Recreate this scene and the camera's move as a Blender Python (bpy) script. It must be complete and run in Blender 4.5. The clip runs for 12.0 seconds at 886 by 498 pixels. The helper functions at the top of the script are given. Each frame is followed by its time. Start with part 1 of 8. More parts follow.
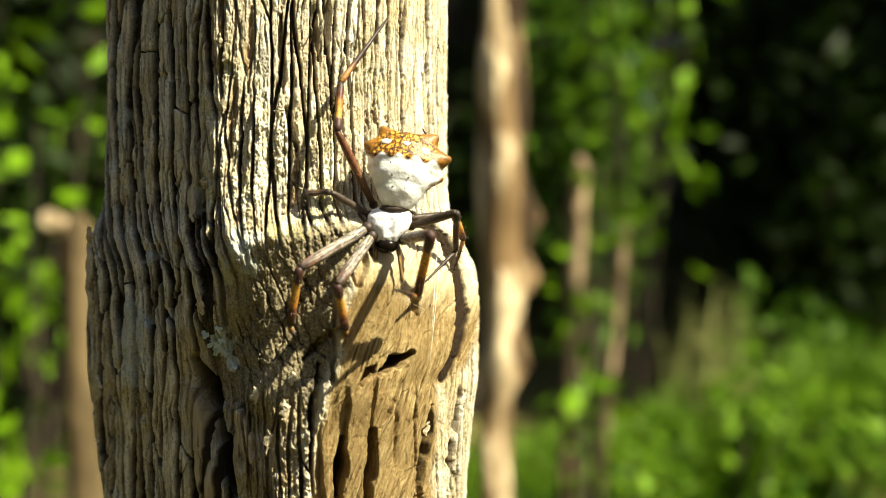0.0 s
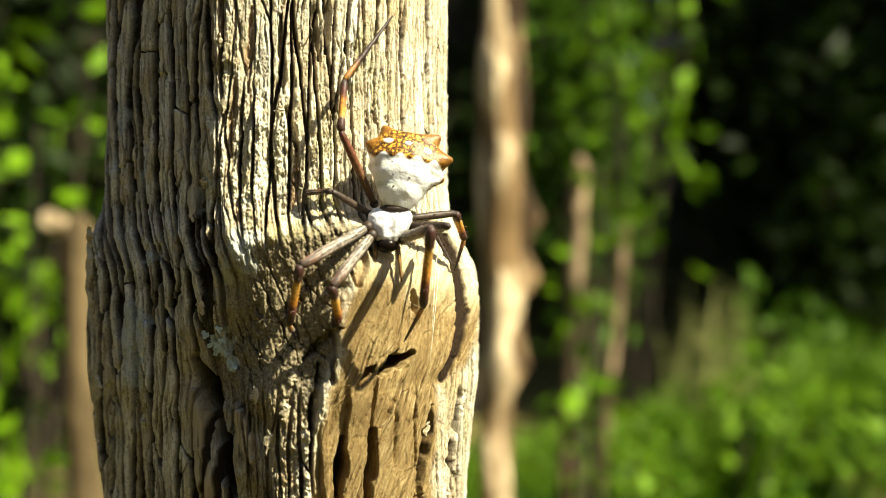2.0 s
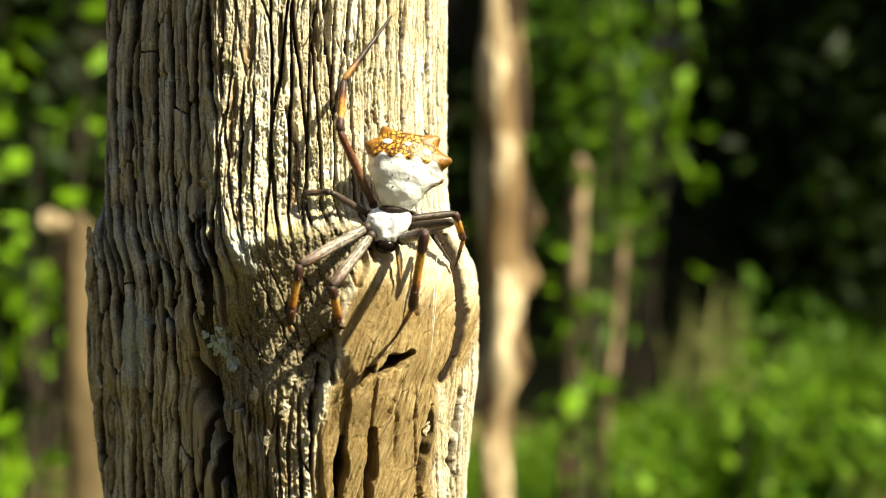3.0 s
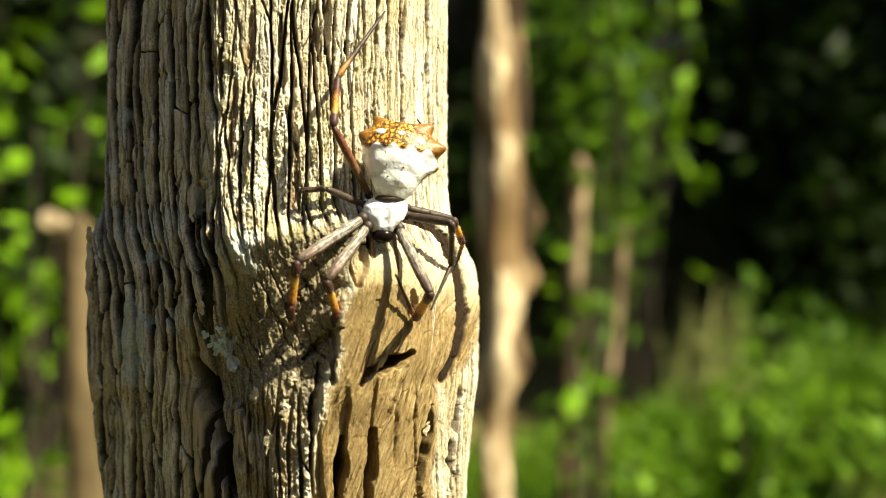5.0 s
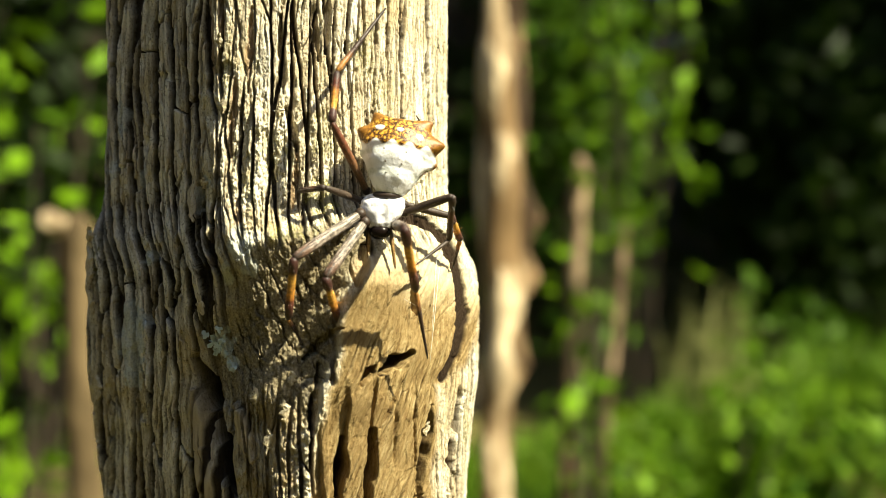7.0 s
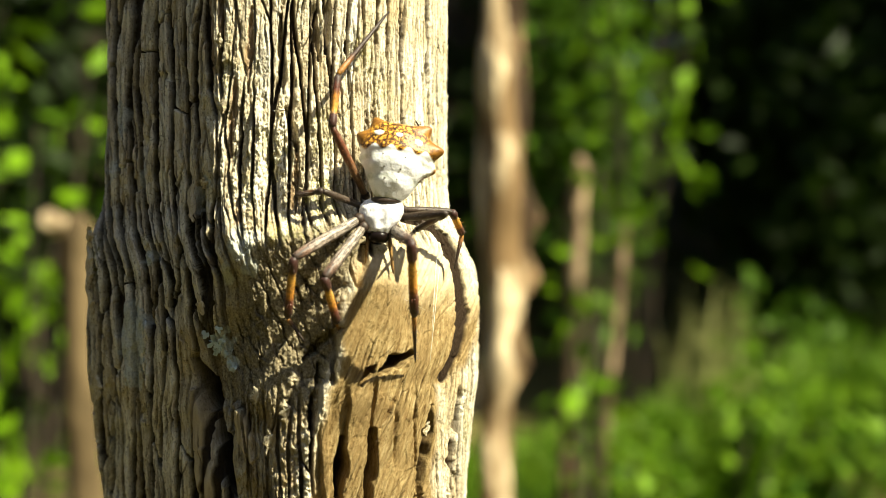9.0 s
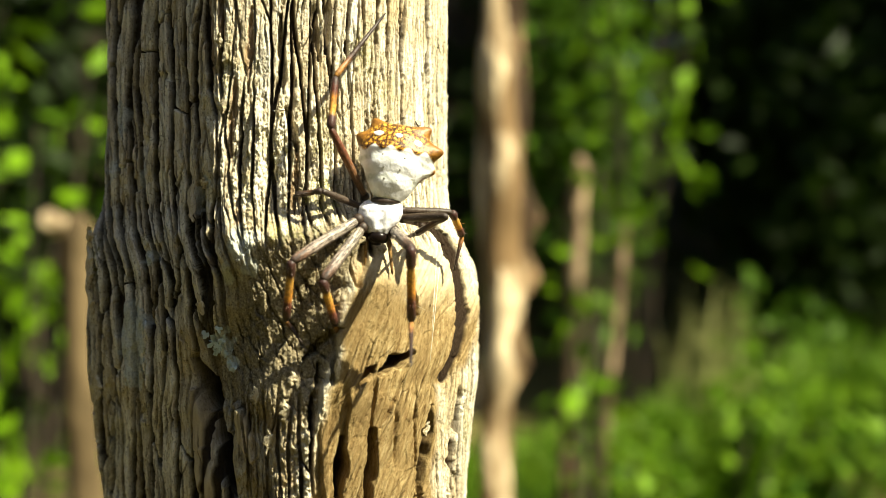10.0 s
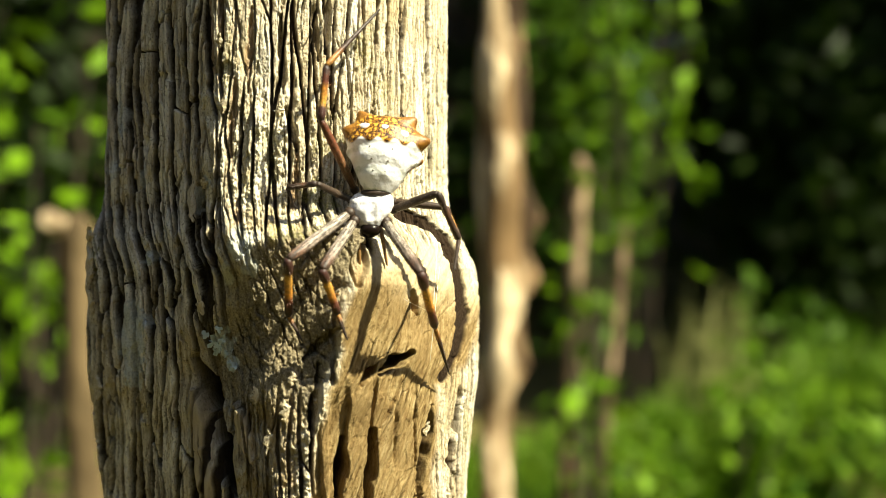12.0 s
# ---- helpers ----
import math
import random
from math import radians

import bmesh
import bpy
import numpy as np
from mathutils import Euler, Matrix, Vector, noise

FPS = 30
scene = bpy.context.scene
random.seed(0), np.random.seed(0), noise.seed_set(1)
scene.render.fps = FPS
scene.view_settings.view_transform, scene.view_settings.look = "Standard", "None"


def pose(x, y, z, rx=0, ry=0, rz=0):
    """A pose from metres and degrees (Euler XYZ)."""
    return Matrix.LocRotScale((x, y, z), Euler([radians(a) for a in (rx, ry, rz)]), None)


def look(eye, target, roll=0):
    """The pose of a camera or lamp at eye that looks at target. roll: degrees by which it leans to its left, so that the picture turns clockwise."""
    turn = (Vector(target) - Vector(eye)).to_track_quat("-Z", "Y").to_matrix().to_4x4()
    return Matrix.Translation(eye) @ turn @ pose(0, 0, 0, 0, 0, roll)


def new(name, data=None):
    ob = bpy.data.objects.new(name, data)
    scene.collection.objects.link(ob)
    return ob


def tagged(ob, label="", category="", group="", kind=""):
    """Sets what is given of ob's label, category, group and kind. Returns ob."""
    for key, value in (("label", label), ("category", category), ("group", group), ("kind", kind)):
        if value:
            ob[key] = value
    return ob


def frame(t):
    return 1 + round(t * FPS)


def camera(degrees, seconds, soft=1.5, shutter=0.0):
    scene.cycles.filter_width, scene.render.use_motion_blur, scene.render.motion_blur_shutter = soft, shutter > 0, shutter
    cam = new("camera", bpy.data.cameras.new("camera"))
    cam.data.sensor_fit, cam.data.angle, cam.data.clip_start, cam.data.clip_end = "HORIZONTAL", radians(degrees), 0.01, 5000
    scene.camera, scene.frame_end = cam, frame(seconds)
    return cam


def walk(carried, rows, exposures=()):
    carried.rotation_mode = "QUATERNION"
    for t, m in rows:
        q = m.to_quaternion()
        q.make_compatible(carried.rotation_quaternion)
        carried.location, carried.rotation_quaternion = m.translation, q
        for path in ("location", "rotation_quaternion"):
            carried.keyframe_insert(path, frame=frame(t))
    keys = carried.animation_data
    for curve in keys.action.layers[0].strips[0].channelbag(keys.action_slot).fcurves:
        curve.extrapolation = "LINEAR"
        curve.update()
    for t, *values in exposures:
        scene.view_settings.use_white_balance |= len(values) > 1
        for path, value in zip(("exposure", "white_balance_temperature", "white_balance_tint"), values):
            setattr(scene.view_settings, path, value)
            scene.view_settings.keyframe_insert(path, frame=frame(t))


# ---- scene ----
cam = camera(40, 12.0, soft=0.9)
cam.data.dof.use_dof = True
cam.data.dof.focus_distance = 0.178
cam.data.dof.aperture_fstop = 15.5
cam.data.dof.aperture_blades = 0
MM = 0.001
EYE = (0.0, -0.1723, 1.0)
walk(cam, [(0.0, look(EYE, (0.0, 0.0, 1.0))), (12.0, look(EYE, (0.0, 0.0, 1.0)))],
     exposures=[(0.0, 1.45, 6950, 7), (12.0, 1.45, 6950, 7)])

# ---- light ----
SUN_AZ, SUN_EL = 60.0, 49.0          # degrees to the east of south, degrees up
world = bpy.data.worlds.new("sky")
scene.world = world
world.use_nodes = True
wn = world.node_tree.nodes
sky = wn.new("ShaderNodeTexSky")
sky.sky_type, sky.sun_disc = "NISHITA", False
sky.sun_elevation, sky.sun_rotation = radians(SUN_EL), radians(180.0 - SUN_AZ)
world.node_tree.links.new(sky.outputs[0], wn["Background"].inputs[0])
wn["Background"].inputs[1].default_value = 0.08
sun = new("sun", bpy.data.lights.new("sun", "SUN"))
sun.data.energy, sun.data.angle, sun.data.color = 5.0, radians(1.0), (1.0, 0.96, 0.75)
sun_way = Vector((math.cos(radians(SUN_EL)) * math.sin(radians(SUN_AZ)),
                  -math.cos(radians(SUN_EL)) * math.cos(radians(SUN_AZ)), math.sin(radians(SUN_EL))))
sun.matrix_world = look(sun_way * 5.0, (0, 0, 0))


# ---- material tools ----
class Mat:
    """A node material with short calls."""

    def __init__(self, name, rough=0.8, spec=0.3):
        self.mat = bpy.data.materials.new(name)
        self.mat.use_nodes = True
        self.tree = self.mat.node_tree
        self.bsdf = self.tree.nodes["Principled BSDF"]
        self.bsdf.inputs["Roughness"].default_value = rough
        self.bsdf.inputs["Specular IOR Level"].default_value = spec
        self.coord = self.tree.nodes.new("ShaderNodeTexCoord").outputs["Object"]

    def node(self, kind, ins=(), **sets):
        n = self.tree.nodes.new(kind)
        for key, value in sets.items():
            setattr(n, key, value)
        for key, value in ins:
            self.put(n.inputs[key], value)
        return n

    def put(self, socket, value):
        if isinstance(value, bpy.types.NodeSocket):
            self.tree.links.new(value, socket)
        else:
            socket.default_value = value

    def scaled(self, sx, sy, sz):
        return self.node("ShaderNodeMapping", [(0, self.coord), ("Scale", (sx, sy, sz))]).outputs[0]

    def noise(self, scale, detail=4.0, rough=0.6, vector=None, out=0):
        return self.node("ShaderNodeTexNoise", [("Vector", vector or self.coord), ("Scale", scale),
                                                ("Detail", detail), ("Roughness", rough)]).outputs[out]

    def voronoi(self, scale, feature="F1", vector=None, rand=1.0):
        return self.node("ShaderNodeTexVoronoi", [("Vector", vector or self.coord), ("Scale", scale), ("Randomness", rand)],
                         feature=feature).outputs[0]

    def ramp(self, fac, stops):
        n = self.node("ShaderNodeValToRGB", [(0, fac)])
        el = n.color_ramp.elements
        while len(el) < len(stops):
            el.new(0.5)
        for e, (p, c) in zip(el, stops):
            e.position = p
            e.color = (*c, 1.0) if isinstance(c, tuple) else (c, c, c, 1.0)
        return n.outputs[0]

    def mix(self, fac, a, b, blend="MIX"):
        n = self.node("ShaderNodeMix", data_type="RGBA", blend_type=blend)
        for socket, value in ((n.inputs[0], fac), (n.inputs[6], a), (n.inputs[7], b)):
            self.put(socket, (*value, 1.0) if isinstance(value, tuple) and len(value) == 3 else value)
        return n.outputs[2]

    def math(self, op, a, b=0.0):
        return self.node("ShaderNodeMath", [(0, a), (1, b)], operation=op).outputs[0]

    def attr(self, name):
        return self.node("ShaderNodeAttribute", attribute_name=name).outputs["Fac"]

    def island(self):
        return self.node("ShaderNodeNewGeometry").outputs["Random Per Island"]

    def done(self, color=None, bump=None, dist=0.0002, strength=0.6):
        if color is not None:
            self.put(self.bsdf.inputs["Base Color"], (*color, 1.0) if isinstance(color, tuple) else color)
        if bump is not None:
            b = self.node("ShaderNodeBump", [("Height", bump), ("Distance", dist), ("Strength", strength)])
            self.tree.links.new(b.outputs[0], self.bsdf.inputs["Normal"])
        return self.mat


def wood_material():
    """Weathered grey-brown bark, bare heartwood, lichen, by masks laid on the mesh."""
    m = Mat("weathered_wood", rough=0.9, spec=0.08)
    grain = m.noise(1.0, 6, 0.65, m.scaled(1500, 1500, 160))
    mottle = m.noise(260, 4, 0.6)
    fine = m.noise(2600, 3, 0.7)
    tone = m.attr("tone")
    bark = m.ramp(grain, [(0.28, (0.36, 0.28, 0.17)), (0.40, (0.68, 0.60, 0.43)), (0.52, (0.82, 0.75, 0.58)), (0.75, (0.88, 0.84, 0.74))])
    grey = m.ramp(grain, [(0.3, (0.36, 0.30, 0.20)), (0.7, (0.74, 0.67, 0.53))])
    c = m.mix(m.ramp(mottle, [(0.42, 0.0), (0.62, 0.8)]), bark, grey)
    c = m.mix(m.ramp(tone, [(0.25, 0.75), (0.55, 0.0)]), c, m.mix(grain, (0.26, 0.20, 0.12), (0.66, 0.56, 0.38)))
    c = m.mix(m.ramp(tone, [(0.70, 0.0), (0.9, 0.6)]), c, (0.84, 0.80, 0.71))
    c = m.mix(m.ramp(m.noise(120, 4, 0.6), [(0.50, 0.0), (0.68, 0.55)]), c, m.mix(grain, (0.28, 0.19, 0.07), (0.62, 0.47, 0.23)))
    c = m.mix(m.ramp(fine, [(0.34, 0.7), (0.44, 0.0)]), c, (0.11, 0.08, 0.045))
    streak = m.noise(1.0, 5, 0.7, m.scaled(3600, 3600, 240))
    c = m.mix(m.ramp(streak, [(0.36, 0.7), (0.44, 0.0)]), c, (0.10, 0.075, 0.045))
    c = m.mix(m.ramp(streak, [(0.58, 0.0), (0.68, 0.5)]), c, (0.86, 0.82, 0.72))
    slant = m.node("ShaderNodeMapping", [(0, m.coord), ("Rotation", (0, radians(-22), 0))]).outputs[0]
    slant = m.node("ShaderNodeMapping", [(0, slant), ("Scale", (1800, 1800, 120))]).outputs[0]
    bare = m.ramp(m.noise(1.0, 5, 0.6, slant), [(0.32, (0.09, 0.054, 0.02)), (0.46, (0.25, 0.17, 0.072)), (0.60, (0.34, 0.25, 0.118)), (0.75, (0.52, 0.41, 0.23))])
    bare = m.mix(m.ramp(m.noise(900, 4, 0.7), [(0.34, 0.5), (0.45, 0.0)]), bare, (0.16, 0.09, 0.035))
    bare = m.mix(m.ramp(m.noise(170, 5, 0.65, m.scaled(1.3, 1, 0.6)), [(0.42, 0.6), (0.56, 0.0)]), bare, m.mix(grain, (0.16, 0.10, 0.04), (0.30, 0.205, 0.09)))
    # paler wood: clean split faces, and the light on the upper knot put into colour
    bare = m.mix(m.attr("pale"), bare, m.mix(grain, (0.42, 0.32, 0.17), (0.74, 0.62, 0.42)))
    c = m.mix(m.attr("bare"), c, bare)
    c = m.mix(m.attr("pith"), c, m.mix(grain, (0.10, 0.045, 0.014), (0.40, 0.21, 0.075)))
    c = m.mix(m.attr("crust"), c, m.ramp(fine, [(0.3, (0.08, 0.063, 0.04)), (0.5, (0.24, 0.195, 0.12)), (0.75, (0.47, 0.40, 0.27))]))
    # cracks and ring groove near black: dark inner bark, plus shade put into colour
    c = m.mix(m.attr("crack_shade"), c, m.mix(fine, (0.008, 0.005, 0.003), (0.045, 0.028, 0.016)))
    c = m.mix(m.attr("lichen"), c, m.ramp(fine, [(0.3, (0.36, 0.38, 0.34)), (0.7, (0.66, 0.68, 0.64))]))
    c = m.mix(m.math("MULTIPLY", m.attr("moss"), m.ramp(fine, [(0.42, 0.9), (0.56, 0.0)])), c, m.ramp(mottle, [(0.3, (0.10, 0.10, 0.025)), (0.7, (0.36, 0.34, 0.10))]))
    grit = m.noise(7000, 3, 0.7)
    height = m.math("ADD", m.math("MULTIPLY", grain, 0.35), m.math("ADD", m.math("MULTIPLY", fine, 0.45), m.math("MULTIPLY", grit, 0.3)))
    return m.done(c, height, 0.0004, 1.0)


def plain_wood(name, a, b, scale=1.0):
    m = Mat(name, rough=0.85, spec=0.2)
    g = m.ramp(m.noise(scale, 5, 0.6, m.scaled(24, 24, 13)), [(0.43, 0.0), (0.58, 1.0)])
    return m.done(m.mix(g, a, b), g, 0.003, 0.8)


def leaf_material(name, dark, light, rough=0.5):
    m = Mat(name, rough=rough, spec=0.1)
    c = m.ramp(m.island(), [(0.0, dark), (1.0, light)])
    c = m.mix(m.ramp(m.noise(30, 3), [(0.35, 0.0), (0.7, 0.5)]), c, light)
    m.done(c)
    m.bsdf.inputs["Transmission Weight"].default_value = 0.0
    tr = m.node("ShaderNodeBsdfTranslucent", [(0, c)])
    mx = m.node("ShaderNodeMixShader", [(0, 0.25), (1, m.bsdf.outputs[0]), (2, tr.outputs[0])])
    m.tree.links.new(mx.outputs[0], m.tree.nodes["Material Output"].inputs[0])
    return m.mat


def ground_material():
    m = Mat("meadow_ground", rough=0.95, spec=0.1)
    n = m.noise(3.0, 6, 0.65)
    return m.done(m.ramp(n, [(0.35, (0.05, 0.042, 0.016)), (0.55, (0.09, 0.08, 0.025)), (0.75, (0.15, 0.13, 0.05))]),
                  m.noise(40, 4), 0.02, 0.7)


WOOD = wood_material()
LICHEN_SKIN = Mat("pale_blue_lichen", rough=0.9, spec=0.1).done((0.52, 0.60, 0.60))
SILK = Mat("silk", rough=0.4, spec=0.5).done((0.85, 0.85, 0.8))
TAN_WOOD = plain_wood("tan_wood", (0.17, 0.105, 0.048), (0.66, 0.52, 0.33))
BROWN_WOOD = plain_wood("brown_wood", (0.10, 0.065, 0.035), (0.42, 0.30, 0.18))
STAKE_WOOD = plain_wood("stake_wood", (0.05, 0.034, 0.015), (0.15, 0.105, 0.052), 0.5)
TWIG = plain_wood("twig_bark", (0.015, 0.012, 0.007), (0.045, 0.032, 0.02))
DEAD_WOOD = plain_wood("dead_wood", (0.035, 0.02, 0.009), (0.24, 0.155, 0.08))
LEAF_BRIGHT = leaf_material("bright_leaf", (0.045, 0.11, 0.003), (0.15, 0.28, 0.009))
# near-black green: the deep shade of the wood is put into the leaf colour
LEAF_SHADED = leaf_material("shade_toned_leaf", (0.003, 0.007, 0.001), (0.015, 0.032, 0.002))
LEAF_GROUND = leaf_material("ground_plant_leaf", (0.025, 0.085, 0.004), (0.14, 0.25, 0.014))
LEAF_MID = leaf_material("mid_green_leaf", (0.025, 0.07, 0.006), (0.09, 0.18, 0.014))
GRASS = leaf_material("grass_blade", (0.03, 0.095, 0.005), (0.14, 0.24, 0.018))
STRAW = leaf_material("dry_grass", (0.16, 0.18, 0.05), (0.32, 0.32, 0.12))
GROUND = ground_material()


# ---- mesh tools ----
def link_mesh(name, verts, faces, material, parent=None, smooth=True, label=""):
    me = bpy.data.meshes.new(name)
    me.from_pydata(verts, [], faces)
    me.materials.append(material)
    if smooth:
        me.polygons.foreach_set("use_smooth", [True] * len(me.polygons))
    me.update()
    ob = new(name, me)
    ob.parent = parent
    return tagged(ob, label)


def quads_of(nu, nv, wrap=False):
    """Faces of a grid with nv rows of nu points."""
    i = np.arange(nu if wrap else nu - 1)
    j = np.arange(nv - 1)[:, None]
    a, b = j * nu + i, j * nu + (i + 1) % nu
    return np.stack([a, b, b + nu, a + nu], -1).reshape(-1, 4)


def grid_mesh(name, co, faces, material, parent=None, smooth=True):
    """A mesh from arrays of points and of four-cornered faces."""
    me = bpy.data.meshes.new(name)
    me.vertices.add(len(co))
    me.vertices.foreach_set("co", np.ascontiguousarray(co, dtype=np.float32).ravel())
    me.loops.add(faces.size)
    me.loops.foreach_set("vertex_index", np.ascontiguousarray(faces, dtype=np.int32).ravel())
    me.polygons.add(len(faces))
    me.polygons.foreach_set("loop_start", np.arange(0, faces.size, faces.shape[1], dtype=np.int32))
    me.polygons.foreach_set("use_smooth", np.full(len(faces), smooth))
    me.materials.append(material)
    me.update(calc_edges=True)
    me.validate()
    ob = new(name, me)
    ob.parent = parent
    return ob


def stem_mesh(name, lines, material, parent, sides=7):
    """Tapering bent stems: each a list of (x, y, z, radius)."""
    verts, faces = [], []
    for line in lines:
        base = len(verts)
        for x, y, z, r in line:
            for k in range(sides):
                a = 2 * math.pi * k / sides
                verts.append((x + r * math.cos(a), y + r * math.sin(a), z))
        faces += [tuple(int(i) + base for i in f) for f in quads_of(sides, len(line), wrap=True)]
        faces.append(tuple(range(len(verts) - sides, len(verts))))
    return link_mesh(name, verts, faces, material, parent)


TABLES = {}


def lattice(x, y, seed):
    """Smooth value noise from -1 to 1 on arrays."""
    if seed not in TABLES:
        TABLES[seed] = np.random.RandomState(seed).uniform(-1, 1, (256, 256))
    table = TABLES[seed]
    xi, yi = np.floor(x).astype(int), np.floor(y).astype(int)
    u, v = x - xi, y - yi
    u, v = u * u * (3 - 2 * u), v * v * (3 - 2 * v)
    g = lambda i, j: table[(xi + i) % 256, (yi + j) % 256]
    return (g(0, 0) * (1 - u) + g(1, 0) * u) * (1 - v) + (g(0, 1) * (1 - u) + g(1, 1) * u) * v


def layers(x, y, seed, n=4):
    out, amp = 0.0, 1.0
    for k in range(n):
        out = out + amp * lattice(x * 2 ** k, y * 2 ** k, seed + k)
        amp *= 0.5
    return out / 1.6


def step(lo, hi, x):
    t = np.clip((x - lo) / (hi - lo), 0, 1)
    return t * t * (3 - 2 * t)


# ---- the post that the spider sits on ----
AXIS_Y = 26.5
PROFILE = ([-45, -36, -25.6, -21, -13, -6, -3, 2, 6, 10, 36, 45],
           [-25.5, -25.8, -26.0, -25.9, -25.8, -25.8, -26.0, -26.8, -26.8, -26.7, -26.6, -26.6],
           [29.2, 29.8, 30.9, 31.4, 31.6, 31.3, 31.0, 29.4, 27.9, 27.3, 27.2, 27.2])


def terrace(n):
    """Flat steps with steep risers, one for each whole number."""
    f = np.floor(n)
    return f + step(0.82, 1.0, n - f)


def plates(u, v, wide, long, seed):
    """Cells of cracked bark: way in from the crack in mm, a random number for each cell, offset from its middle (-1 to 1)."""
    rng = np.random.RandomState(seed)
    jx, jy, tone = (rng.uniform(0, 1, (128, 128)) for _ in range(3))
    p, q = u / wide, v / long + 0 * u
    pi, qi = np.floor(p).astype(int), np.floor(q).astype(int)
    cells = []
    for i in (-1, 0, 1):
        for j in (-1, 0, 1):
            ci, cj = (pi + i) % 128, (qi + j) % 128
            dx = p - pi - i - (0.12 + 0.76 * jx[ci, cj])
            dy = q - qi - j - jy[ci, cj]
            cells.append((dx * dx + 0.7 * dy * dy, dx, dy, tone[ci, cj]))
    d1, x1, y1, val = (c.copy() for c in cells[0])
    for d, dx, dy, t in cells[1:]:
        near = d < d1
        d1, x1, y1, val = np.where(near, d, d1), np.where(near, dx, x1), np.where(near, dy, y1), np.where(near, t, val)
    edge = np.full(p.shape, 9.0)
    for d, dx, dy, t in cells:
        sx, sy = (dx - x1) / wide, 0.7 * (dy - y1) / long
        slope = np.maximum(sx * sx + sy * sy, 1e-9)
        edge = np.where(d > d1, np.minimum(edge, 0.5 * (d - d1) / np.sqrt(slope) * (1 + 4 * sy * sy / slope)), edge)
    return edge, val, x1


def post_relief(x, z, a):
    """Relief in mm over the smooth post, and the masks of its surface. x, z: mm on the face; a: mm round the post."""
    west = step(-2, -9, a)
    a = np.where(a < -6, -6 + (a + 6) * 0.72, a)
    jag = 0.10 * lattice(a / 0.5, z / 1.8, 12) + 0.06 * lattice(a / 0.22, z / 0.7, 13)
    wa = a + 1.2 * layers(a / 13, z / 26, 11, 2) + 0.4 * layers(a / 3.2, z / 8, 15, 3) + jag
    rough = layers((a + 0.1 * z) / 0.45, z / 1.1, 41, 3)
    grit = lattice(a / 0.16, z / 0.3, 42) + 0.6 * lattice(a / 0.3, z / 0.5, 44)
    strings = np.abs(lattice(wa / 0.3, z / 5.0, 25)) + 0.7 * np.abs(lattice(wa / 0.16, z / 2.2, 26))
    where = np.clip(0.75 + 0.2 * west + 0.75 * lattice(a / 4.5, z / 13, 43), 0.12, 1.25)
    where2 = np.clip(0.55 + 0.9 * lattice(a / 2.5, z / 5, 45), 0.0, 1.2)
    # great plates, slivers on them, splinters on those
    e1, t1, o1 = plates(wa, z, 2.5, 32.0, 501)
    e2, t2, o2 = plates(wa + 0.15 * lattice(a / 0.8, z / 2, 48), z + 0.6 * lattice(a, z / 2, 49), 1.05, 11.0, 502)
    e3, t3, o3 = plates(wa + 0.06 * rough, z + 0.5 * rough, 0.42, 2.2, 503)
    width = 0.15 + 0.08 * west + (0.18 + 0.16 * west) * where
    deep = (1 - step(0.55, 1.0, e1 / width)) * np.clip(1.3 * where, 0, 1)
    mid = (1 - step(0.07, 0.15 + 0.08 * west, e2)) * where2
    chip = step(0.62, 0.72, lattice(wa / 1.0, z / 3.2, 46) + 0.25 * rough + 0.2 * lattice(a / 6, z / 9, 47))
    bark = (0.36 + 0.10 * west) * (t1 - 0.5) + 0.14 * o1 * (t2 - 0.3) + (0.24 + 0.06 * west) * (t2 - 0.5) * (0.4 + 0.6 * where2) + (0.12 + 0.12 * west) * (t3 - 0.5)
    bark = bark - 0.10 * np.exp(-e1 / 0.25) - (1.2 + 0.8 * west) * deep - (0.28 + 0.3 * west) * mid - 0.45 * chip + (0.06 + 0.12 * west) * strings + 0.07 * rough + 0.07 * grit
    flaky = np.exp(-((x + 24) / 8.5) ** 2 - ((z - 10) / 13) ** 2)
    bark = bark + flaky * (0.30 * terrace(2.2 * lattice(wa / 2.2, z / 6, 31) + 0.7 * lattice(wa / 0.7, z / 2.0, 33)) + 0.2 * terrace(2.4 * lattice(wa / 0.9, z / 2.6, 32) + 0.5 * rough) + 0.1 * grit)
    # mask of the fissures: inner bark and crevice shade in one, stronger on the west
    crack_dark = np.clip((1.1 + 0.3 * west) * deep + (0.5 + 0.3 * west) * mid, 0, 1)
    # swollen knot round a lost branch, with its bare face to the east
    ex, ez = (x + 5.5) / 13.0, (z + 10.5) / 12.5
    ell = np.sqrt(ex * ex + ez * ez) + 0.05 * lattice(a / 3, z / 3, 51)
    ridge_x = -13.3 + 0.20 * (z + 6) + 0.8 * lattice(z / 5, z * 0, 53) + 0.35 * lattice(z / 1.3, z * 0, 54)
    tongue = step(-0.6, 0.8, x - ridge_x) * (1 - step(-12, -8, z)) * (1 - step(-1.6, 0.0, x - 1.6 * layers(z / 7, x / 9, 57, 3)))
    face = np.maximum((1 - step(0.82, 1.0, ell)) * step(-1.0, 0.6, x - ridge_x), tongue)
    tall = np.interp(z, [-46, -30, -20, -12, -5, 0, 4], [1.0, 1.3, 1.8, 2.6, 3.3, 2.6, 0.0])
    lump = tall * np.exp(-((x - ridge_x) / np.where(x > ridge_x, 8.0, 2.4)) ** 2)
    # west of the ridge the knot leans back under a brow and faces down
    curve = z - 0.27 * (x + 26) + 0.9 * layers(x / 4, z / 4, 55, 3)
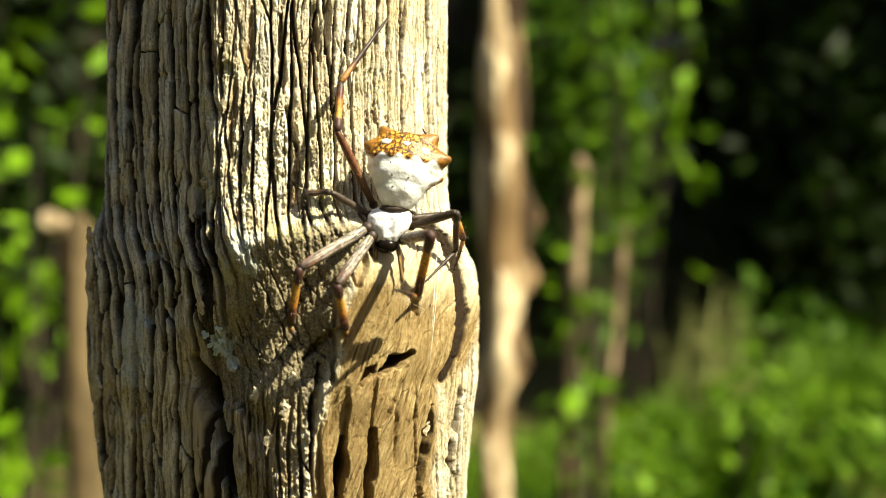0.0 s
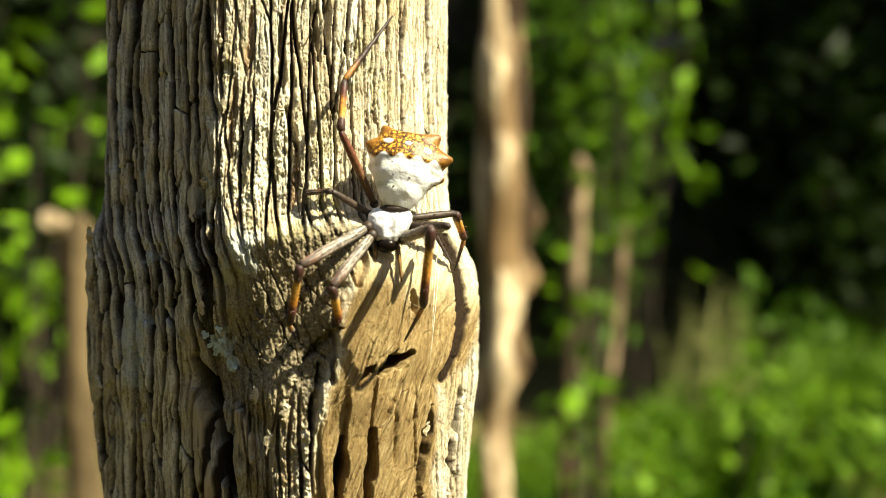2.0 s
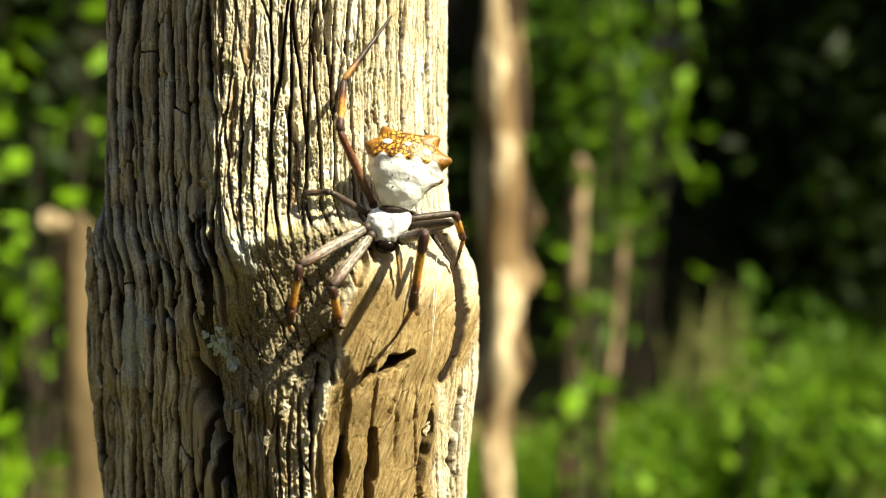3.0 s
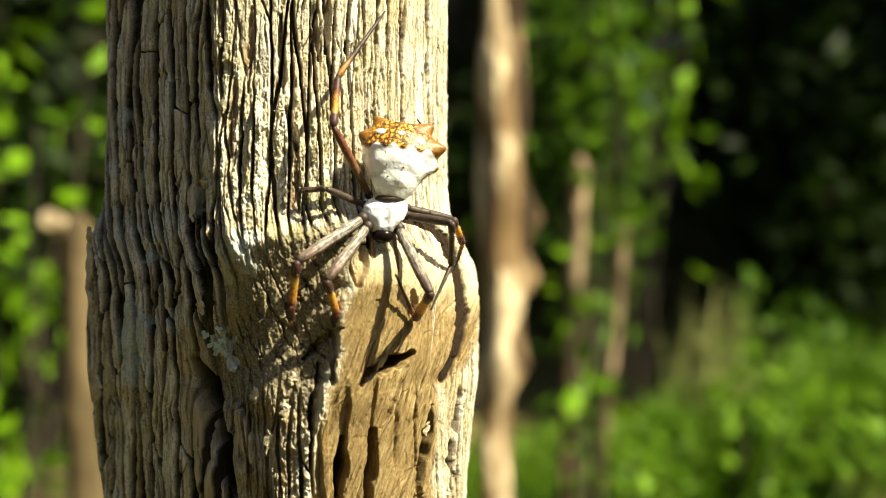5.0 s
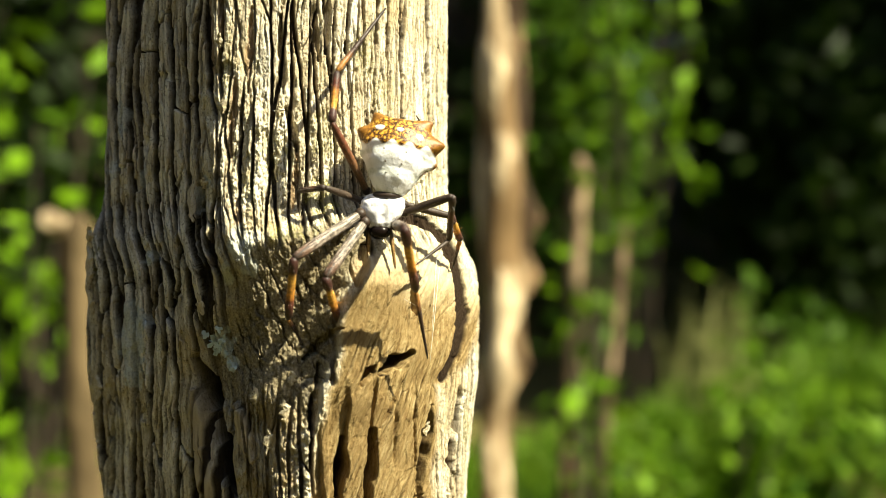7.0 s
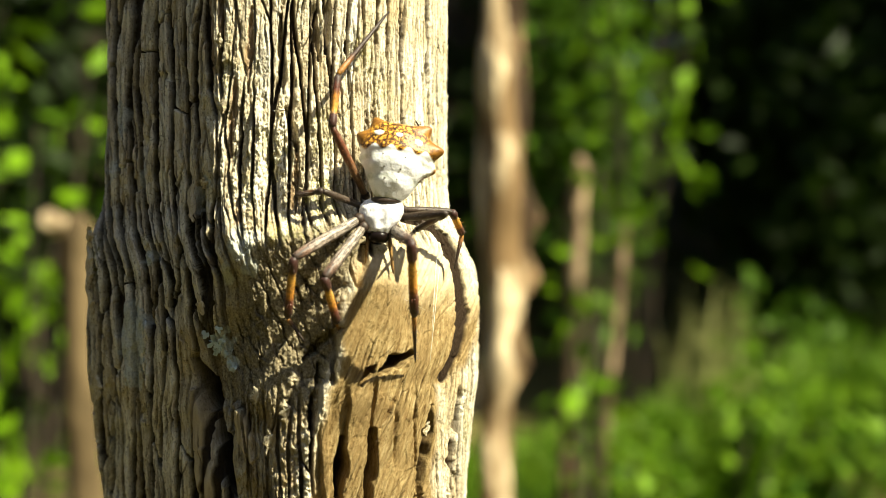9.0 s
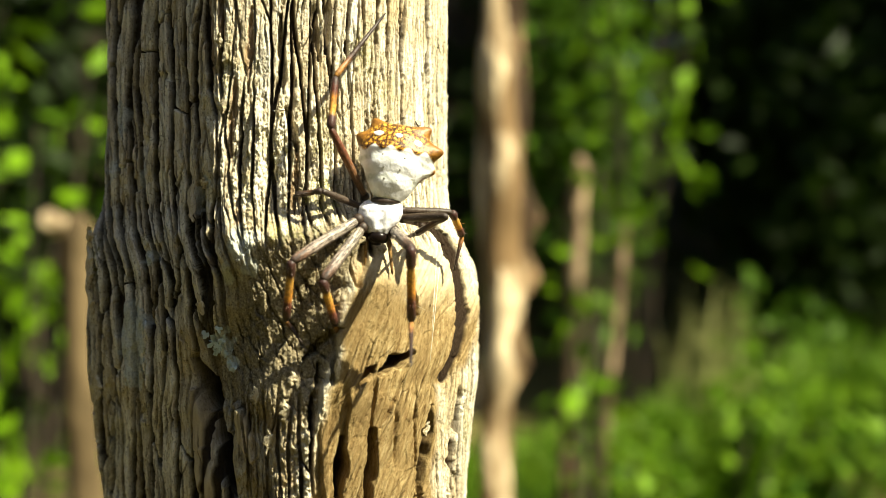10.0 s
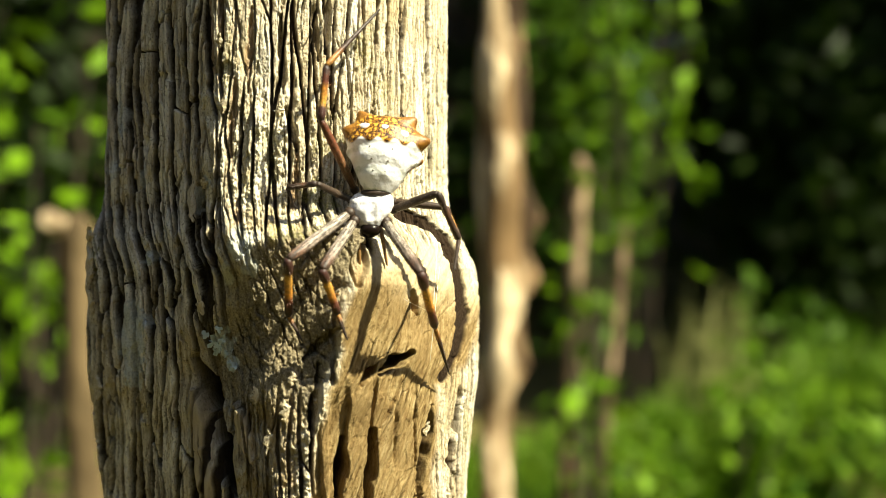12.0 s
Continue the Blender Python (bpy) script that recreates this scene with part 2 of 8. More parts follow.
    edge = -26 - 0.45 * np.clip(3 - z, 0, 22) + 0.9 * lattice(z / 3, z * 0, 56)
    bowl = step(-6, 4, x - edge) * (1 - step(-1.8, -0.2, x - ridge_x)) * step(1.8, -0.6, curve)
    lean = np.interp(z, [-32, -22, -13, -4, 3], [0.0, -1.9, -3.1, -1.5, 2.0]) + 0.16 * (x + 23) * step(-34, -22, z)
    brow = 1.7 * np.exp(-((curve - 1.2) / 1.6) ** 2) * step(-28, -23, x) * (1 - step(-12, -8, x))
    fibre = x * 0.85 - z * 0.35 + 0.8 * lattice(x / 6, z / 6, 60)
    along = z + x
    e4, t4, o4 = plates(fibre + 0.05 * rough, along, 1.5, 13.0, 504)
    e5, t5, o5 = plates(fibre, along, 0.5, 6.0, 505)
    grain = 0.32 * (t4 - 0.5) + 0.16 * (t5 - 0.5) + 0.16 * lattice(fibre / 0.38, along / 7, 62) + 0.4 * lattice(x / 4, z / 5, 64) + 0.05 * rough + 0.04 * grit
    seam = (1 - step(0.02, 0.13, e4)) * np.clip(0.2 + 1.1 * lattice(x / 5, z / 5, 65), 0, 1)
    gouge = 1.1 * step(0.35, 0.62, lattice(wa / 1.1, z / 14, 63)) * step(-16, -22, z)
    smooth = grain - 0.45 * seam + 0.10 * np.abs(lattice(fibre / 0.25, along / 5, 68)) - gouge
    # slab of torn brown wood between the long crack and the ridge
    slab = step(-0.8, 0.6, x + 37 + 0.335 * (z + 16) + 0.6 * lattice(z / 3, z * 0, 58)) * (1 - step(-2.6, -1.0, x - ridge_x)) * step(-16, -23, z)
    bark = bark * (1 - 0.8 * slab) + 0.8 * slab * (0.6 * grain + 0.45 * terrace(2.2 * lattice(x / 2.6, z / 6, 59) + 0.6 * rough) - 0.6 * mid - 0.8 * deep + 0.10 * grit + 0.12 * rough)
    out = bark * (1 - face) + smooth * face + lump + brow
    crust = bowl * (1 - face) * step(-27, -17, z)
    # knobbly crust in the bowl, broken by fine cracks that run with the swelling
    ca, cz = x * 0.92 + z * 0.38 + 0.5 * rough, z * 0.92 - x * 0.38 + 0.6 * layers(x / 3, z / 3, 75, 2)
    e6, t6, o6 = plates(ca, cz, 1.9, 5.0, 506)
    e7, t7, o7 = plates(ca, cz, 0.7, 1.3, 507)
    grains = lattice(x / 0.4, z / 0.4, 76) + 0.6 * lattice(x / 0.2, z / 0.22, 77)
    crack = (1 - step(0.05, 0.22, e6)) * np.clip(0.4 + 1.2 * lattice(x / 3, z / 3, 78), 0, 1)
    scales = 0.5 * (t6 - 0.5) + 0.3 * o6 * (t7 - 0.2) + 0.16 * (t7 - 0.5) - 0.6 * crack - 0.1 * (1 - step(0.0, 0.12, e7)) + 0.09 * grains + 0.10 * rough
    out = out + 0.3 * grains * np.exp(-((x - ridge_x + 1.8) / 1.8) ** 2) * step(-9, -15, z) * (1 - face)
    out = out * (1 - 0.85 * crust) + 0.85 * crust * (scales + lump) + lean * bowl
    # the same darkening for cracks in the crust and seams of the face
    crack_dark = np.maximum(crack_dark * (1 - face) * (1 - crust) * (1 - 0.3 * slab), np.maximum(0.8 * crack * crust, 0.5 * seam * face))
    tone = np.clip(0.5 * t1 + 0.35 * t2 + 0.25 * t3 - 0.05, 0, 1)
    face = np.maximum(face, slab * np.clip(0.5 + 0.6 * layers(x / 2.2, z / 4, 50, 3), 0, 0.9))
    return out, face, crust, np.clip(1.3 * np.exp(-e1 / 0.22) * where, 0, 1) * (1 - face), crack_dark, tone


def slit(x, z, x0, z0, x1, z1, w, blunt=0.35):
    """1 inside a tapering crack from (x0, z0) to (x1, z1)."""
    dx, dz = x1 - x0, z1 - z0
    t = np.clip(((x - x0) * dx + (z - z0) * dz) / (dx * dx + dz * dz), 0, 1)
    d = np.hypot(x - x0 - t * dx, z - z0 - t * dz) + 0.25 * w * lattice(x / w, z / (2 * w), 81) + 0.16 * w * lattice(x / (0.5 * w), z / (3.5 * w), 85)
    return 1 - step(0.5 * w, w, d / (blunt + (1 - blunt) * np.sin(np.pi * np.clip(t, 0.06, 0.94))))


def post():
    th = np.concatenate([np.linspace(-180, -95, 40, endpoint=False), np.linspace(-95, 92, 980, endpoint=False),
                         np.linspace(92, 180, 40, endpoint=False)]) * np.pi / 180
    zz = np.concatenate([np.linspace(-1000, -46, 60, endpoint=False), np.linspace(-46, 46, 720, endpoint=False), np.linspace(46, 420, 36)])
    T, Z = np.meshgrid(th, zz)
    cx, r = np.interp(Z, PROFILE[0], PROFILE[1]), np.interp(Z, PROFILE[0], PROFILE[2])
    # the west side is hewn flat, with a corner towards the south
    turn = np.interp(Z, [-36, -24, -4, 6], [0.69, 0.70, 0.71, 0.72])
    flat = np.interp(Z, [-40, -30, -22, -14, -4, 6, 12], [0.685, 0.70, 0.722, 0.745, 0.768, 0.836, 0.861]) * r / np.maximum(np.sin(turn) * -np.sin(T) + np.cos(turn) * np.cos(T), 0.3)
    flat = flat + (0.5 * lattice(Z / 7, T * 3, 46) + 0.35 * lattice(Z / 2.4, T * 6, 47)) * np.exp(-((T + 0.2) / 0.3) ** 2)
    r = np.where((T > -1.6) & (T < 0.6), -np.log(np.exp(-r / 0.5 + 50) + np.exp(-flat / 0.5 + 50)) * 0.5 + 25.0, r)
    X = cx + r * np.sin(T)
    front = step(-0.45, -0.2, np.cos(T))
    # way round the post in mm, from the middle of the lit side
    bit = np.hypot(np.gradient(r, axis=1), r * np.gradient(T, axis=1))
    way_round = np.cumsum(bit, axis=1)
    way_round = way_round - way_round[:, [int(np.argmin(np.abs(th - 0.35)))]] + 10.0
    relief, face, crust, inner, crack_dark, tone = post_relief(X, Z, way_round)
    face, crust = face * front, crust * front
    pith = 0.9 * inner * step(-0.1, 0.5, lattice(X / 5, Z / 11, 84) + 0.3) * front
    # upper knot face paler: fresher wood and its brighter light put into colour
    pale = step(-10.0, -1.5, Z + 0.3 * (X + 5) + 2.6 * layers(X / 3 - Z / 9, Z / 6, 83, 4)) * front
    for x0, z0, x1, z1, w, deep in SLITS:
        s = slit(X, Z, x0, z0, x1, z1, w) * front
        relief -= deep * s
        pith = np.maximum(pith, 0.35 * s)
        # deep slits take the near-black too, their inner shade put into colour
        crack_dark = np.maximum(crack_dark, (deep > 2.9) * s)
    gap = np.full(X.shape, 99.0)
    for (x0, z0), (x1, z1) in zip(RING, RING[1:]):
        t = np.clip(((X - x0) * (x1 - x0) + (Z - z0) * (z1 - z0)) / ((x1 - x0) ** 2 + (z1 - z0) ** 2), 0, 1)
        gap = np.minimum(gap, np.hypot(X - x0 - t * (x1 - x0), Z - z0 - t * (z1 - z0)))
    # ring groove is cut shallow; its shade is put into the colour
    groove = (1 - step(0.85, 1.05, gap + 0.3 * layers(X / 1.2, Z / 2.0, 82, 2))) * front
    relief -= 0.6 * groove
    pith = pith * (1 - groove)
    for x0, z0, x1, z1, w in STRIPS:
        s = slit(X, Z, x0, z0, x1, z1, w) * front
        relief -= 0.4 * s
        pith = np.maximum(pith, s)
    for x0, z0, x1, z1, w in SPLITS:
        s = slit(X, Z, x0, z0, x1, z1, w) * front
        relief += s * (0.6 + 0.3 * lattice(X / 0.8, Z / 6, 69) - 0.5 * relief)
        face, pith, pale = np.maximum(face, 0.9 * s), pith * (1 - s), np.maximum(pale, 0.8 * s)
    # the relief stands square to the hewn side, not to the axis
    way = np.where(T > -0.35, T, -0.35 + 0.22 * (T + 0.35))
    way = np.where(T < -1.9, T, way)
    co = np.stack([cx + r * np.sin(T) + relief * np.sin(way), AXIS_Y - r * np.cos(T) - relief * np.cos(way), Z + 1000], -1).reshape(-1, 3) * MM
    ob = grid_mesh("fence_post", co, quads_of(len(th), len(zz), wrap=True), WOOD)
    blot = 0.0
    for x0, z0, rx, rz, amount in LICHEN:
        d = np.hypot((X - x0) / rx, (Z - z0) / rz) + 0.45 * layers(X / 1.6, Z / 1.6, 91, 3)
        blot = np.maximum(blot, amount * (1 - step(0.75, 0.95, d)) * front)
    moss = 0.0
    for x0, z0, rx, rz, amount in MOSS:
        d = np.hypot((X - x0) / rx, (Z - z0) / rz) + 0.5 * layers(X / 1.2, Z / 1.2, 92, 4)
        moss = np.maximum(moss, amount * (1 - step(0.5, 1.0, d)) * front)
    for key, value in (("bare", face), ("crust", crust), ("crack_shade", np.maximum(groove, 0.95 * crack_dark * front)), ("tone", tone), ("moss", moss + 0 * X), ("pale", pale), ("lichen", blot + 0 * X), ("pith", pith * 0.6)):
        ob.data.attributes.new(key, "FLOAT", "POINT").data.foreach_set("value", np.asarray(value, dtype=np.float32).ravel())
    tagged(ob, "weathered cracked wooden fence post with a knot and lichen", "post")
    front_side = co[np.abs(co[:, 2] - 1.0) < 0.045]
    for k, (x, z, long, wide) in enumerate(FLAKES):
        bark_flake(ob, front_side, x, z, long, wide, k)
    for k, (x, z, size) in enumerate(LOBED):
        lichen_lobe(ob, front_side, x, z, size, k)
    for a, b in THREADS:
        silk(front_side, a, b)
    return ob


def outer(points, x, z):
    """The foremost point of the post near (x, z), in mm."""
    near = points[(np.abs(points[:, 0] - x * MM) < 0.0005) & (np.abs(points[:, 2] - 1.0 - z * MM) < 0.0005)]
    return float(near[:, 1].min()) * 1000 if len(near) else 5.0


def bark_flake(parent, points, x, z, long, wide, seed):
    """A thin curled sliver of bark that stands off the post."""
    rng = np.random.RandomState(200 + seed)
    nu, nv = 5, 9
    u, v = np.meshgrid(np.linspace(-1, 1, nu), np.linspace(-1, 1, nv))
    half = wide * (1 - 0.75 * np.abs(v) ** 1.6) * (1 + 0.25 * rng.normal(size=(nv, 1)))
    X, Z = u * half + 0.25 * rng.normal(size=(nv, 1)) * wide, v * long + 0.06 * long * rng.normal(size=u.shape)
    Y = 0.35 * wide * u ** 2 - 0.3 * (v + 1) ** 1.5 * rng.uniform(0.2, 0.7) + 0.05 * rng.normal(size=u.shape)
    top, low = np.stack([X, Y, Z], -1).reshape(-1, 3), np.stack([X, Y + 0.16, Z], -1).reshape(-1, 3)
    f, n = quads_of(nu, nv), nu * nv
    rim = [i for i in range(nu)] + [nu * j + nu - 1 for j in range(1, nv)] + [n - 2 - i for i in range(nu - 1)] + [nu * j for j in range(nv - 2, 0, -1)]
    side = np.array([(rim[i], rim[(i + 1) % len(rim)], rim[(i + 1) % len(rim)] + n, rim[i] + n) for i in range(len(rim))])
    ob = grid_mesh("bark_flake", np.concatenate([top, low]) * MM, np.concatenate([f, f[:, ::-1] + n, side[:, ::-1]]), WOOD, parent, smooth=False)
    turn = math.degrees(math.asin(max(-0.9, min(0.9, (x + 26) / 30))))
    ob.matrix_local = pose(x * MM, (outer(points, x, z) - 0.1) * MM, 1 + z * MM, rng.uniform(-8, 8), rng.uniform(-9, 9), turn * 0.8)


def lichen_lobe(parent, points, x, z, size, seed):
    """One crinkled lobe of a leafy lichen."""
    rng = np.random.RandomState(300 + seed)
    n, verts = 16, [(0, -0.22 * MM, 0)]
    for k in range(n):
        a = 2 * math.pi * k / n
        r = size * (0.75 + 0.25 * math.cos(3 * a + seed) + 0.18 * rng.normal())
        verts.append((r * math.cos(a) * MM, rng.uniform(-0.3, 0.05) * MM, r * math.sin(a) * MM))
    verts += [(vx, vy + 0.12 * MM, vz) for vx, vy, vz in verts[1:]]
    faces = [(0, 1 + (k + 1) % n, 1 + k) for k in range(n)] + [(1 + k, 1 + (k + 1) % n, n + 1 + (k + 1) % n, n + 1 + k) for k in range(n)]
    ob = link_mesh("lichen_lobe", verts, faces, LICHEN_SKIN, parent, smooth=False)
    ob.matrix_local = pose(x * MM, (outer(points, x, z) - 0.05) * MM, 1 + z * MM, rng.uniform(-12, 12), 0, rng.uniform(-30, -5))


def silk(points, a, b):
    """A hair-thin thread of silk stretched over the wood."""
    verts, faces, n = [], [], 9
    for k in range(n):
        t = k / (n - 1)
        x, z = a[0] + (b[0] - a[0]) * t, a[1] + (b[1] - a[1]) * t
        y = outer(points, x, z) - 0.35 if k in (0, n - 1) else None
        verts.append([x, y, z])
    for k in range(1, n - 1):
        t = k / (n - 1)
        verts[k][1] = verts[0][1] + (verts[-1][1] - verts[0][1]) * t - 1.2 * math.sin(math.pi * t)
    line = [(x * MM, y * MM, 1 + z * MM, 0.00003) for x, y, z in verts]
    ob = stem_mesh("silk_thread", [line], SILK, None, sides=4)
    return tagged(ob, "hair-thin pale thread of spider silk on the wood", "silk", "silk threads on the wood")


# slivers of bark: place, half length, half width
FLAKES = [(-56.2, -2.0, 4.0, 1.2), (-55.9, 2.4, 1.1, 0.9), (-56.0, -8.0, 2.4, 0.9), (-54.9, -22.0, 2.0, 0.8), (-23.0, 19.5, 0.9, 0.55), (-31.6, 29.5, 1.0, 0.45), (-31.0, 20.5, 1.3, 0.5), (-34.2, 9.4, 0.8, 0.5), (-36.2, 7.0, 3.0, 0.7),
          (-35.0, -8.0, 1.6, 0.5), (-26.4, -20.5, 1.2, 0.5), (-22.0, -22.5, 1.6, 0.6), (-14.5, -16.4, 1.5, 0.55), (-2.4, -26.2, 1.1, 0.5),
          (-21.0, -18.0, 1.0, 0.6), (-24.5, -27.0, 1.8, 0.6), (-14.4, -6.4, 1.0, 0.3)]
LOBED = [(-34.6, -12.6, 0.9), (-33.6, -13.6, 1.0), (-32.6, -14.2, 0.9), (-31.8, -13.2, 0.8), (-32.2, -11.6, 0.7), (-33.2, -15.0, 0.7), (-31.4, -15.2, 0.5), (-30.8, -16.4, 0.6), (-30.2, -17.0, 0.7)]
THREADS = [((-0.5, -2.6), (-1.9, -16.5)), ((-5.6, -7.0), (-2.6, -8.8)), ((-0.8, 1.0), (-1.6, -12.0))]


# cracks and torn strips: two ends and width in mm, then depth
SLITS = [(-19.0, -15.4, -14.9, -10.9, 0.8, 2.0), (-12.6, 0.5, -12.9, -5.0, 1.2, 1.6),
                  (-37, -16.0, -33.6, -25, 1.5, 4.5), (-33.8, -24.6, -30.3, -36, 1.7, 4.5), (-14.1, -26.5, -14.7, -35, 1.0, 4.0),
         (-10.2, -25.6, -10.7, -38, 1.0, 4.2), (-9.2, -17.4, -5.0, -15.0, 1.25, 3.4), (-12.0, -18.8, -10.2, -16.4, 0.8, 2.6),
         (-23.0, 33, -22.6, 22, 0.7, 2.0), (-22.2, 20, -20.6, 14, 0.7, 2.0), (-1.8, -23, -3.6, -37, 0.9, 3.2), (2.6, -21, 0.8, -37, 0.7, 2.4), (-6.0, -19, -9.0, -25.5, 0.45, 1.2), (-4.6, -6.2, -3.8, -9.6, 0.8, 1.2),
         (-17, -16, -18.2, -26, 0.6, 2.4), (-18, -20, -18.6, -25, 0.6, 2.0), (-18.4, 36, -17.6, 27, 0.5, 1.6), (-16.2, 36, -16.6, 28, 0.55, 1.6)]
RING = [(-6.0, 5.2), (-2.0, 3.6), (0.3, 1.2), (1.7, -2.0), (2.8, -7.0), (2.8, -11.0), (1.7, -15.5), (0.3, -19.0)]
# split faces of clean wood: two ends and width
SPLITS = [(-37.4, -21, -34.6, -38, 2.2), (-35.2, -30, -33.0, -40, 1.8), (-30.0, -22.5, -27.4, -30, 1.6)]
STRIPS = [(-31.6, 36, -31.4, 28, 0.9), (-32.4, 4, -33.2, -4, 0.9), (-33.3, 37, -33.0, 22, 0.7), (-29.4, 24, -30.2, 13, 0.8), (-27, 34, -27.6, 22, 0.7), (-20.6, 15, -21.2, 5, 0.7), (-29, 7, -28, 0, 0.7)]
# patches of lichen: place, half sizes, cover
LICHEN = [(-33.0, -13.8, 2.4, 2.2, 1.0), (-31.2, -16.6, 1.5, 1.4, 1.0), (-47.3, -14.0, 2.8, 8.0, 0.8), (-51.5, 12, 1.0, 2.0, 0.6), (-44.5, -1.5, 1.2, 1.4, 0.8), (-28.3, 0.5, 2.0, 3.0, 0.7), (-26.8, -2.6, 1.6, 1.6, 0.6), (-30.6, -3.4, 1.0, 2.0, 0.6),
          (-34.2, 9.6, 1.1, 1.0, 0.95), (-49.5, 20, 1.2, 3, 0.7), (-35.5, 7.0, 1.1, 3.0, 0.6), (-45.5, 11.5, 1.0, 2.4, 0.7), (-52, -30, 2.0, 5, 0.25)]
# grainy yellow-green moss: place, half sizes, cover
MOSS = [(-17.5, 7.5, 3.2, 3.4, 0.9), (-16.5, 17.0, 2.6, 4.5, 0.6), (-21.5, 2.5, 4.0, 2.0, 0.8), (-30.5, 25, 1.0, 7.0, 0.5), (-27.5, 8.5, 1.6, 3.5, 0.6),
        (-11.5, 29, 2.5, 5.0, 0.5), (-24.5, 13, 2.0, 5.0, 0.45), (-55.5, -1.5, 1.6, 5.0, 0.9), (3.6, -27, 0.7, 5.0, 0.8), (-9.0, 22, 1.6, 4.0, 0.4)]
post()


# ---- the spider ----
def spider_white():
    m = Mat("silvery_white_hair", rough=0.55, spec=0.4)
    n = m.noise(900, 4, 0.6)
    c = m.ramp(n, [(0.3, (0.68, 0.67, 0.70)), (0.6, (0.91, 0.89, 0.93))])
    c = m.mix(m.ramp(m.noise(1.0, 4, 0.7, m.scaled(2600, 2600, 700)), [(0.36, 0.8), (0.48, 0.0)]), c, (0.36, 0.35, 0.34))
    return m.done(c, m.noise(2500, 3), 0.0001, 0.6)


def leg_material(name, stops, hairy=0.35, dark=0.4):
    """Bands along the leg's own length."""
    m = Mat(name, rough=0.5, spec=0.35)
    z = m.node("ShaderNodeSeparateXYZ", [(0, m.node("ShaderNodeTexCoord").outputs["Generated"])]).outputs[2]
    w = m.math("ADD", z, m.math("MULTIPLY", m.math("SUBTRACT", m.noise(900, 3), 0.5), 0.12))
    c = m.ramp(w, stops)
    c = m.mix(m.ramp(m.noise(2200, 3), [(0.4, 0.5), (0.6, 0.0)]), c, (0.03, 0.018, 0.01))
    hair = m.noise(1.0, 4, 0.7, m.scaled(4200, 4200, 420))
    c = m.mix(m.ramp(hair, [(0.44, dark), (0.55, 0.0)]), c, (0.035, 0.025, 0.02))
    c = m.mix(m.ramp(hair, [(0.58, 0.0), (0.72, hairy)]), c, (0.55, 0.50, 0.46))
    return m.done(c, m.noise(2600, 3), 0.0001, 0.5)


def abdomen_material():
    m = Mat("silver_and_amber_abdomen", rough=0.45, spec=0.45)
    xyz = m.node("ShaderNodeSeparateXYZ", [(0, m.coord)])
    wave = m.math("MULTIPLY", m.math("SINE", m.math("MULTIPLY", xyz.outputs[0], 2600.0)), 0.00035)
    edge = m.math("ADD", xyz.outputs[2], wave)
    amber = m.ramp(m.math("MULTIPLY", edge, 50.0), [(0.322, 0.0), (0.336, 1.0)])
    net = m.voronoi(1450, "DISTANCE_TO_EDGE", m.node("ShaderNodeVectorMath", [(0, m.coord), (1, m.node("ShaderNodeVectorMath", [(0, m.noise(700, 2, out=1)), (3, 0.0019)], operation="SCALE").outputs[0])], operation="ADD").outputs[0])
    gold = m.ramp(net, [(0.05, (0.035, 0.012, 0.002)), (0.13, (0.30, 0.12, 0.008)), (0.32, (0.72, 0.42, 0.06))])
    tip = m.attr("lobe")
    gold = m.mix(m.ramp(tip, [(0.15, 0.0), (0.45, 1.0)]), gold, m.ramp(m.noise(1500, 3), [(0.3, (0.14, 0.052, 0.004)), (0.7, (0.34, 0.15, 0.016))]))
    silver = m.ramp(m.noise(700, 5, 0.65, m.scaled(1, 1, 0.6)), [(0.30, (0.62, 0.64, 0.62)), (0.42, (0.88, 0.87, 0.88)), (0.62, (0.95, 0.94, 0.96))])
    fold = m.math("SINE", m.math("ADD", m.math("MULTIPLY", xyz.outputs[2], 2300.0), m.math("MULTIPLY", m.noise(350, 3), 4.0)))
    silver = m.mix(m.ramp(fold, [(0.35, 0.0), (0.95, 0.75)]), silver, m.ramp(m.noise(1300, 3), [(0.35, (0.40, 0.42, 0.35)), (0.65, (0.72, 0.74, 0.66))]))
    c = m.mix(amber, silver, gold)
    c = m.mix(m.ramp(tip, [(0.5, 0.0), (0.75, 1.0)]), c, m.ramp(m.noise(1500, 3), [(0.3, (0.10, 0.036, 0.003)), (0.7, (0.32, 0.14, 0.015))]))
    return m.done(c, m.noise(1800, 4), 0.00015, 0.7)


WHITE_HAIR = spider_white()
ABDOMEN = abdomen_material()
DARK_SHELL = leg_material("dark_brown_shell", [(0.0, (0.022, 0.013, 0.009)), (1.0, (0.045, 0.026, 0.016))], 0.0)
FEMUR_GREY = leg_material("grey_haired_femur", [(0.0, (0.16, 0.12, 0.09)), (0.15, (0.48, 0.42, 0.35)), (0.7, (0.42, 0.33, 0.27)), (0.85, (0.22, 0.12, 0.08)), (1.0, (0.05, 0.024, 0.016))], 0.4, 0.85)
FEMUR_DARK = leg_material("dark_femur", [(0.0, (0.07, 0.045, 0.03)), (0.6, (0.06, 0.038, 0.025)), (1.0, (0.03, 0.018, 0.012))])
FEMUR_RED = leg_material("red_brown_femur", [(0.0, (0.09, 0.04, 0.015)), (0.3, (0.20, 0.10, 0.04)), (0.7, (0.24, 0.07, 0.03)), (1.0, (0.11, 0.03, 0.015))])
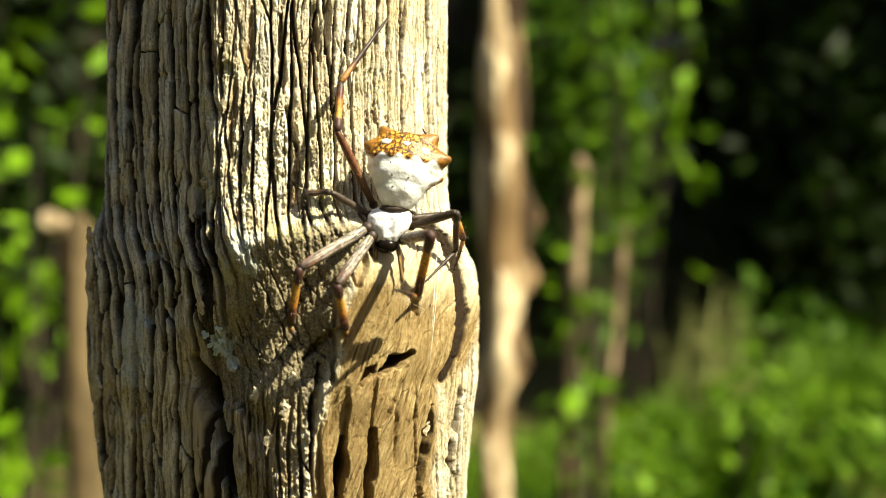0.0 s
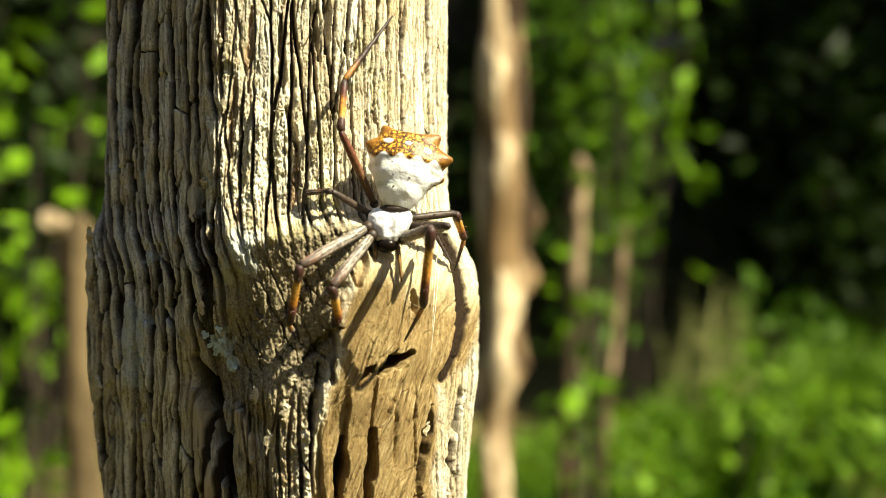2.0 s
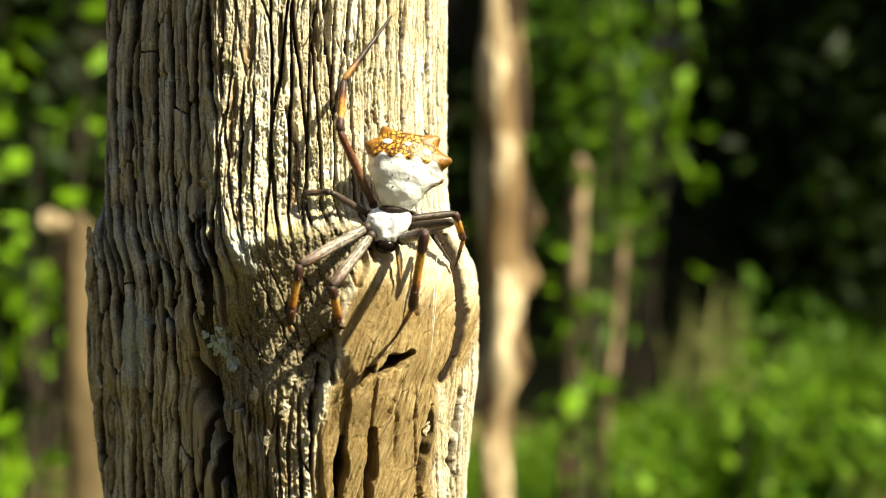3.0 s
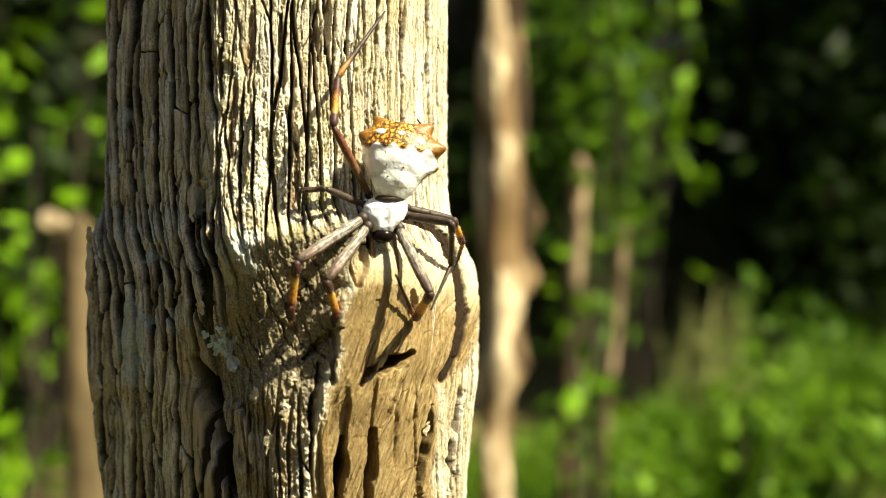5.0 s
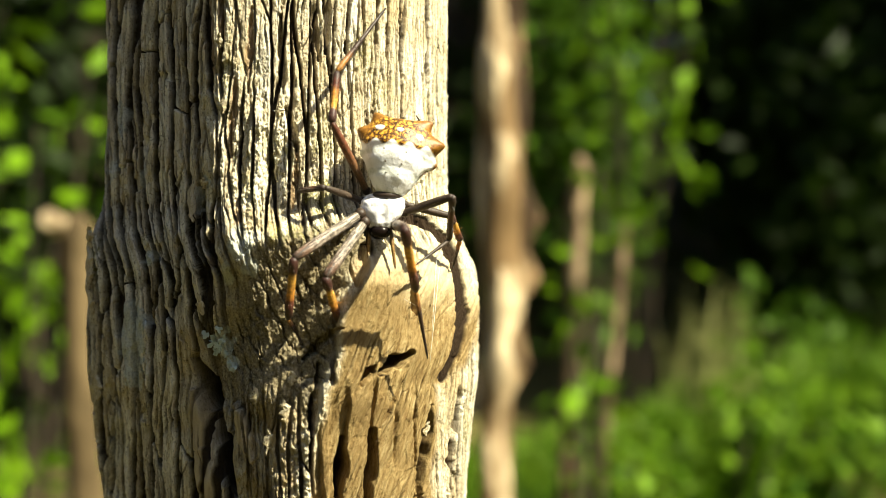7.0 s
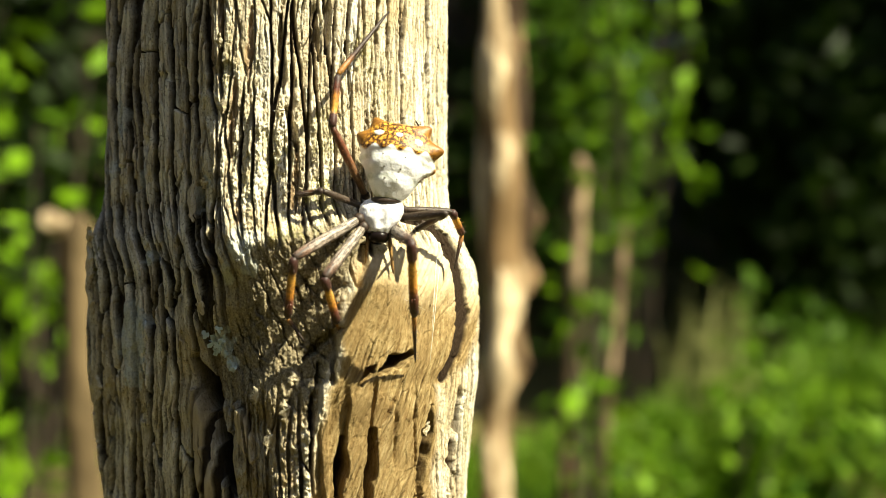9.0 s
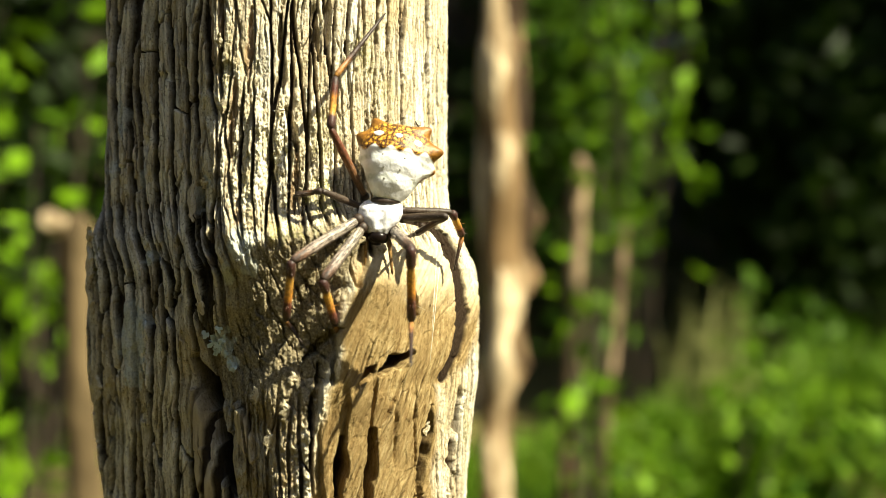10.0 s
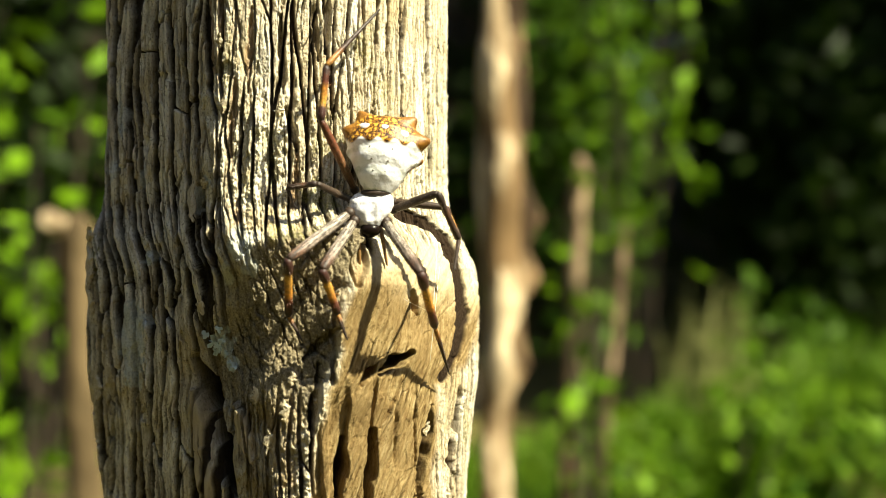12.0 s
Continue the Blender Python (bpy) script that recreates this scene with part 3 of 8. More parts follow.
TIBIA = leg_material("banded_tibia", [(0.0, (0.05, 0.015, 0.012)), (0.22, (0.07, 0.02, 0.014)), (0.32, (0.80, 0.42, 0.07)), (0.58, (0.72, 0.29, 0.04)), (0.7, (0.16, 0.04, 0.02)), (0.95, (0.03, 0.015, 0.012))])
TARSUS = leg_material("slim_dark_metatarsus", [(0.0, (0.50, 0.24, 0.05)), (0.18, (0.40, 0.17, 0.05)), (0.32, (0.05, 0.022, 0.015)), (1.0, (0.018, 0.012, 0.010))])
TARSUS_DARK = leg_material("dark_metatarsus", [(0.0, (0.05, 0.03, 0.02)), (1.0, (0.03, 0.02, 0.016))])
PALP = leg_material("amber_palp", [(0.0, (0.10, 0.05, 0.02)), (0.4, (0.42, 0.24, 0.07)), (1.0, (0.20, 0.10, 0.03))])


def tube(name, stations, material, parent, sides=10, flat=1.0, label=""):
    """A limb along +Z: stations of (z, radius) in mm."""
    verts, faces = [], []
    for z, r in stations:
        for k in range(sides):
            a = 2 * math.pi * k / sides
            verts.append((r * math.cos(a) * MM, r * flat * math.sin(a) * MM, z * MM))
    faces = [tuple(f) for f in quads_of(sides, len(stations), wrap=True)]
    faces += [tuple(range(sides - 1, -1, -1)), tuple(range(len(verts) - sides, len(verts)))]
    return link_mesh(name, verts, faces, material, parent, label=label)


def abdomen(parent):
    """Shield-shaped, narrow at the waist, with six lobes round its rear."""
    nv, nu = 90, 96
    v = np.linspace(0, 1, nv)[:, None]
    u = np.linspace(0, 2 * np.pi, nu, endpoint=False)[None, :]
    half = np.interp(v, [0, 0.04, 0.12, 0.3, 0.5, 0.62, 0.72, 0.84, 0.93, 0.98, 1.0], [0, 1.9, 2.8, 4.0, 5.0, 5.15, 4.5, 3.5, 2.5, 1.4, 0])
    thick = np.interp(v, [0, 0.04, 0.15, 0.35, 0.6, 0.8, 0.93, 1.0], [0, 1.4, 2.3, 3.3, 3.9, 3.5, 2.3, 0])
    z = -0.4 + 11.7 * v + 0 * u
    x = 0.94 * half * np.sign(np.cos(u)) * np.abs(np.cos(u)) ** 0.85
    y = -thick * np.sign(np.sin(u)) * np.abs(np.sin(u)) ** 0.9
    co = np.stack([x, y, z], -1)
    lobe = np.zeros(x.shape)
    # folds across the pale fore part, then the lobes: place on the rim, way out
    co[..., 1] += (0.12 * np.sin(z * 2.3 + 0.12 * x * x) + 0.03 * np.sin(x * 2.2 + z) + 0.05 * lattice(x / 0.8, z / 0.8, 95)) * step(-0.2, -1.0, y) * step(7.6, 6.2, z) * step(0.5, 2.0, z)
    for lx, ly, lz, ox, oz, size, out in LOBES:
        d = np.sqrt((x - lx) ** 2 + (y - ly) ** 2 * 0.7 + (z - lz) ** 2)
        f = np.exp(-(d / size) ** 2)
        co[..., 0] += out * ox * f
        co[..., 2] += out * oz * f
        co[..., 1] -= 0.12 * out * f
        lobe = np.maximum(lobe, f * (out > 1.0))
    co = co.reshape(-1, 3) * MM
    ob = grid_mesh("abdomen", co, quads_of(nu, nv, wrap=True), ABDOMEN, parent)
    ob.data.attributes.new("lobe", "FLOAT", "POINT").data.foreach_set("value", lobe.astype(np.float32).ravel())
    for sx, sz, w, h in ((-2.7, 8.7, 0.75, 0.4), (0.2, 8.6, 0.5, 0.32), (2.9, 8.0, 0.7, 0.55)):
        spot(ob, sx, sz, w, h)
    for sx, sz in ((-1.6, 5.6), (1.5, 5.5), (-1.2, 3.9), (1.1, 3.8), (-0.9, 2.4), (0.8, 2.4)):
        top = np.interp((sz + 0.4) / 11.7, [0.04, 0.15, 0.35, 0.6], [1.4, 2.3, 3.3, 3.9]) * (1 - 0.55 * (sx / 4.2) ** 2)
        ball("sunken_dot", sx, -top - 0.06, sz, 0.14, 0.1, 0.12, DARK_SHELL, ob, "tiny dark pit", n=8)
    return tagged(ob, "silver-white and amber netted abdomen with pointed lobes")


LOBES = [(-4.4, -0.8, 8.2, -0.95, 0.3, 1.3, 1.9), (4.4, -0.8, 7.8, 0.97, 0.1, 1.35, 2.4), (-2.8, -0.6, 10.2, -0.7, 0.7, 1.05, 1.8),
         (2.8, -0.6, 10.2, 0.85, 0.5, 1.1, 2.1), (4.8, 0.3, 4.9, 0.97, -0.05, 1.1, 1.5), (-4.9, 0.3, 5.2, -0.97, -0.05, 0.9, 0.5)]


def spot(parent, sx, sz, w, h, material=None, name="white_spot", label="small white spot"):
    verts, faces = [(0, -0.12 * MM, 0)], []
    n = 14
    for k in range(n):
        a = 2 * math.pi * k / n
        verts.append((w * math.cos(a) * MM * (1 + 0.12 * math.sin(3 * a)), 0.1 * MM, h * math.sin(a) * MM))
    faces = [(0, 1 + (k + 1) % n, 1 + k) for k in range(n)]
    ob = link_mesh(name, verts, faces, material or WHITE_HAIR, parent, label=label)
    top = np.interp((sz + 0.4) / 11.7, [0.04, 0.15, 0.35, 0.6, 0.8, 0.93], [1.4, 2.3, 3.3, 3.9, 3.5, 2.3])
    ob.matrix_local = pose(sx * MM, -(top * (1 - (sx / 6.5) ** 2) + 0.12) * MM, sz * MM, -16 if sz > 9 else -8, 0, 6 * sx)


def ball(name, cx, cy, cz, rx, ry, rz, material, parent, label="", lumps=0.0, n=20):
    bm = bmesh.new()
    bmesh.ops.create_uvsphere(bm, u_segments=n, v_segments=n // 2 + 2, radius=1.0)
    for v in bm.verts:
        p = v.co.copy()
        k = 1 + lumps * noise.noise(p * 2.2 + Vector((cx, cy, cz)))
        v.co = Vector((cx + p.x * rx * k, cy + p.y * ry * k, cz + p.z * rz * k)) * MM
    me = bpy.data.meshes.new(name)
    bm.to_mesh(me)
    bm.free()
    me.materials.append(material)
    me.polygons.foreach_set("use_smooth", [True] * len(me.polygons))
    ob = new(name, me)
    ob.parent = parent
    return tagged(ob, label)


def carapace(parent):
    """Broad behind, drawn in towards the head, with a furrow down its middle."""
    nv, nu = 40, 56
    v = np.linspace(0, 1, nv)[:, None]
    u = np.linspace(0, 2 * np.pi, nu, endpoint=False)[None, :]
    half = np.interp(v, [0, 0.03, 0.10, 0.22, 0.4, 0.58, 0.74, 0.88, 0.97, 1], [0, 1.3, 2.4, 3.05, 3.15, 2.75, 2.0, 1.5, 1.0, 0])
    thick = np.interp(v, [0, 0.05, 0.25, 0.5, 0.75, 0.92, 1], [0, 0.9, 1.75, 2.0, 1.85, 1.3, 0])
    x, z = half * np.cos(u), 0.35 - 5.5 * v + 0.35 * (np.cos(u) ** 2) * (1 - v) + 0 * u
    top = step(0.0, 0.6, np.sin(u))
    y = -thick * np.sin(u) + top * (0.28 * np.exp(-(x / 0.35) ** 2) * step(0.15, 0.4, v) * step(0.85, 0.6, v) + 0.10 * lattice(x / 0.5, z / 0.9, 96) + 0.06 * lattice(x / 0.22, z / 0.5, 97))
    ob = grid_mesh("cephalothorax", np.stack([x - 0.35 - 0.5 * v, y + 0.2, z], -1).reshape(-1, 3) * MM, quads_of(nu, nv, wrap=True)[:, ::-1], WHITE_HAIR, parent)
    return tagged(ob, "carapace with silver-white hair")


def bone(a, b):
    """Pose of a limb that starts at a and points to b, in mm."""
    d = (Vector(b) - Vector(a)).normalized()
    side = d.cross(Vector((0, 1, 0)))
    side = side.normalized() if side.length > 0.05 else Vector((1, 0, 0))
    turn = Matrix((side, d.cross(side), d)).transposed().to_4x4()
    return Matrix.Translation(Vector(a) * MM) @ turn


TIBIA_DARK = leg_material("dark_tibia", [(0.0, (0.03, 0.018, 0.014)), (0.3, (0.035, 0.02, 0.014)), (0.42, (0.12, 0.05, 0.02)), (0.6, (0.06, 0.03, 0.018)), (1.0, (0.025, 0.015, 0.012))])
BLACK_SHELL = Mat("glossy_black_shell", rough=0.25, spec=0.12).done((0.008, 0.005, 0.004))
spider_root = tagged(new("spider"), "silver-white spider with amber lobed abdomen and banded legs", "spider")


def spines(ob, length, radius, count, seed):
    """Short bristles that stand out of a limb, joined to its mesh."""
    rng = np.random.RandomState(seed)
    bm = bmesh.new()
    bm.from_mesh(ob.data)
    for _ in range(count):
        a, z, l = rng.uniform(0, 6.28), length * rng.uniform(0.1, 0.95), rng.uniform(0.35, 0.8)
        out, side = Vector((math.cos(a), math.sin(a), 0.0)), Vector((-math.sin(a), math.cos(a), 0.0))
        base = out * radius * 0.9 + Vector((0, 0, z))
        tip = base + out * l + Vector((0, 0, 0.45 * l))
        ring = [bm.verts.new((base + q) * MM) for q in (side * 0.045, -side * 0.045, Vector((0, 0, 0.07)))]
        end = bm.verts.new(tip * MM)
        for i in range(3):
            bm.faces.new((ring[i], ring[(i + 1) % 3], end))
    bm.to_mesh(ob.data)
    bm.free()


def leg(root, lengths, radii, femur_mat, tibia_mat, tarsus_mat):
    """A leg with its hip on the body; femur, tibia and metatarsus turn in the spider's space."""
    hip = ball("leg", *root, radii[0] * 1.15, radii[0] * 1.1, radii[0] * 1.15, DARK_SHELL, spider_root, n=12)
    l, r = lengths[0], radii[0]
    parts = {"femur": tube("femur", [(0, r * 0.55), (0.05 * l, r * 0.85), (0.3 * l, r), (0.65 * l, r * 1.03), (0.9 * l, r * 0.9), (0.98 * l, r * 0.75), (l, r * 0.5)], femur_mat, hip)}
    l, r = lengths[1], radii[1]
    parts["tibia"] = tube("tibia", [(-0.02 * l, r * 0.6), (0.02 * l, r * 1.1), (0.1 * l, r * 1.25), (0.22 * l, r * 1.1), (0.26 * l, r * 0.85), (0.34 * l, r), (0.7 * l, r), (0.93 * l, r * 1.05), (l, r * 0.6)], tibia_mat, hip)
    l, r = lengths[2], radii[2]
    parts["metatarsus"] = tube("metatarsus", [(-0.01 * l, r * 0.7), (0.05 * l, r * 1.1), (0.35 * l, r * 0.9), (0.6 * l, r * 0.7), (0.9 * l, r * 0.5), (l, r * 0.25)], tarsus_mat, hip)
    for k, key in enumerate(("femur", "tibia", "metatarsus")):
        spines(parts[key], lengths[k], radii[k] * (1.0, 1.0, 0.7)[k], (40, 36, 26)[k], k + 3)
    return parts


ab = abdomen(spider_root)
ab.matrix_local = pose(0.5 * MM, 0, 0.2 * MM, -12, 8, 0)
carapace(spider_root)
# waist of the spider; its dark colour also holds the abdomen's shade
ball("pedicel", 0.1, 0.1, 0.1, 2.2, 1.5, 0.8, DARK_SHELL, spider_root, "brown waist, darkened for the shade under the abdomen")
ball("head", -0.85, -0.5, -5.0, 1.5, 1.3, 1.1, BLACK_SHELL, spider_root, "dark brown head")
for side in (-1, 1):
    ball("chelicera", -0.9 + 0.55 * side, 0.2, -5.3, 0.5, 0.6, 0.75, DARK_SHELL, spider_root, n=12)
    palp = tube("palp", [(0, 0.25), (1.6, 0.3), (3.2, 0.26), (5.2, 0.2), (5.8, 0.08)], PALP, spider_root, label="thin amber feeler")
    palp.matrix_local = bone((-0.9 + 1.5 * side, -0.2, -4.4), (-0.6 + 1.9 * side, -0.5, -10.0))
    for k in (0, 1):
        ball("eye", -0.9 + side * (0.3 + 0.5 * k), -1.45 + 0.3 * k, -4.7 - 0.25 * k, 0.14, 0.14, 0.14, DARK_SHELL, spider_root, n=8)
leg_front_east = leg((1.35, 0.00, -3.97), (12.00, 11.68, 10.40), (0.78, 0.62, 0.34), FEMUR_GREY, TIBIA, TARSUS)
leg_second_east = leg((2.49, 2.00, -2.18), (8.00, 7.76, 7.60), (0.62, 0.46, 0.3), FEMUR_DARK, TIBIA_DARK, TARSUS_DARK)
leg_third_east = leg((2.47, 2.50, -1.05), (7.36, 5.44, 5.28), (0.55, 0.52, 0.32), FEMUR_DARK, TIBIA, TARSUS)
leg_hind_east = leg((1.25, -0.94, 0.74), (6.40, 5.60, 4.96), (0.36, 0.34, 0.22), FEMUR_GREY, TIBIA, TARSUS)
leg_front_west = leg((-2.96, -1.00, -3.66), (10.88, 7.68, 3.84), (0.74, 0.56, 0.32), FEMUR_GREY, TIBIA, TARSUS)
leg_second_west = leg((-3.59, -1.00, -2.55), (12.32, 9.12, 4.00), (0.76, 0.56, 0.3), FEMUR_GREY, TIBIA, TARSUS)
leg_third_west = leg((-3.53, 2.00, -0.58), (7.04, 4.32, 3.36), (0.5, 0.4, 0.28), FEMUR_DARK, TIBIA_DARK, TARSUS_DARK)
leg_hind_west = leg((-2.91, 2.30, 0.88), (12.16, 7.44, 13.44), (0.58, 0.5, 0.4), FEMUR_RED, TIBIA, TARSUS)



def ground():
    n = 140
    g = np.sign(np.linspace(-1, 1, n)) * np.abs(np.linspace(-1, 1, n)) ** 3.0
    X, Y = np.meshgrid(g * 900, g * 900 + 3.5)
    Z = 0.05 * lattice(X / 1.2, Y / 1.2, 3) + 0.68 * np.exp(-((X - 1.9) / 2.0) ** 2 - ((Y - 3.2) / 0.8) ** 2)
    Z = Z + 2.2 * step(5.0, 11.0, Y) * (1 + 0.2 * lattice(X / 3, Y / 3, 4))
    ob = grid_mesh("ground", np.stack([X, Y, Z - 0.03], -1).reshape(-1, 3), quads_of(n, n), GROUND)
    return tagged(ob, "grassy ground rising into a wooded slope", "ground", kind="structure")


def heights(x, y):
    n = 0.05 * lattice(x / 1.2, y / 1.2, 3) + 0.68 * np.exp(-((x - 1.9) / 2.0) ** 2 - ((y - 3.2) / 0.8) ** 2)
    return n + 2.2 * step(5.0, 11.0, y) * (1 + 0.2 * lattice(x / 3, y / 3, 4)) - 0.03


def height(x, y):
    return float(heights(np.array([x]), np.array([y]))[0])


def leaf_cloud(name, blobs, count, size, material, parent, rng, droop=0.4):
    """Many small pointed leaves, each a folded pair of faces, scattered through uneven blobs."""
    pts = []
    weights = np.array([b[3] * b[4] * b[5] for b in blobs])
    pick = rng.choice(len(blobs), count, p=weights / weights.sum())
    b = np.array(blobs)[pick]
    d = rng.normal(size=(count, 3))
    d /= np.linalg.norm(d, axis=1)[:, None]
    rad = rng.uniform(0.35, 1.0, (count, 1)) ** 0.5 * (1 + 0.18 * rng.normal(size=(count, 1)))
    c = b[:, :3] + d * rad * b[:, 3:6]
    ax = d + rng.normal(size=(count, 3)) * 0.8
    ax[:, 2] -= droop
    ax /= np.linalg.norm(ax, axis=1)[:, None]
    sd = np.cross(ax, rng.normal(size=(count, 3)))
    sd /= np.linalg.norm(sd, axis=1)[:, None]
    up = np.cross(ax, sd)
    L = size * rng.uniform(0.6, 1.35, (count, 1))
    W = L * rng.uniform(0.22, 0.34, (count, 1))
    v = np.stack([c, c + ax * L * 0.5 + sd * W + up * W * 0.35, c + ax * L, c + ax * L * 0.5 - sd * W + up * W * 0.35], 1).reshape(-1, 3)
    f = np.arange(count * 4).reshape(-1, 4)
    f = np.concatenate([f[:, [0, 1, 2]], f[:, [0, 2, 3]]])
    return grid_mesh(name, v, f, material, parent, smooth=False)


def bush(x, y, h, w, count, size, material, seed, label, name="bush", category="bush"):
    rng = np.random.RandomState(seed)
    root = new(name)
    root.location = (x, y, height(x, y))
    tagged(root, label, category, {"bush": "bushes round the clearing", "shrub": "sunlit shrubs", "plant": "ground plants in the grass"}[category])
    lines, blobs = [], []
    for k in range(9):
        a, out = rng.uniform(0, 6.28), rng.uniform(0.15, 0.8) * w
        top = h * rng.uniform(0.45, 0.95)
        px, py = out * math.cos(a), out * math.sin(a) * 0.8
        lines.append([(0.02 * math.cos(a), 0.02 * math.sin(a), -0.05, 0.007), (px * 0.4, py * 0.4, top * 0.5, 0.005), (px, py, top, 0.002)])
        for q in (0.55, 1.0):
            blobs.append((px * q, py * q, top * (0.3 + 0.65 * q), w * rng.uniform(0.2, 0.42), w * rng.uniform(0.2, 0.42), h * rng.uniform(0.12, 0.26)))
    stem_mesh("stem", lines, TWIG, root)
    leaf_cloud("crown", blobs, count, size, material, root, rng)
    return root


def tree(x, y, h, spread, count, size, material, seed, label, low=0.15):
    rng = np.random.RandomState(seed)
    root = new("tree")
    root.location = (x, y, height(x, y))
    tagged(root, label, "tree", "woodland trees")
    r = 0.03 * h
    trunk = [(0, 0, -0.1, r * 1.3), (rng.normal() * 0.05, 0, h * 0.35, r), (rng.normal() * 0.1, rng.normal() * 0.1, h * 0.9, r * 0.3)]
    lines, blobs = [trunk], []
    for k in range(11):
        a, z0 = rng.uniform(0, 6.28), h * rng.uniform(low, 0.75)
        out, top = spread * rng.uniform(0.4, 1.0), z0 + h * rng.uniform(0.05, 0.3)
        px, py = out * math.cos(a), out * math.sin(a)
        lines.append([(0, 0, z0, r * 0.5), (px * 0.5, py * 0.5, (z0 + top) / 2, r * 0.3), (px, py, top, r * 0.08)])
        for q in (0.5, 1.0):
            blobs.append((px * q, py * q, z0 + (top - z0) * q, spread * rng.uniform(0.25, 0.45), spread * rng.uniform(0.25, 0.45), h * rng.uniform(0.07, 0.15)))
    stem_mesh("trunk", lines, TWIG, root)
    leaf_cloud("crown", blobs, count, size, material, root, rng)
    return root


def far_post(x, y, foot, top, r, lean_x, seed, label, name="fence_post", bumps=0.2, material=None, burls=(), cut=False):
    """A crooked round post or dead stem."""
    nu, nv = 28, 60
    u = np.linspace(0, 2 * np.pi, nu, endpoint=False)[None, :]
    z = np.linspace(foot, top, nv)[:, None]
    k = (z - foot) / (top - foot)
    rr = r * (1 + bumps * lattice(u * 1.2 / np.pi * 2, z / 0.05, seed) + 0.08 * lattice(u * 6, z / 0.04, seed + 1)) * (1.06 - 0.12 * k)
    for bz, bw, amount in burls:
        rr = rr * (1 + amount * np.exp(-((z - bz) / bw) ** 2) * (0.15 + 0.85 * np.clip(np.cos(u + 0.5), 0, 1)))
    rr = rr * np.where(k > 0.999, 0.02, 1.0)
    mx = lean_x * k + 0.25 * r * lattice(z / 0.12, z * 0, seed + 2)
    co = np.stack([mx + rr * np.cos(u), rr * np.sin(u) + 0 * z, z + 0 * u], -1).reshape(-1, 3)
    ob = grid_mesh(name, co, quads_of(nu, nv, wrap=True), material or TAN_WOOD)
    ob.location = (x, y, 0)
    if cut:
        rim = [(lean_x - 0.9 * r + 0.55 * r * math.cos(a), -1.35 * r, top - 0.012 + 0.55 * r * math.sin(a)) for a in np.linspace(0, 6.28, 18, endpoint=False)]
        rim += [(vx + 0.5 * r, vy + 1.3 * r, vz - 0.01) for vx, vy, vz in rim]
        faces = [tuple(range(18))] + [(k + 18, (k + 1) % 18 + 18, (k + 1) % 18, k) for k in range(18)]
        link_mesh("cut_stub", rim, faces, TAN_WOOD, ob, smooth=False, label="pale freshly cut side stub")
    return tagged(ob, label, "post", "posts of the fence line" if name == "fence_post" else "dry stems by the fence")


def blades(name, spots, material, label, seed, tall, wide, bend=0.6):
    rng = np.random.RandomState(seed)
    n = len(spots)
    p = spots
    a = rng.uniform(0, 6.28, n)
    h, w = tall * rng.uniform(0.5, 1.2, n), wide * rng.uniform(0.6, 1.2, n)
    lean = rng.uniform(0.1, bend, n) * h
    la = rng.uniform(0, 6.28, n)
    s = np.stack([np.cos(a) * w, np.sin(a) * w, 0 * a], -1)
    m1 = p + np.stack([np.cos(la) * lean * 0.35, np.sin(la) * lean * 0.35, h * 0.6], -1)
    tip = p + np.stack([np.cos(la) * lean, np.sin(la) * lean, h], -1)
    v = np.stack([p - s, p + s, m1 + s * 0.7, m1 - s * 0.7, tip], 1).reshape(-1, 3)
    i = np.arange(n)[:, None] * 5
    f = np.concatenate([i + np.array([0, 1, 2]), i + np.array([0, 2, 3]), i + np.array([3, 2, 4])])
    ob = grid_mesh(name, v, f, material, smooth=False)
    return tagged(ob, label, "grass", kind="stuff")


def background():
    ground()
    far_post(0.039, 0.83, -0.05, 1.5, 0.0098, 0.004, 5, "crooked knobbly sunlit tan wooden fence post", bumps=0.5,
             burls=((1.035, 0.024, 1.7), (0.973, 0.032, 1.5), (1.085, 0.024, 1.0), (0.893, 0.012, 1.5), (1.145, 0.03, 0.8), (0.80, 0.03, 0.5)))
    far_post(0.041, 0.92, -0.05, 1.5, 0.008, 0.026, 31, "knobbly brown dead stem beside the fence post", name="dead_stem", bumps=0.7, material=DEAD_WOOD,
             burls=((1.035, 0.024, 3.4), (0.975, 0.016, 2.0), (0.905, 0.015, 3.2), (1.12, 0.03, 0.6)))
    far_post(0.185, 2.0, -0.1, 1.17, 0.016, 0.06, 9, "thin leaning weathered fence stake", material=BROWN_WOOD)
    far_post(0.27, 2.3, 0.0, 1.06, 0.009, 0.10, 17, "slender dry leaning stem", name="dry_stem", material=BROWN_WOOD)
    far_post(-0.288, 1.0, -0.1, 1.04, 0.017, -0.068, 13, "short pale brown wooden stake with a cut side stub", material=STAKE_WOOD, cut=True)
    rng = np.random.RandomState(4)
    x, y = rng.uniform(0.0, 3.4, 60000), rng.uniform(2.1, 4.8, 60000)
    tuft = lattice(x / 0.09, y / 0.09, 8) + lattice(x / 0.3, y / 0.3, 9) > -0.1
    tuft &= y > 2.2 + 0.15 * lattice(x / 0.25, x * 0, 7)
    x, y = x[tuft], y[tuft]
    blades("grass", np.stack([x, y, heights(x, y)], -1), GRASS, "thick bright green meadow grass", 6, 0.17, 0.010)
    x, y = rng.normal(0.74, 0.06, 70), rng.normal(3.3, 0.12, 70)
    blades("dry_grass", np.stack([x, y, heights(x, y)], -1), STRAW, "tall dry straw-coloured grass tuft", 7, 0.40, 0.006, 0.25)
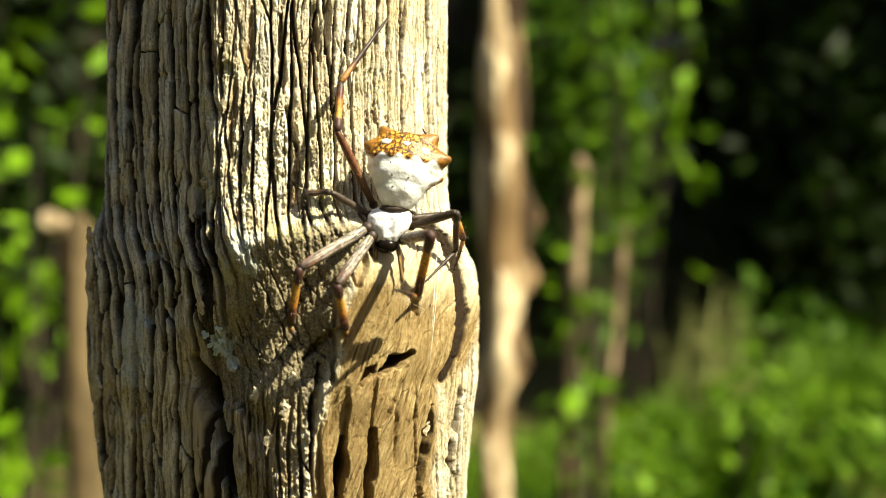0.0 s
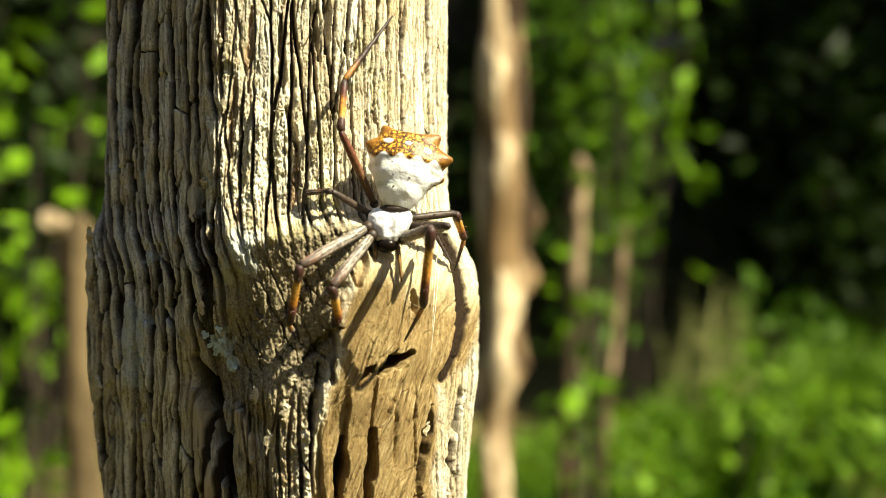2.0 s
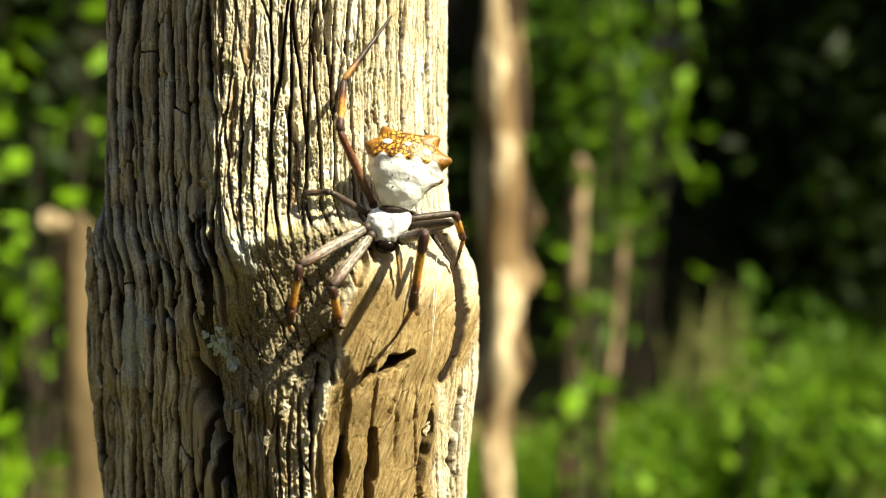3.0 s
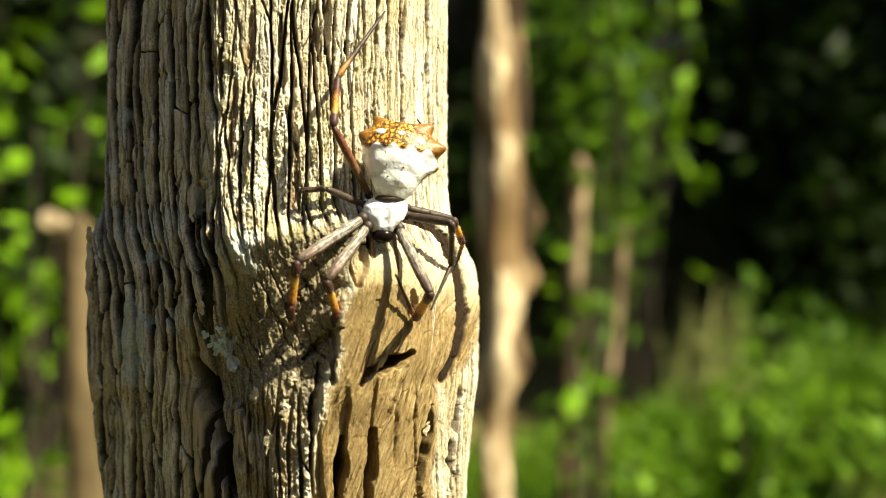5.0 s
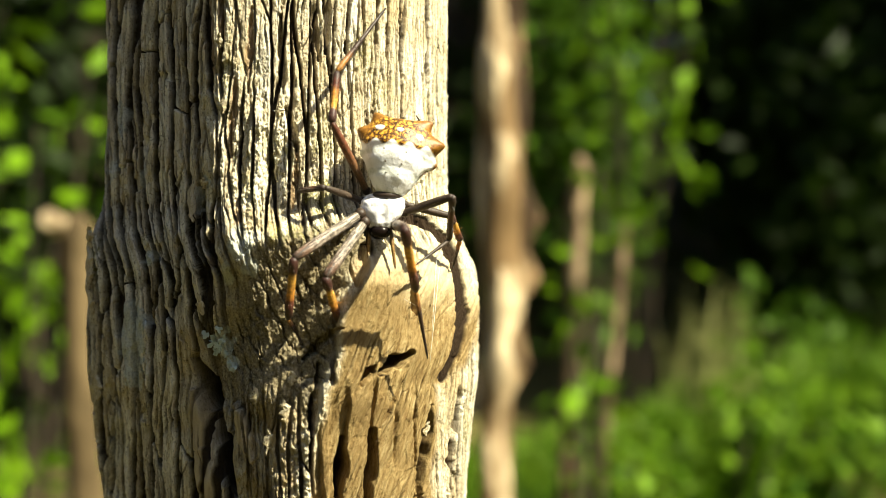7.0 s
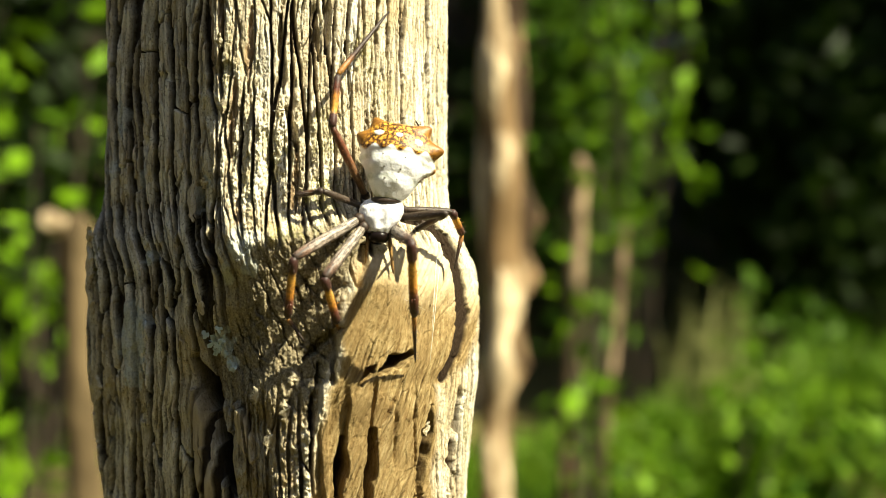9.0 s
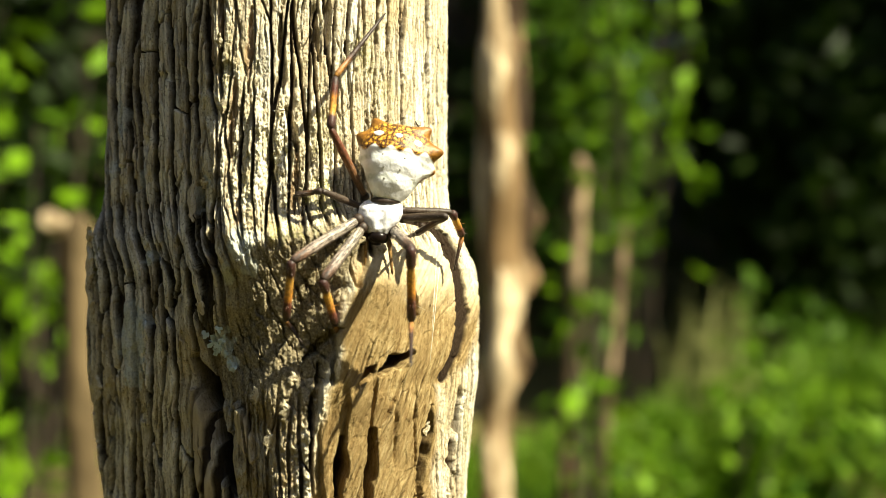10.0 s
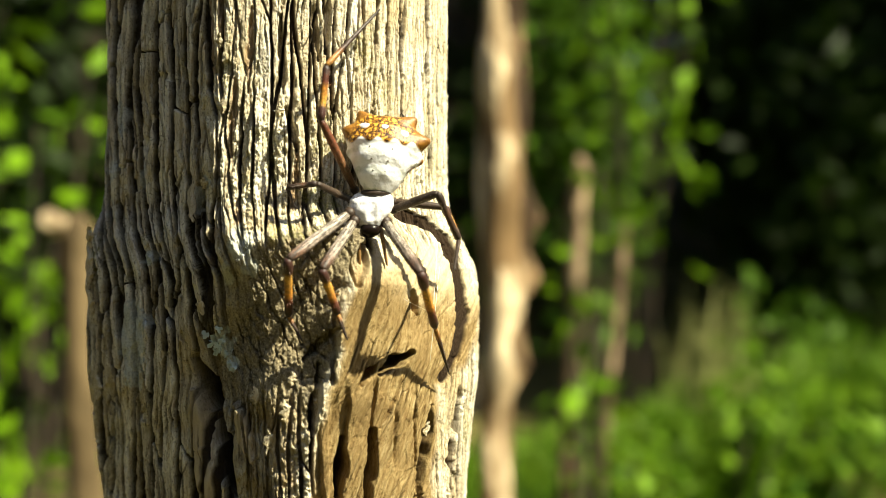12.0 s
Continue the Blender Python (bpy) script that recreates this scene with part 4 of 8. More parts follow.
    bush(-0.63, 1.6, 1.6, 0.33, 250, 0.055, LEAF_BRIGHT, 21, "leafy bush with bright green sunlit leaves")
    bush(-1.8, 3.2, 2.2, 1.0, 2600, 0.09, LEAF_SHADED, 22, "leafy green bush, its half shade put into the leaf colour")
    bush(0.45, 3.6, 2.2, 0.32, 1100, 0.07, LEAF_MID, 23, "upright green shrub with small leaves")
    bush(1.45, 4.2, 0.7, 0.5, 420, 0.08, LEAF_MID, 25, "low green shrub at the edge of the wood")
    bush(0.27, 1.95, 1.22, 0.10, 70, 0.05, LEAF_BRIGHT, 26, "thin climbing shrub with bright leaves round a stake", name="shrub", category="shrub")
    bush(0.55, 3.3, 2.1, 0.30, 240, 0.07, LEAF_BRIGHT, 27, "upright shrub with sunlit yellow-green leaves", name="shrub", category="shrub")
    for x, y, h, w, n in ((0.62, 2.5, 0.62, 0.20, 420), (0.95, 2.75, 0.32, 0.24, 420), (0.40, 2.3, 0.55, 0.16, 300), (1.30, 2.9, 0.20, 0.26, 400), (0.90, 2.2, 0.30, 0.22, 400)):
        bush(x, y, h, w, n, 0.05, LEAF_GROUND, int(200 + 100 * x), "low leafy green ground plant in the grass", name="ground_plant", category="plant")
    # tall trees with crowns set above the view, added to shade the wood below
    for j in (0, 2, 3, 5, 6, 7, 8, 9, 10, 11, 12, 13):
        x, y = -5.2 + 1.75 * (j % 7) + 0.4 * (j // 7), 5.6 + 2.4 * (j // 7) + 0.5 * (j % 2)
        tree(x, y, 6.5, 1.9, 6500, 0.24, LEAF_SHADED, 40 + j, "tall woodland tree, spreading crown added above the view for shade", low=0.48)
    # undergrowth and thickets carry the wood's shade in their leaf colour
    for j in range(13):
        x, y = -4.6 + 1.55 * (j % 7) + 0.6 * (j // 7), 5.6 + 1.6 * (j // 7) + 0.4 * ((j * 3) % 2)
        bush(x, y, 2.6, 1.0, 4500, 0.12, LEAF_SHADED, 80 + j, "green undergrowth bush, its shade put into the leaf colour")
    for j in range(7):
        bush(-5.0 + 2.0 * j, 9.4 + 0.4 * (j % 2), 4.2, 1.6, 4500, 0.18, LEAF_SHADED, 110 + j, "tall thicket on the slope, its shade put into the leaf colour")
    bush(2.0, 6.9, 3.3, 1.2, 5000, 0.15, LEAF_SHADED, 120, "tall thicket on the slope, its shade put into the leaf colour")
    # two rings of unseen trees, added outside the view to cut the skylight
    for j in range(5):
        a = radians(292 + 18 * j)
        tree(7.5 * math.cos(a), 7.5 * math.sin(a), 5.0, 1.9, 5000, 0.24, LEAF_SHADED, 130 + j, "unseen leafy tree added outside the view to block skylight")
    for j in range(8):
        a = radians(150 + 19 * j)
        tree(5.6 * math.cos(a), 5.6 * math.sin(a), 5.5, 1.8, 6000, 0.22, LEAF_SHADED, 60 + j, "unseen leafy tree added outside the view to block skylight")


background()


def motions():
    walk(spider_root, [
        (0, pose(-0.00698, -0.00150, 1.00547, 0, 0.00, 0)), (0.5, pose(-0.00714, -0.00150, 1.00559, 0, 0.02, 0)),
        (1, pose(-0.00714, -0.00150, 1.00584, 0, 0.19, 0)), (1.5, pose(-0.00696, -0.00150, 1.00561, 0, 0.67, 0)),
        (2, pose(-0.00690, -0.00150, 1.00553, 0, 0.99, 0)), (2.5, pose(-0.00696, -0.00150, 1.00545, 0, 0.99, 0)),
        (3, pose(-0.00704, -0.00150, 1.00543, 0, 1.20, 0)), (5, pose(-0.00761, -0.00150, 1.00688, 0, -0.73, 0)),
        (5.5, pose(-0.00787, -0.00150, 1.00699, 0, -0.27, 0)), (6, pose(-0.00757, -0.00150, 1.00711, 0, 0.03, 0)),
        (6.5, pose(-0.00782, -0.00150, 1.00695, 0, 0.12, 0)), (7, pose(-0.00794, -0.00150, 1.00740, 0, 0.33, 0)),
        (9, pose(-0.00812, -0.00150, 1.00668, 0, 0.74, 0)), (9.5, pose(-0.00819, -0.00150, 1.00662, 0, 0.72, 0)),
        (10, pose(-0.00821, -0.00150, 1.00658, 0, 0.92, 0)), (10.5, pose(-0.00755, -0.00150, 1.00702, 0, 1.93, 0)),
        (11, pose(-0.00789, -0.00150, 1.00815, 0, 1.63, 0)), (11.5, pose(-0.00933, -0.00150, 1.00886, 0, -1.43, 0)),
        (12, pose(-0.00959, -0.00150, 1.00770, 0, -2.63, 0))])
    walk(leg_front_east["femur"], [
        (0, pose(0.00135, 0.00000, -0.00397, -70.0, -84.1, 180.0)),
        (0.1, pose(0.00135, 0.00000, -0.00397, -154.3, -76.7, -92.8)),
        (0.2, pose(0.00135, 0.00000, -0.00397, -165.5, -63.3, -78.4)),
        (0.3, pose(0.00135, 0.00000, -0.00397, -42.8, -80.4, 157.2)),
        (0.4, pose(0.00135, 0.00000, -0.00397, -29.9, -75.2, 139.3)),
        (0.5, pose(0.00135, 0.00000, -0.00397, -25.2, -69.6, 129.6)),
        (0.6, pose(0.00135, 0.00000, -0.00397, -147.7, -74.4, -99.5)),
        (0.7, pose(0.00135, 0.00000, -0.00397, -164.3, -43.8, -73.7)),
        (0.8, pose(0.00135, 0.00000, -0.00397, -164.6, -52.0, -77.1)),
        (0.9, pose(0.00135, 0.00000, -0.00397, -157.7, -72.1, -91.6)),
        (1, pose(0.00135, 0.00000, -0.00397, -57.7, -82.8, 161.2)),
        (1.1, pose(0.00135, 0.00000, -0.00397, -61.4, -83.3, 167.0)),
        (1.2, pose(0.00135, 0.00000, -0.00397, -65.8, -83.6, 173.4)),
        (1.3, pose(0.00135, 0.00000, -0.00397, -61.6, -83.4, 169.9)),
        (1.4, pose(0.00135, 0.00000, -0.00397, -57.6, -83.2, 166.7)),
        (1.5, pose(0.00135, 0.00000, -0.00397, -53.9, -83.0, 163.7)),
        (1.6, pose(0.00135, 0.00000, -0.00397, -54.7, -83.0, 164.6)),
        (1.7, pose(0.00135, 0.00000, -0.00397, -55.6, -83.1, 165.6)),
        (1.8, pose(0.00135, 0.00000, -0.00397, -56.5, -83.2, 166.5)),
        (1.9, pose(0.00135, 0.00000, -0.00397, -50.0, -82.6, 160.1)),
        (2, pose(0.00135, 0.00000, -0.00397, -44.6, -81.9, 154.7)),
        (2.1, pose(0.00135, 0.00000, -0.00397, -45.0, -82.0, 155.1)),
        (2.2, pose(0.00135, 0.00000, -0.00397, -45.9, -82.1, 155.9)),
        (2.3, pose(0.00135, 0.00000, -0.00397, -47.0, -82.2, 157.0)),
        (2.4, pose(0.00135, 0.00000, -0.00397, -47.9, -82.4, 157.9)),
        (2.5, pose(0.00135, 0.00000, -0.00397, -48.3, -82.4, 158.3)),
        (2.6, pose(0.00135, 0.00000, -0.00397, -51.2, -82.7, 160.6)),
        (2.7, pose(0.00135, 0.00000, -0.00397, -54.2, -82.9, 163.1)),
        (2.8, pose(0.00135, 0.00000, -0.00397, -57.5, -83.1, 165.8)),
        (2.9, pose(0.00135, 0.00000, -0.00397, -57.6, -83.1, 165.1)),
        (3, pose(0.00135, 0.00000, -0.00397, -57.8, -83.0, 164.4)),
        (3.1, pose(0.00135, 0.00000, -0.00397, -164.9, -64.7, -84.2)),
        (3.2, pose(0.00135, 0.00000, -0.00397, -169.9, -36.8, -74.4)),
        (3.6, pose(0.00135, 0.00000, -0.00397, -171.0, -45.2, -76.3)),
        (4, pose(0.00135, 0.00000, -0.00397, -172.3, -63.8, -81.0)),
        (4.4, pose(0.00135, 0.00000, -0.00397, -165.3, -82.4, -93.6)),
        (4.8, pose(0.00135, 0.00000, -0.00397, -59.0, -87.9, 157.7)),
        (4.9, pose(0.00135, 0.00000, -0.00397, -171.5, -65.4, -80.7)),
        (5, pose(0.00135, 0.00000, -0.00397, -168.7, -40.0, -73.4)),
        (5.1, pose(0.00135, 0.00000, -0.00397, -165.6, -40.4, -73.5)),
        (5.2, pose(0.00135, 0.00000, -0.00397, -162.6, -40.7, -73.7)),
        (5.3, pose(0.00135, 0.00000, -0.00397, -163.8, -46.8, -76.2)),
        (5.4, pose(0.00135, 0.00000, -0.00397, -139.4, -80.8, -115.6)),
        (5.5, pose(0.00135, 0.00000, -0.00397, -17.0, -60.8, 107.6)),
        (5.6, pose(0.00135, 0.00000, -0.00397, -53.9, -83.3, 156.1)),
        (5.7, pose(0.00135, 0.00000, -0.00397, -160.9, -68.6, -85.6)),
        (5.8, pose(0.00135, 0.00000, -0.00397, -167.3, -47.2, -74.2)),
        (5.9, pose(0.00135, 0.00000, -0.00397, -168.9, -51.0, -75.4)),
        (6, pose(0.00135, 0.00000, -0.00397, -170.4, -54.8, -76.5)),
        (6.1, pose(0.00135, 0.00000, -0.00397, -172.5, -82.2, -87.6)),
        (6.2, pose(0.00135, 0.00000, -0.00397, -6.8, -70.2, 94.0)),
        (6.3, pose(0.00135, 0.00000, -0.00397, -3.7, -59.3, 91.6)),
        (6.4, pose(0.00135, 0.00000, -0.00397, 159.0, -84.3, -53.2)),
        (6.5, pose(0.00135, 0.00000, -0.00397, -172.3, -48.8, -63.4)),
        (6.6, pose(0.00135, 0.00000, -0.00397, -172.2, -42.5, -62.2)),
        (6.7, pose(0.00135, 0.00000, -0.00397, -171.8, -36.1, -61.0)),
        (6.8, pose(0.00135, 0.00000, -0.00397, 179.0, -52.2, -62.4)),
        (6.9, pose(0.00135, 0.00000, -0.00397, 164.9, -68.3, -57.9)),
        (7, pose(0.00135, 0.00000, -0.00397, 115.4, -81.5, -17.4)),
        (7.1, pose(0.00135, 0.00000, -0.00397, 120.2, -81.4, -18.7)),
        (7.2, pose(0.00135, 0.00000, -0.00397, 124.9, -81.3, -20.0)),
        (7.6, pose(0.00135, 0.00000, -0.00397, 125.4, -81.2, -20.7)),
        (8, pose(0.00135, 0.00000, -0.00397, 126.4, -81.0, -22.3)),
        (8.4, pose(0.00135, 0.00000, -0.00397, 127.4, -80.8, -23.8)),
        (8.8, pose(0.00135, 0.00000, -0.00397, 127.8, -80.7, -24.5)),
        (8.9, pose(0.00135, 0.00000, -0.00397, 135.0, -79.7, -31.4)),
        (9, pose(0.00135, 0.00000, -0.00397, 140.8, -78.5, -37.0)),
        (9.1, pose(0.00135, 0.00000, -0.00397, 141.0, -78.5, -37.1)),
        (9.2, pose(0.00135, 0.00000, -0.00397, 141.5, -78.5, -37.3)),
        (9.3, pose(0.00135, 0.00000, -0.00397, 142.0, -78.4, -37.6)),
        (9.4, pose(0.00135, 0.00000, -0.00397, 142.5, -78.3, -37.8)),
        (9.5, pose(0.00135, 0.00000, -0.00397, 142.7, -78.3, -37.9)),
        (9.6, pose(0.00135, 0.00000, -0.00397, 143.5, -78.1, -38.7)),
        (9.7, pose(0.00135, 0.00000, -0.00397, 145.2, -77.6, -40.5)),
        (9.8, pose(0.00135, 0.00000, -0.00397, 147.1, -76.9, -42.6)),
        (9.9, pose(0.00135, 0.00000, -0.00397, 148.5, -76.3, -44.1)),
        (10, pose(0.00135, 0.00000, -0.00397, 149.0, -76.1, -44.7)),
        (10.1, pose(0.00135, 0.00000, -0.00397, 169.6, -62.9, -58.8)),
        (10.2, pose(0.00135, 0.00000, -0.00397, 179.0, -48.9, -61.3)),
        (10.3, pose(0.00135, 0.00000, -0.00397, -168.6, -31.9, -59.3)),
        (10.4, pose(0.00135, 0.00000, -0.00397, -169.3, -33.4, -59.6)),
        (10.5, pose(0.00135, 0.00000, -0.00397, -169.9, -34.8, -59.9)),
        (10.6, pose(0.00135, 0.00000, -0.00397, -170.1, -34.5, -59.9)),
        (10.7, pose(0.00135, 0.00000, -0.00397, -170.4, -34.2, -59.8)),
        (10.8, pose(0.00135, 0.00000, -0.00397, -170.1, -35.5, -60.1)),
        (10.9, pose(0.00135, 0.00000, -0.00397, -169.8, -36.7, -60.4)),
        (11, pose(0.00135, 0.00000, -0.00397, -169.5, -38.0, -60.7)),
        (11.1, pose(0.00135, 0.00000, -0.00397, -165.5, -38.0, -60.7)),
        (11.2, pose(0.00135, 0.00000, -0.00397, -161.5, -38.0, -60.6)),
        (11.3, pose(0.00135, 0.00000, -0.00397, -160.4, -37.4, -60.4)),
        (11.4, pose(0.00135, 0.00000, -0.00397, -157.5, -31.5, -57.7)),
        (11.5, pose(0.00135, 0.00000, -0.00397, -154.5, -25.7, -54.7)),
        (11.6, pose(0.00135, 0.00000, -0.00397, -164.5, -49.0, -65.6)),
        (11.7, pose(0.00135, 0.00000, -0.00397, -171.7, -73.4, -76.1)),
        (11.8, pose(0.00135, 0.00000, -0.00397, -8.3, -81.8, 103.7)),
        (11.9, pose(0.00135, 0.00000, -0.00397, -173.1, -74.7, -80.7)),
        (12, pose(0.00135, 0.00000, -0.00397, -169.6, -51.5, -73.0))])
    walk(leg_front_east["tibia"], [
        (0, pose(0.00542, -0.01128, -0.00355, -138.1, 13.4, 0.0)),
        (0.1, pose(0.00605, -0.01076, -0.00645, -125.8, 18.1, 5.4)),
        (0.2, pose(0.00637, -0.00956, -0.00919, -112.8, 21.6, 12.0)),
        (0.3, pose(0.00619, -0.01088, -0.00250, -131.6, 8.7, -8.9)),
        (0.4, pose(0.00507, -0.01110, -0.00131, -138.5, 5.8, -11.9)),
        (0.5, pose(0.00388, -0.01110, -0.00018, -145.2, 2.5, -14.5)),
        (0.6, pose(0.00607, -0.01069, -0.00669, -122.0, 16.8, 0.6)),
        (0.7, pose(0.00670, -0.00676, -0.01231, -94.1, 23.2, 21.5)),
        (0.8, pose(0.00648, -0.00818, -0.01109, -108.3, 21.1, 10.2)),
        (0.9, pose(0.00561, -0.01069, -0.00737, -129.3, 15.5, -0.6)),
        (1, pose(0.00412, -0.01165, -0.00317, -148.4, 6.7, -8.5)),
        (1.1, pose(0.00453, -0.01155, -0.00329, -150.3, 6.7, -8.5)),
        (1.2, pose(0.00494, -0.01144, -0.00342, -152.2, 6.7, -8.5)),
        (1.3, pose(0.00508, -0.01139, -0.00331, -151.6, 7.2, -8.2)),
        (1.4, pose(0.00522, -0.01133, -0.00320, -151.0, 7.6, -8.0)),
        (1.5, pose(0.00536, -0.01127, -0.00310, -150.4, 8.0, -7.7)),
        (1.6, pose(0.00538, -0.01127, -0.00313, -151.3, 8.5, -7.5)),
        (1.7, pose(0.00540, -0.01127, -0.00315, -152.2, 8.9, -7.2)),
        (1.8, pose(0.00542, -0.01126, -0.00318, -153.1, 9.4, -7.0)),
        (1.9, pose(0.00541, -0.01125, -0.00297, -155.0, 9.0, -7.2)),
        (2, pose(0.00540, -0.01123, -0.00277, -156.9, 8.6, -7.4)),
        (2.1, pose(0.00539, -0.01123, -0.00278, -156.6, 8.6, -7.4)),
        (2.2, pose(0.00539, -0.01124, -0.00282, -156.0, 8.7, -7.3)),
        (2.3, pose(0.00539, -0.01125, -0.00286, -155.3, 8.7, -7.3)),
        (2.4, pose(0.00539, -0.01125, -0.00289, -154.7, 8.7, -7.3)),
        (2.5, pose(0.00538, -0.01125, -0.00291, -154.5, 8.7, -7.3)),
        (2.6, pose(0.00528, -0.01130, -0.00300, -155.0, 9.3, -7.0)),
        (2.7, pose(0.00518, -0.01134, -0.00310, -155.5, 9.9, -6.8)),
        (2.8, pose(0.00507, -0.01138, -0.00319, -156.0, 10.4, -6.5)),
        (2.9, pose(0.00491, -0.01143, -0.00319, -156.3, 11.1, -6.2)),
        (3, pose(0.00474, -0.01148, -0.00319, -156.5, 11.7, -5.9)),
        (3.1, pose(0.00552, -0.01010, -0.00892, -146.2, 13.7, -4.8)),
        (3.2, pose(0.00527, -0.00625, -0.01343, -135.7, 15.4, -3.4)),
        (3.6, pose(0.00516, -0.00773, -0.01232, -137.7, 14.0, -4.7)),
        (4, pose(0.00461, -0.01029, -0.00921, -142.1, 10.9, -7.4)),
        (4.4, pose(0.00368, -0.01167, -0.00551, -146.2, 7.7, -9.8)),
        (4.8, pose(0.00316, -0.01186, -0.00374, -148.1, 6.1, -10.8)),
        (4.9, pose(0.00485, -0.01036, -0.00890, -130.4, 13.9, -4.0)),
        (5, pose(0.00576, -0.00658, -0.01298, -111.4, 19.1, 5.1)),
        (5.1, pose(0.00634, -0.00637, -0.01282, -112.4, 18.9, 4.7)),
        (5.2, pose(0.00690, -0.00615, -0.01264, -113.5, 18.8, 4.2)),
        (5.3, pose(0.00661, -0.00736, -0.01185, -115.3, 18.3, 3.1)),
        (5.4, pose(0.00451, -0.01148, -0.00543, -123.7, 14.3, -4.2)),
        (5.5, pose(0.00103, -0.01061, 0.00164, -131.3, 9.5, -10.6)),
        (5.6, pose(0.00383, -0.01171, -0.00314, -119.7, 14.9, -2.9)),
        (5.7, pose(0.00609, -0.01022, -0.00810, -107.1, 18.6, 6.1)),
        (5.8, pose(0.00623, -0.00754, -0.01192, -100.2, 20.3, 13.3)),
        (5.9, pose(0.00590, -0.00826, -0.01138, -112.0, 17.7, 3.9)),
        (6, pose(0.00554, -0.00893, -0.01079, -123.1, 13.4, -4.7)),
        (6.1, pose(0.00341, -0.01171, -0.00559, -136.9, 8.8, -10.2)),
        (6.2, pose(0.00071, -0.01129, 0.00006, -150.0, 3.2, -14.4)),
        (6.3, pose(0.00086, -0.01031, 0.00215, -141.3, -4.9, -19.9)),
        (6.4, pose(0.00458, -0.01150, -0.00509, -120.6, 9.2, -3.8)),
        (6.5, pose(0.00678, -0.00729, -0.01180, -95.9, 16.0, 17.0)),
        (6.6, pose(0.00654, -0.00634, -0.01274, -109.2, 14.1, 8.4)),
        (6.7, pose(0.00623, -0.00530, -0.01356, -122.0, 10.4, 0.6)),
        (6.8, pose(0.00555, -0.00851, -0.01131, -126.9, 7.7, -3.5)),
        (6.9, pose(0.00442, -0.01078, -0.00825, -131.5, 4.6, -7.3)),
        (7, pose(0.00295, -0.01187, -0.00473, -135.9, 1.2, -10.8)),
        (7.1, pose(0.00366, -0.01174, -0.00487, -150.2, 0.1, -11.7)),
        (7.2, pose(0.00437, -0.01157, -0.00501, -164.5, -1.3, -12.2)),
        (7.6, pose(0.00431, -0.01158, -0.00503, -162.5, -0.6, -12.0)),
        (8, pose(0.00419, -0.01160, -0.00508, -158.1, 0.8, -11.5)),
        (8.4, pose(0.00408, -0.01163, -0.00513, -153.6, 2.2, -10.9)),
        (8.8, pose(0.00402, -0.01164, -0.00515, -151.6, 2.8, -10.6)),
        (8.9, pose(0.00404, -0.01160, -0.00548, -150.1, 3.4, -10.2)),
        (9, pose(0.00405, -0.01154, -0.00581, -148.6, 4.0, -9.9)),
        (9.1, pose(0.00407, -0.01154, -0.00582, -148.8, 4.0, -9.9)),
        (9.2, pose(0.00413, -0.01152, -0.00584, -149.3, 3.8, -10.0)),
        (9.3, pose(0.00420, -0.01150, -0.00587, -149.9, 3.6, -10.2)),
        (9.4, pose(0.00425, -0.01148, -0.00589, -150.4, 3.4, -10.3)),
        (9.5, pose(0.00427, -0.01148, -0.00590, -150.7, 3.3, -10.3)),
        (9.6, pose(0.00426, -0.01147, -0.00595, -150.5, 3.5, -10.2)),
        (9.7, pose(0.00421, -0.01146, -0.00609, -150.1, 4.0, -9.9)),
        (9.8, pose(0.00416, -0.01144, -0.00625, -149.7, 4.5, -9.6)),
        (9.9, pose(0.00412, -0.01142, -0.00638, -149.3, 5.0, -9.4)),
        (10, pose(0.00410, -0.01142, -0.00644, -149.1, 5.1, -9.2)),
        (10.1, pose(0.00493, -0.01011, -0.00935, -145.3, 5.9, -8.8)),
        (10.2, pose(0.00550, -0.00804, -0.01185, -141.5, 6.6, -8.3)),
        (10.3, pose(0.00656, -0.00414, -0.01395, -124.0, 10.7, -3.7)),
        (10.4, pose(0.00656, -0.00446, -0.01381, -123.7, 10.7, -3.8)),
        (10.5, pose(0.00655, -0.00478, -0.01367, -123.3, 10.6, -3.8)),
        (10.6, pose(0.00648, -0.00476, -0.01371, -124.3, 10.1, -4.6)),
        (10.7, pose(0.00642, -0.00474, -0.01375, -125.4, 9.6, -5.4)),
        (10.8, pose(0.00655, -0.00492, -0.01359, -125.6, 9.2, -5.9)),
        (10.9, pose(0.00668, -0.00509, -0.01343, -125.9, 8.9, -6.4)),
        (11, pose(0.00681, -0.00527, -0.01326, -126.1, 8.6, -6.9)),
        (11.1, pose(0.00746, -0.00477, -0.01312, -124.0, 10.4, -4.2)),
        (11.2, pose(0.00809, -0.00424, -0.01294, -121.8, 12.2, -1.4)),
        (11.3, pose(0.00824, -0.00399, -0.01294, -122.1, 11.9, -1.9)),
        (11.4, pose(0.00832, -0.00245, -0.01342, -119.9, 12.4, -1.0)),
        (11.5, pose(0.00828, -0.00086, -0.01372, -117.6, 12.9, -0.1)),
        (11.6, pose(0.00788, -0.00662, -0.01155, -123.8, 10.0, -5.0)),
        (11.7, pose(0.00576, -0.01063, -0.00736, -129.7, 6.7, -9.5)),
        (11.8, pose(0.00246, -0.01183, -0.00228, -135.3, 3.0, -13.6)),
        (11.9, pose(0.00462, -0.01111, -0.00711, -133.7, 3.3, -13.3)),
        (12, pose(0.00613, -0.00819, -0.01132, -132.0, 3.5, -13.0))])
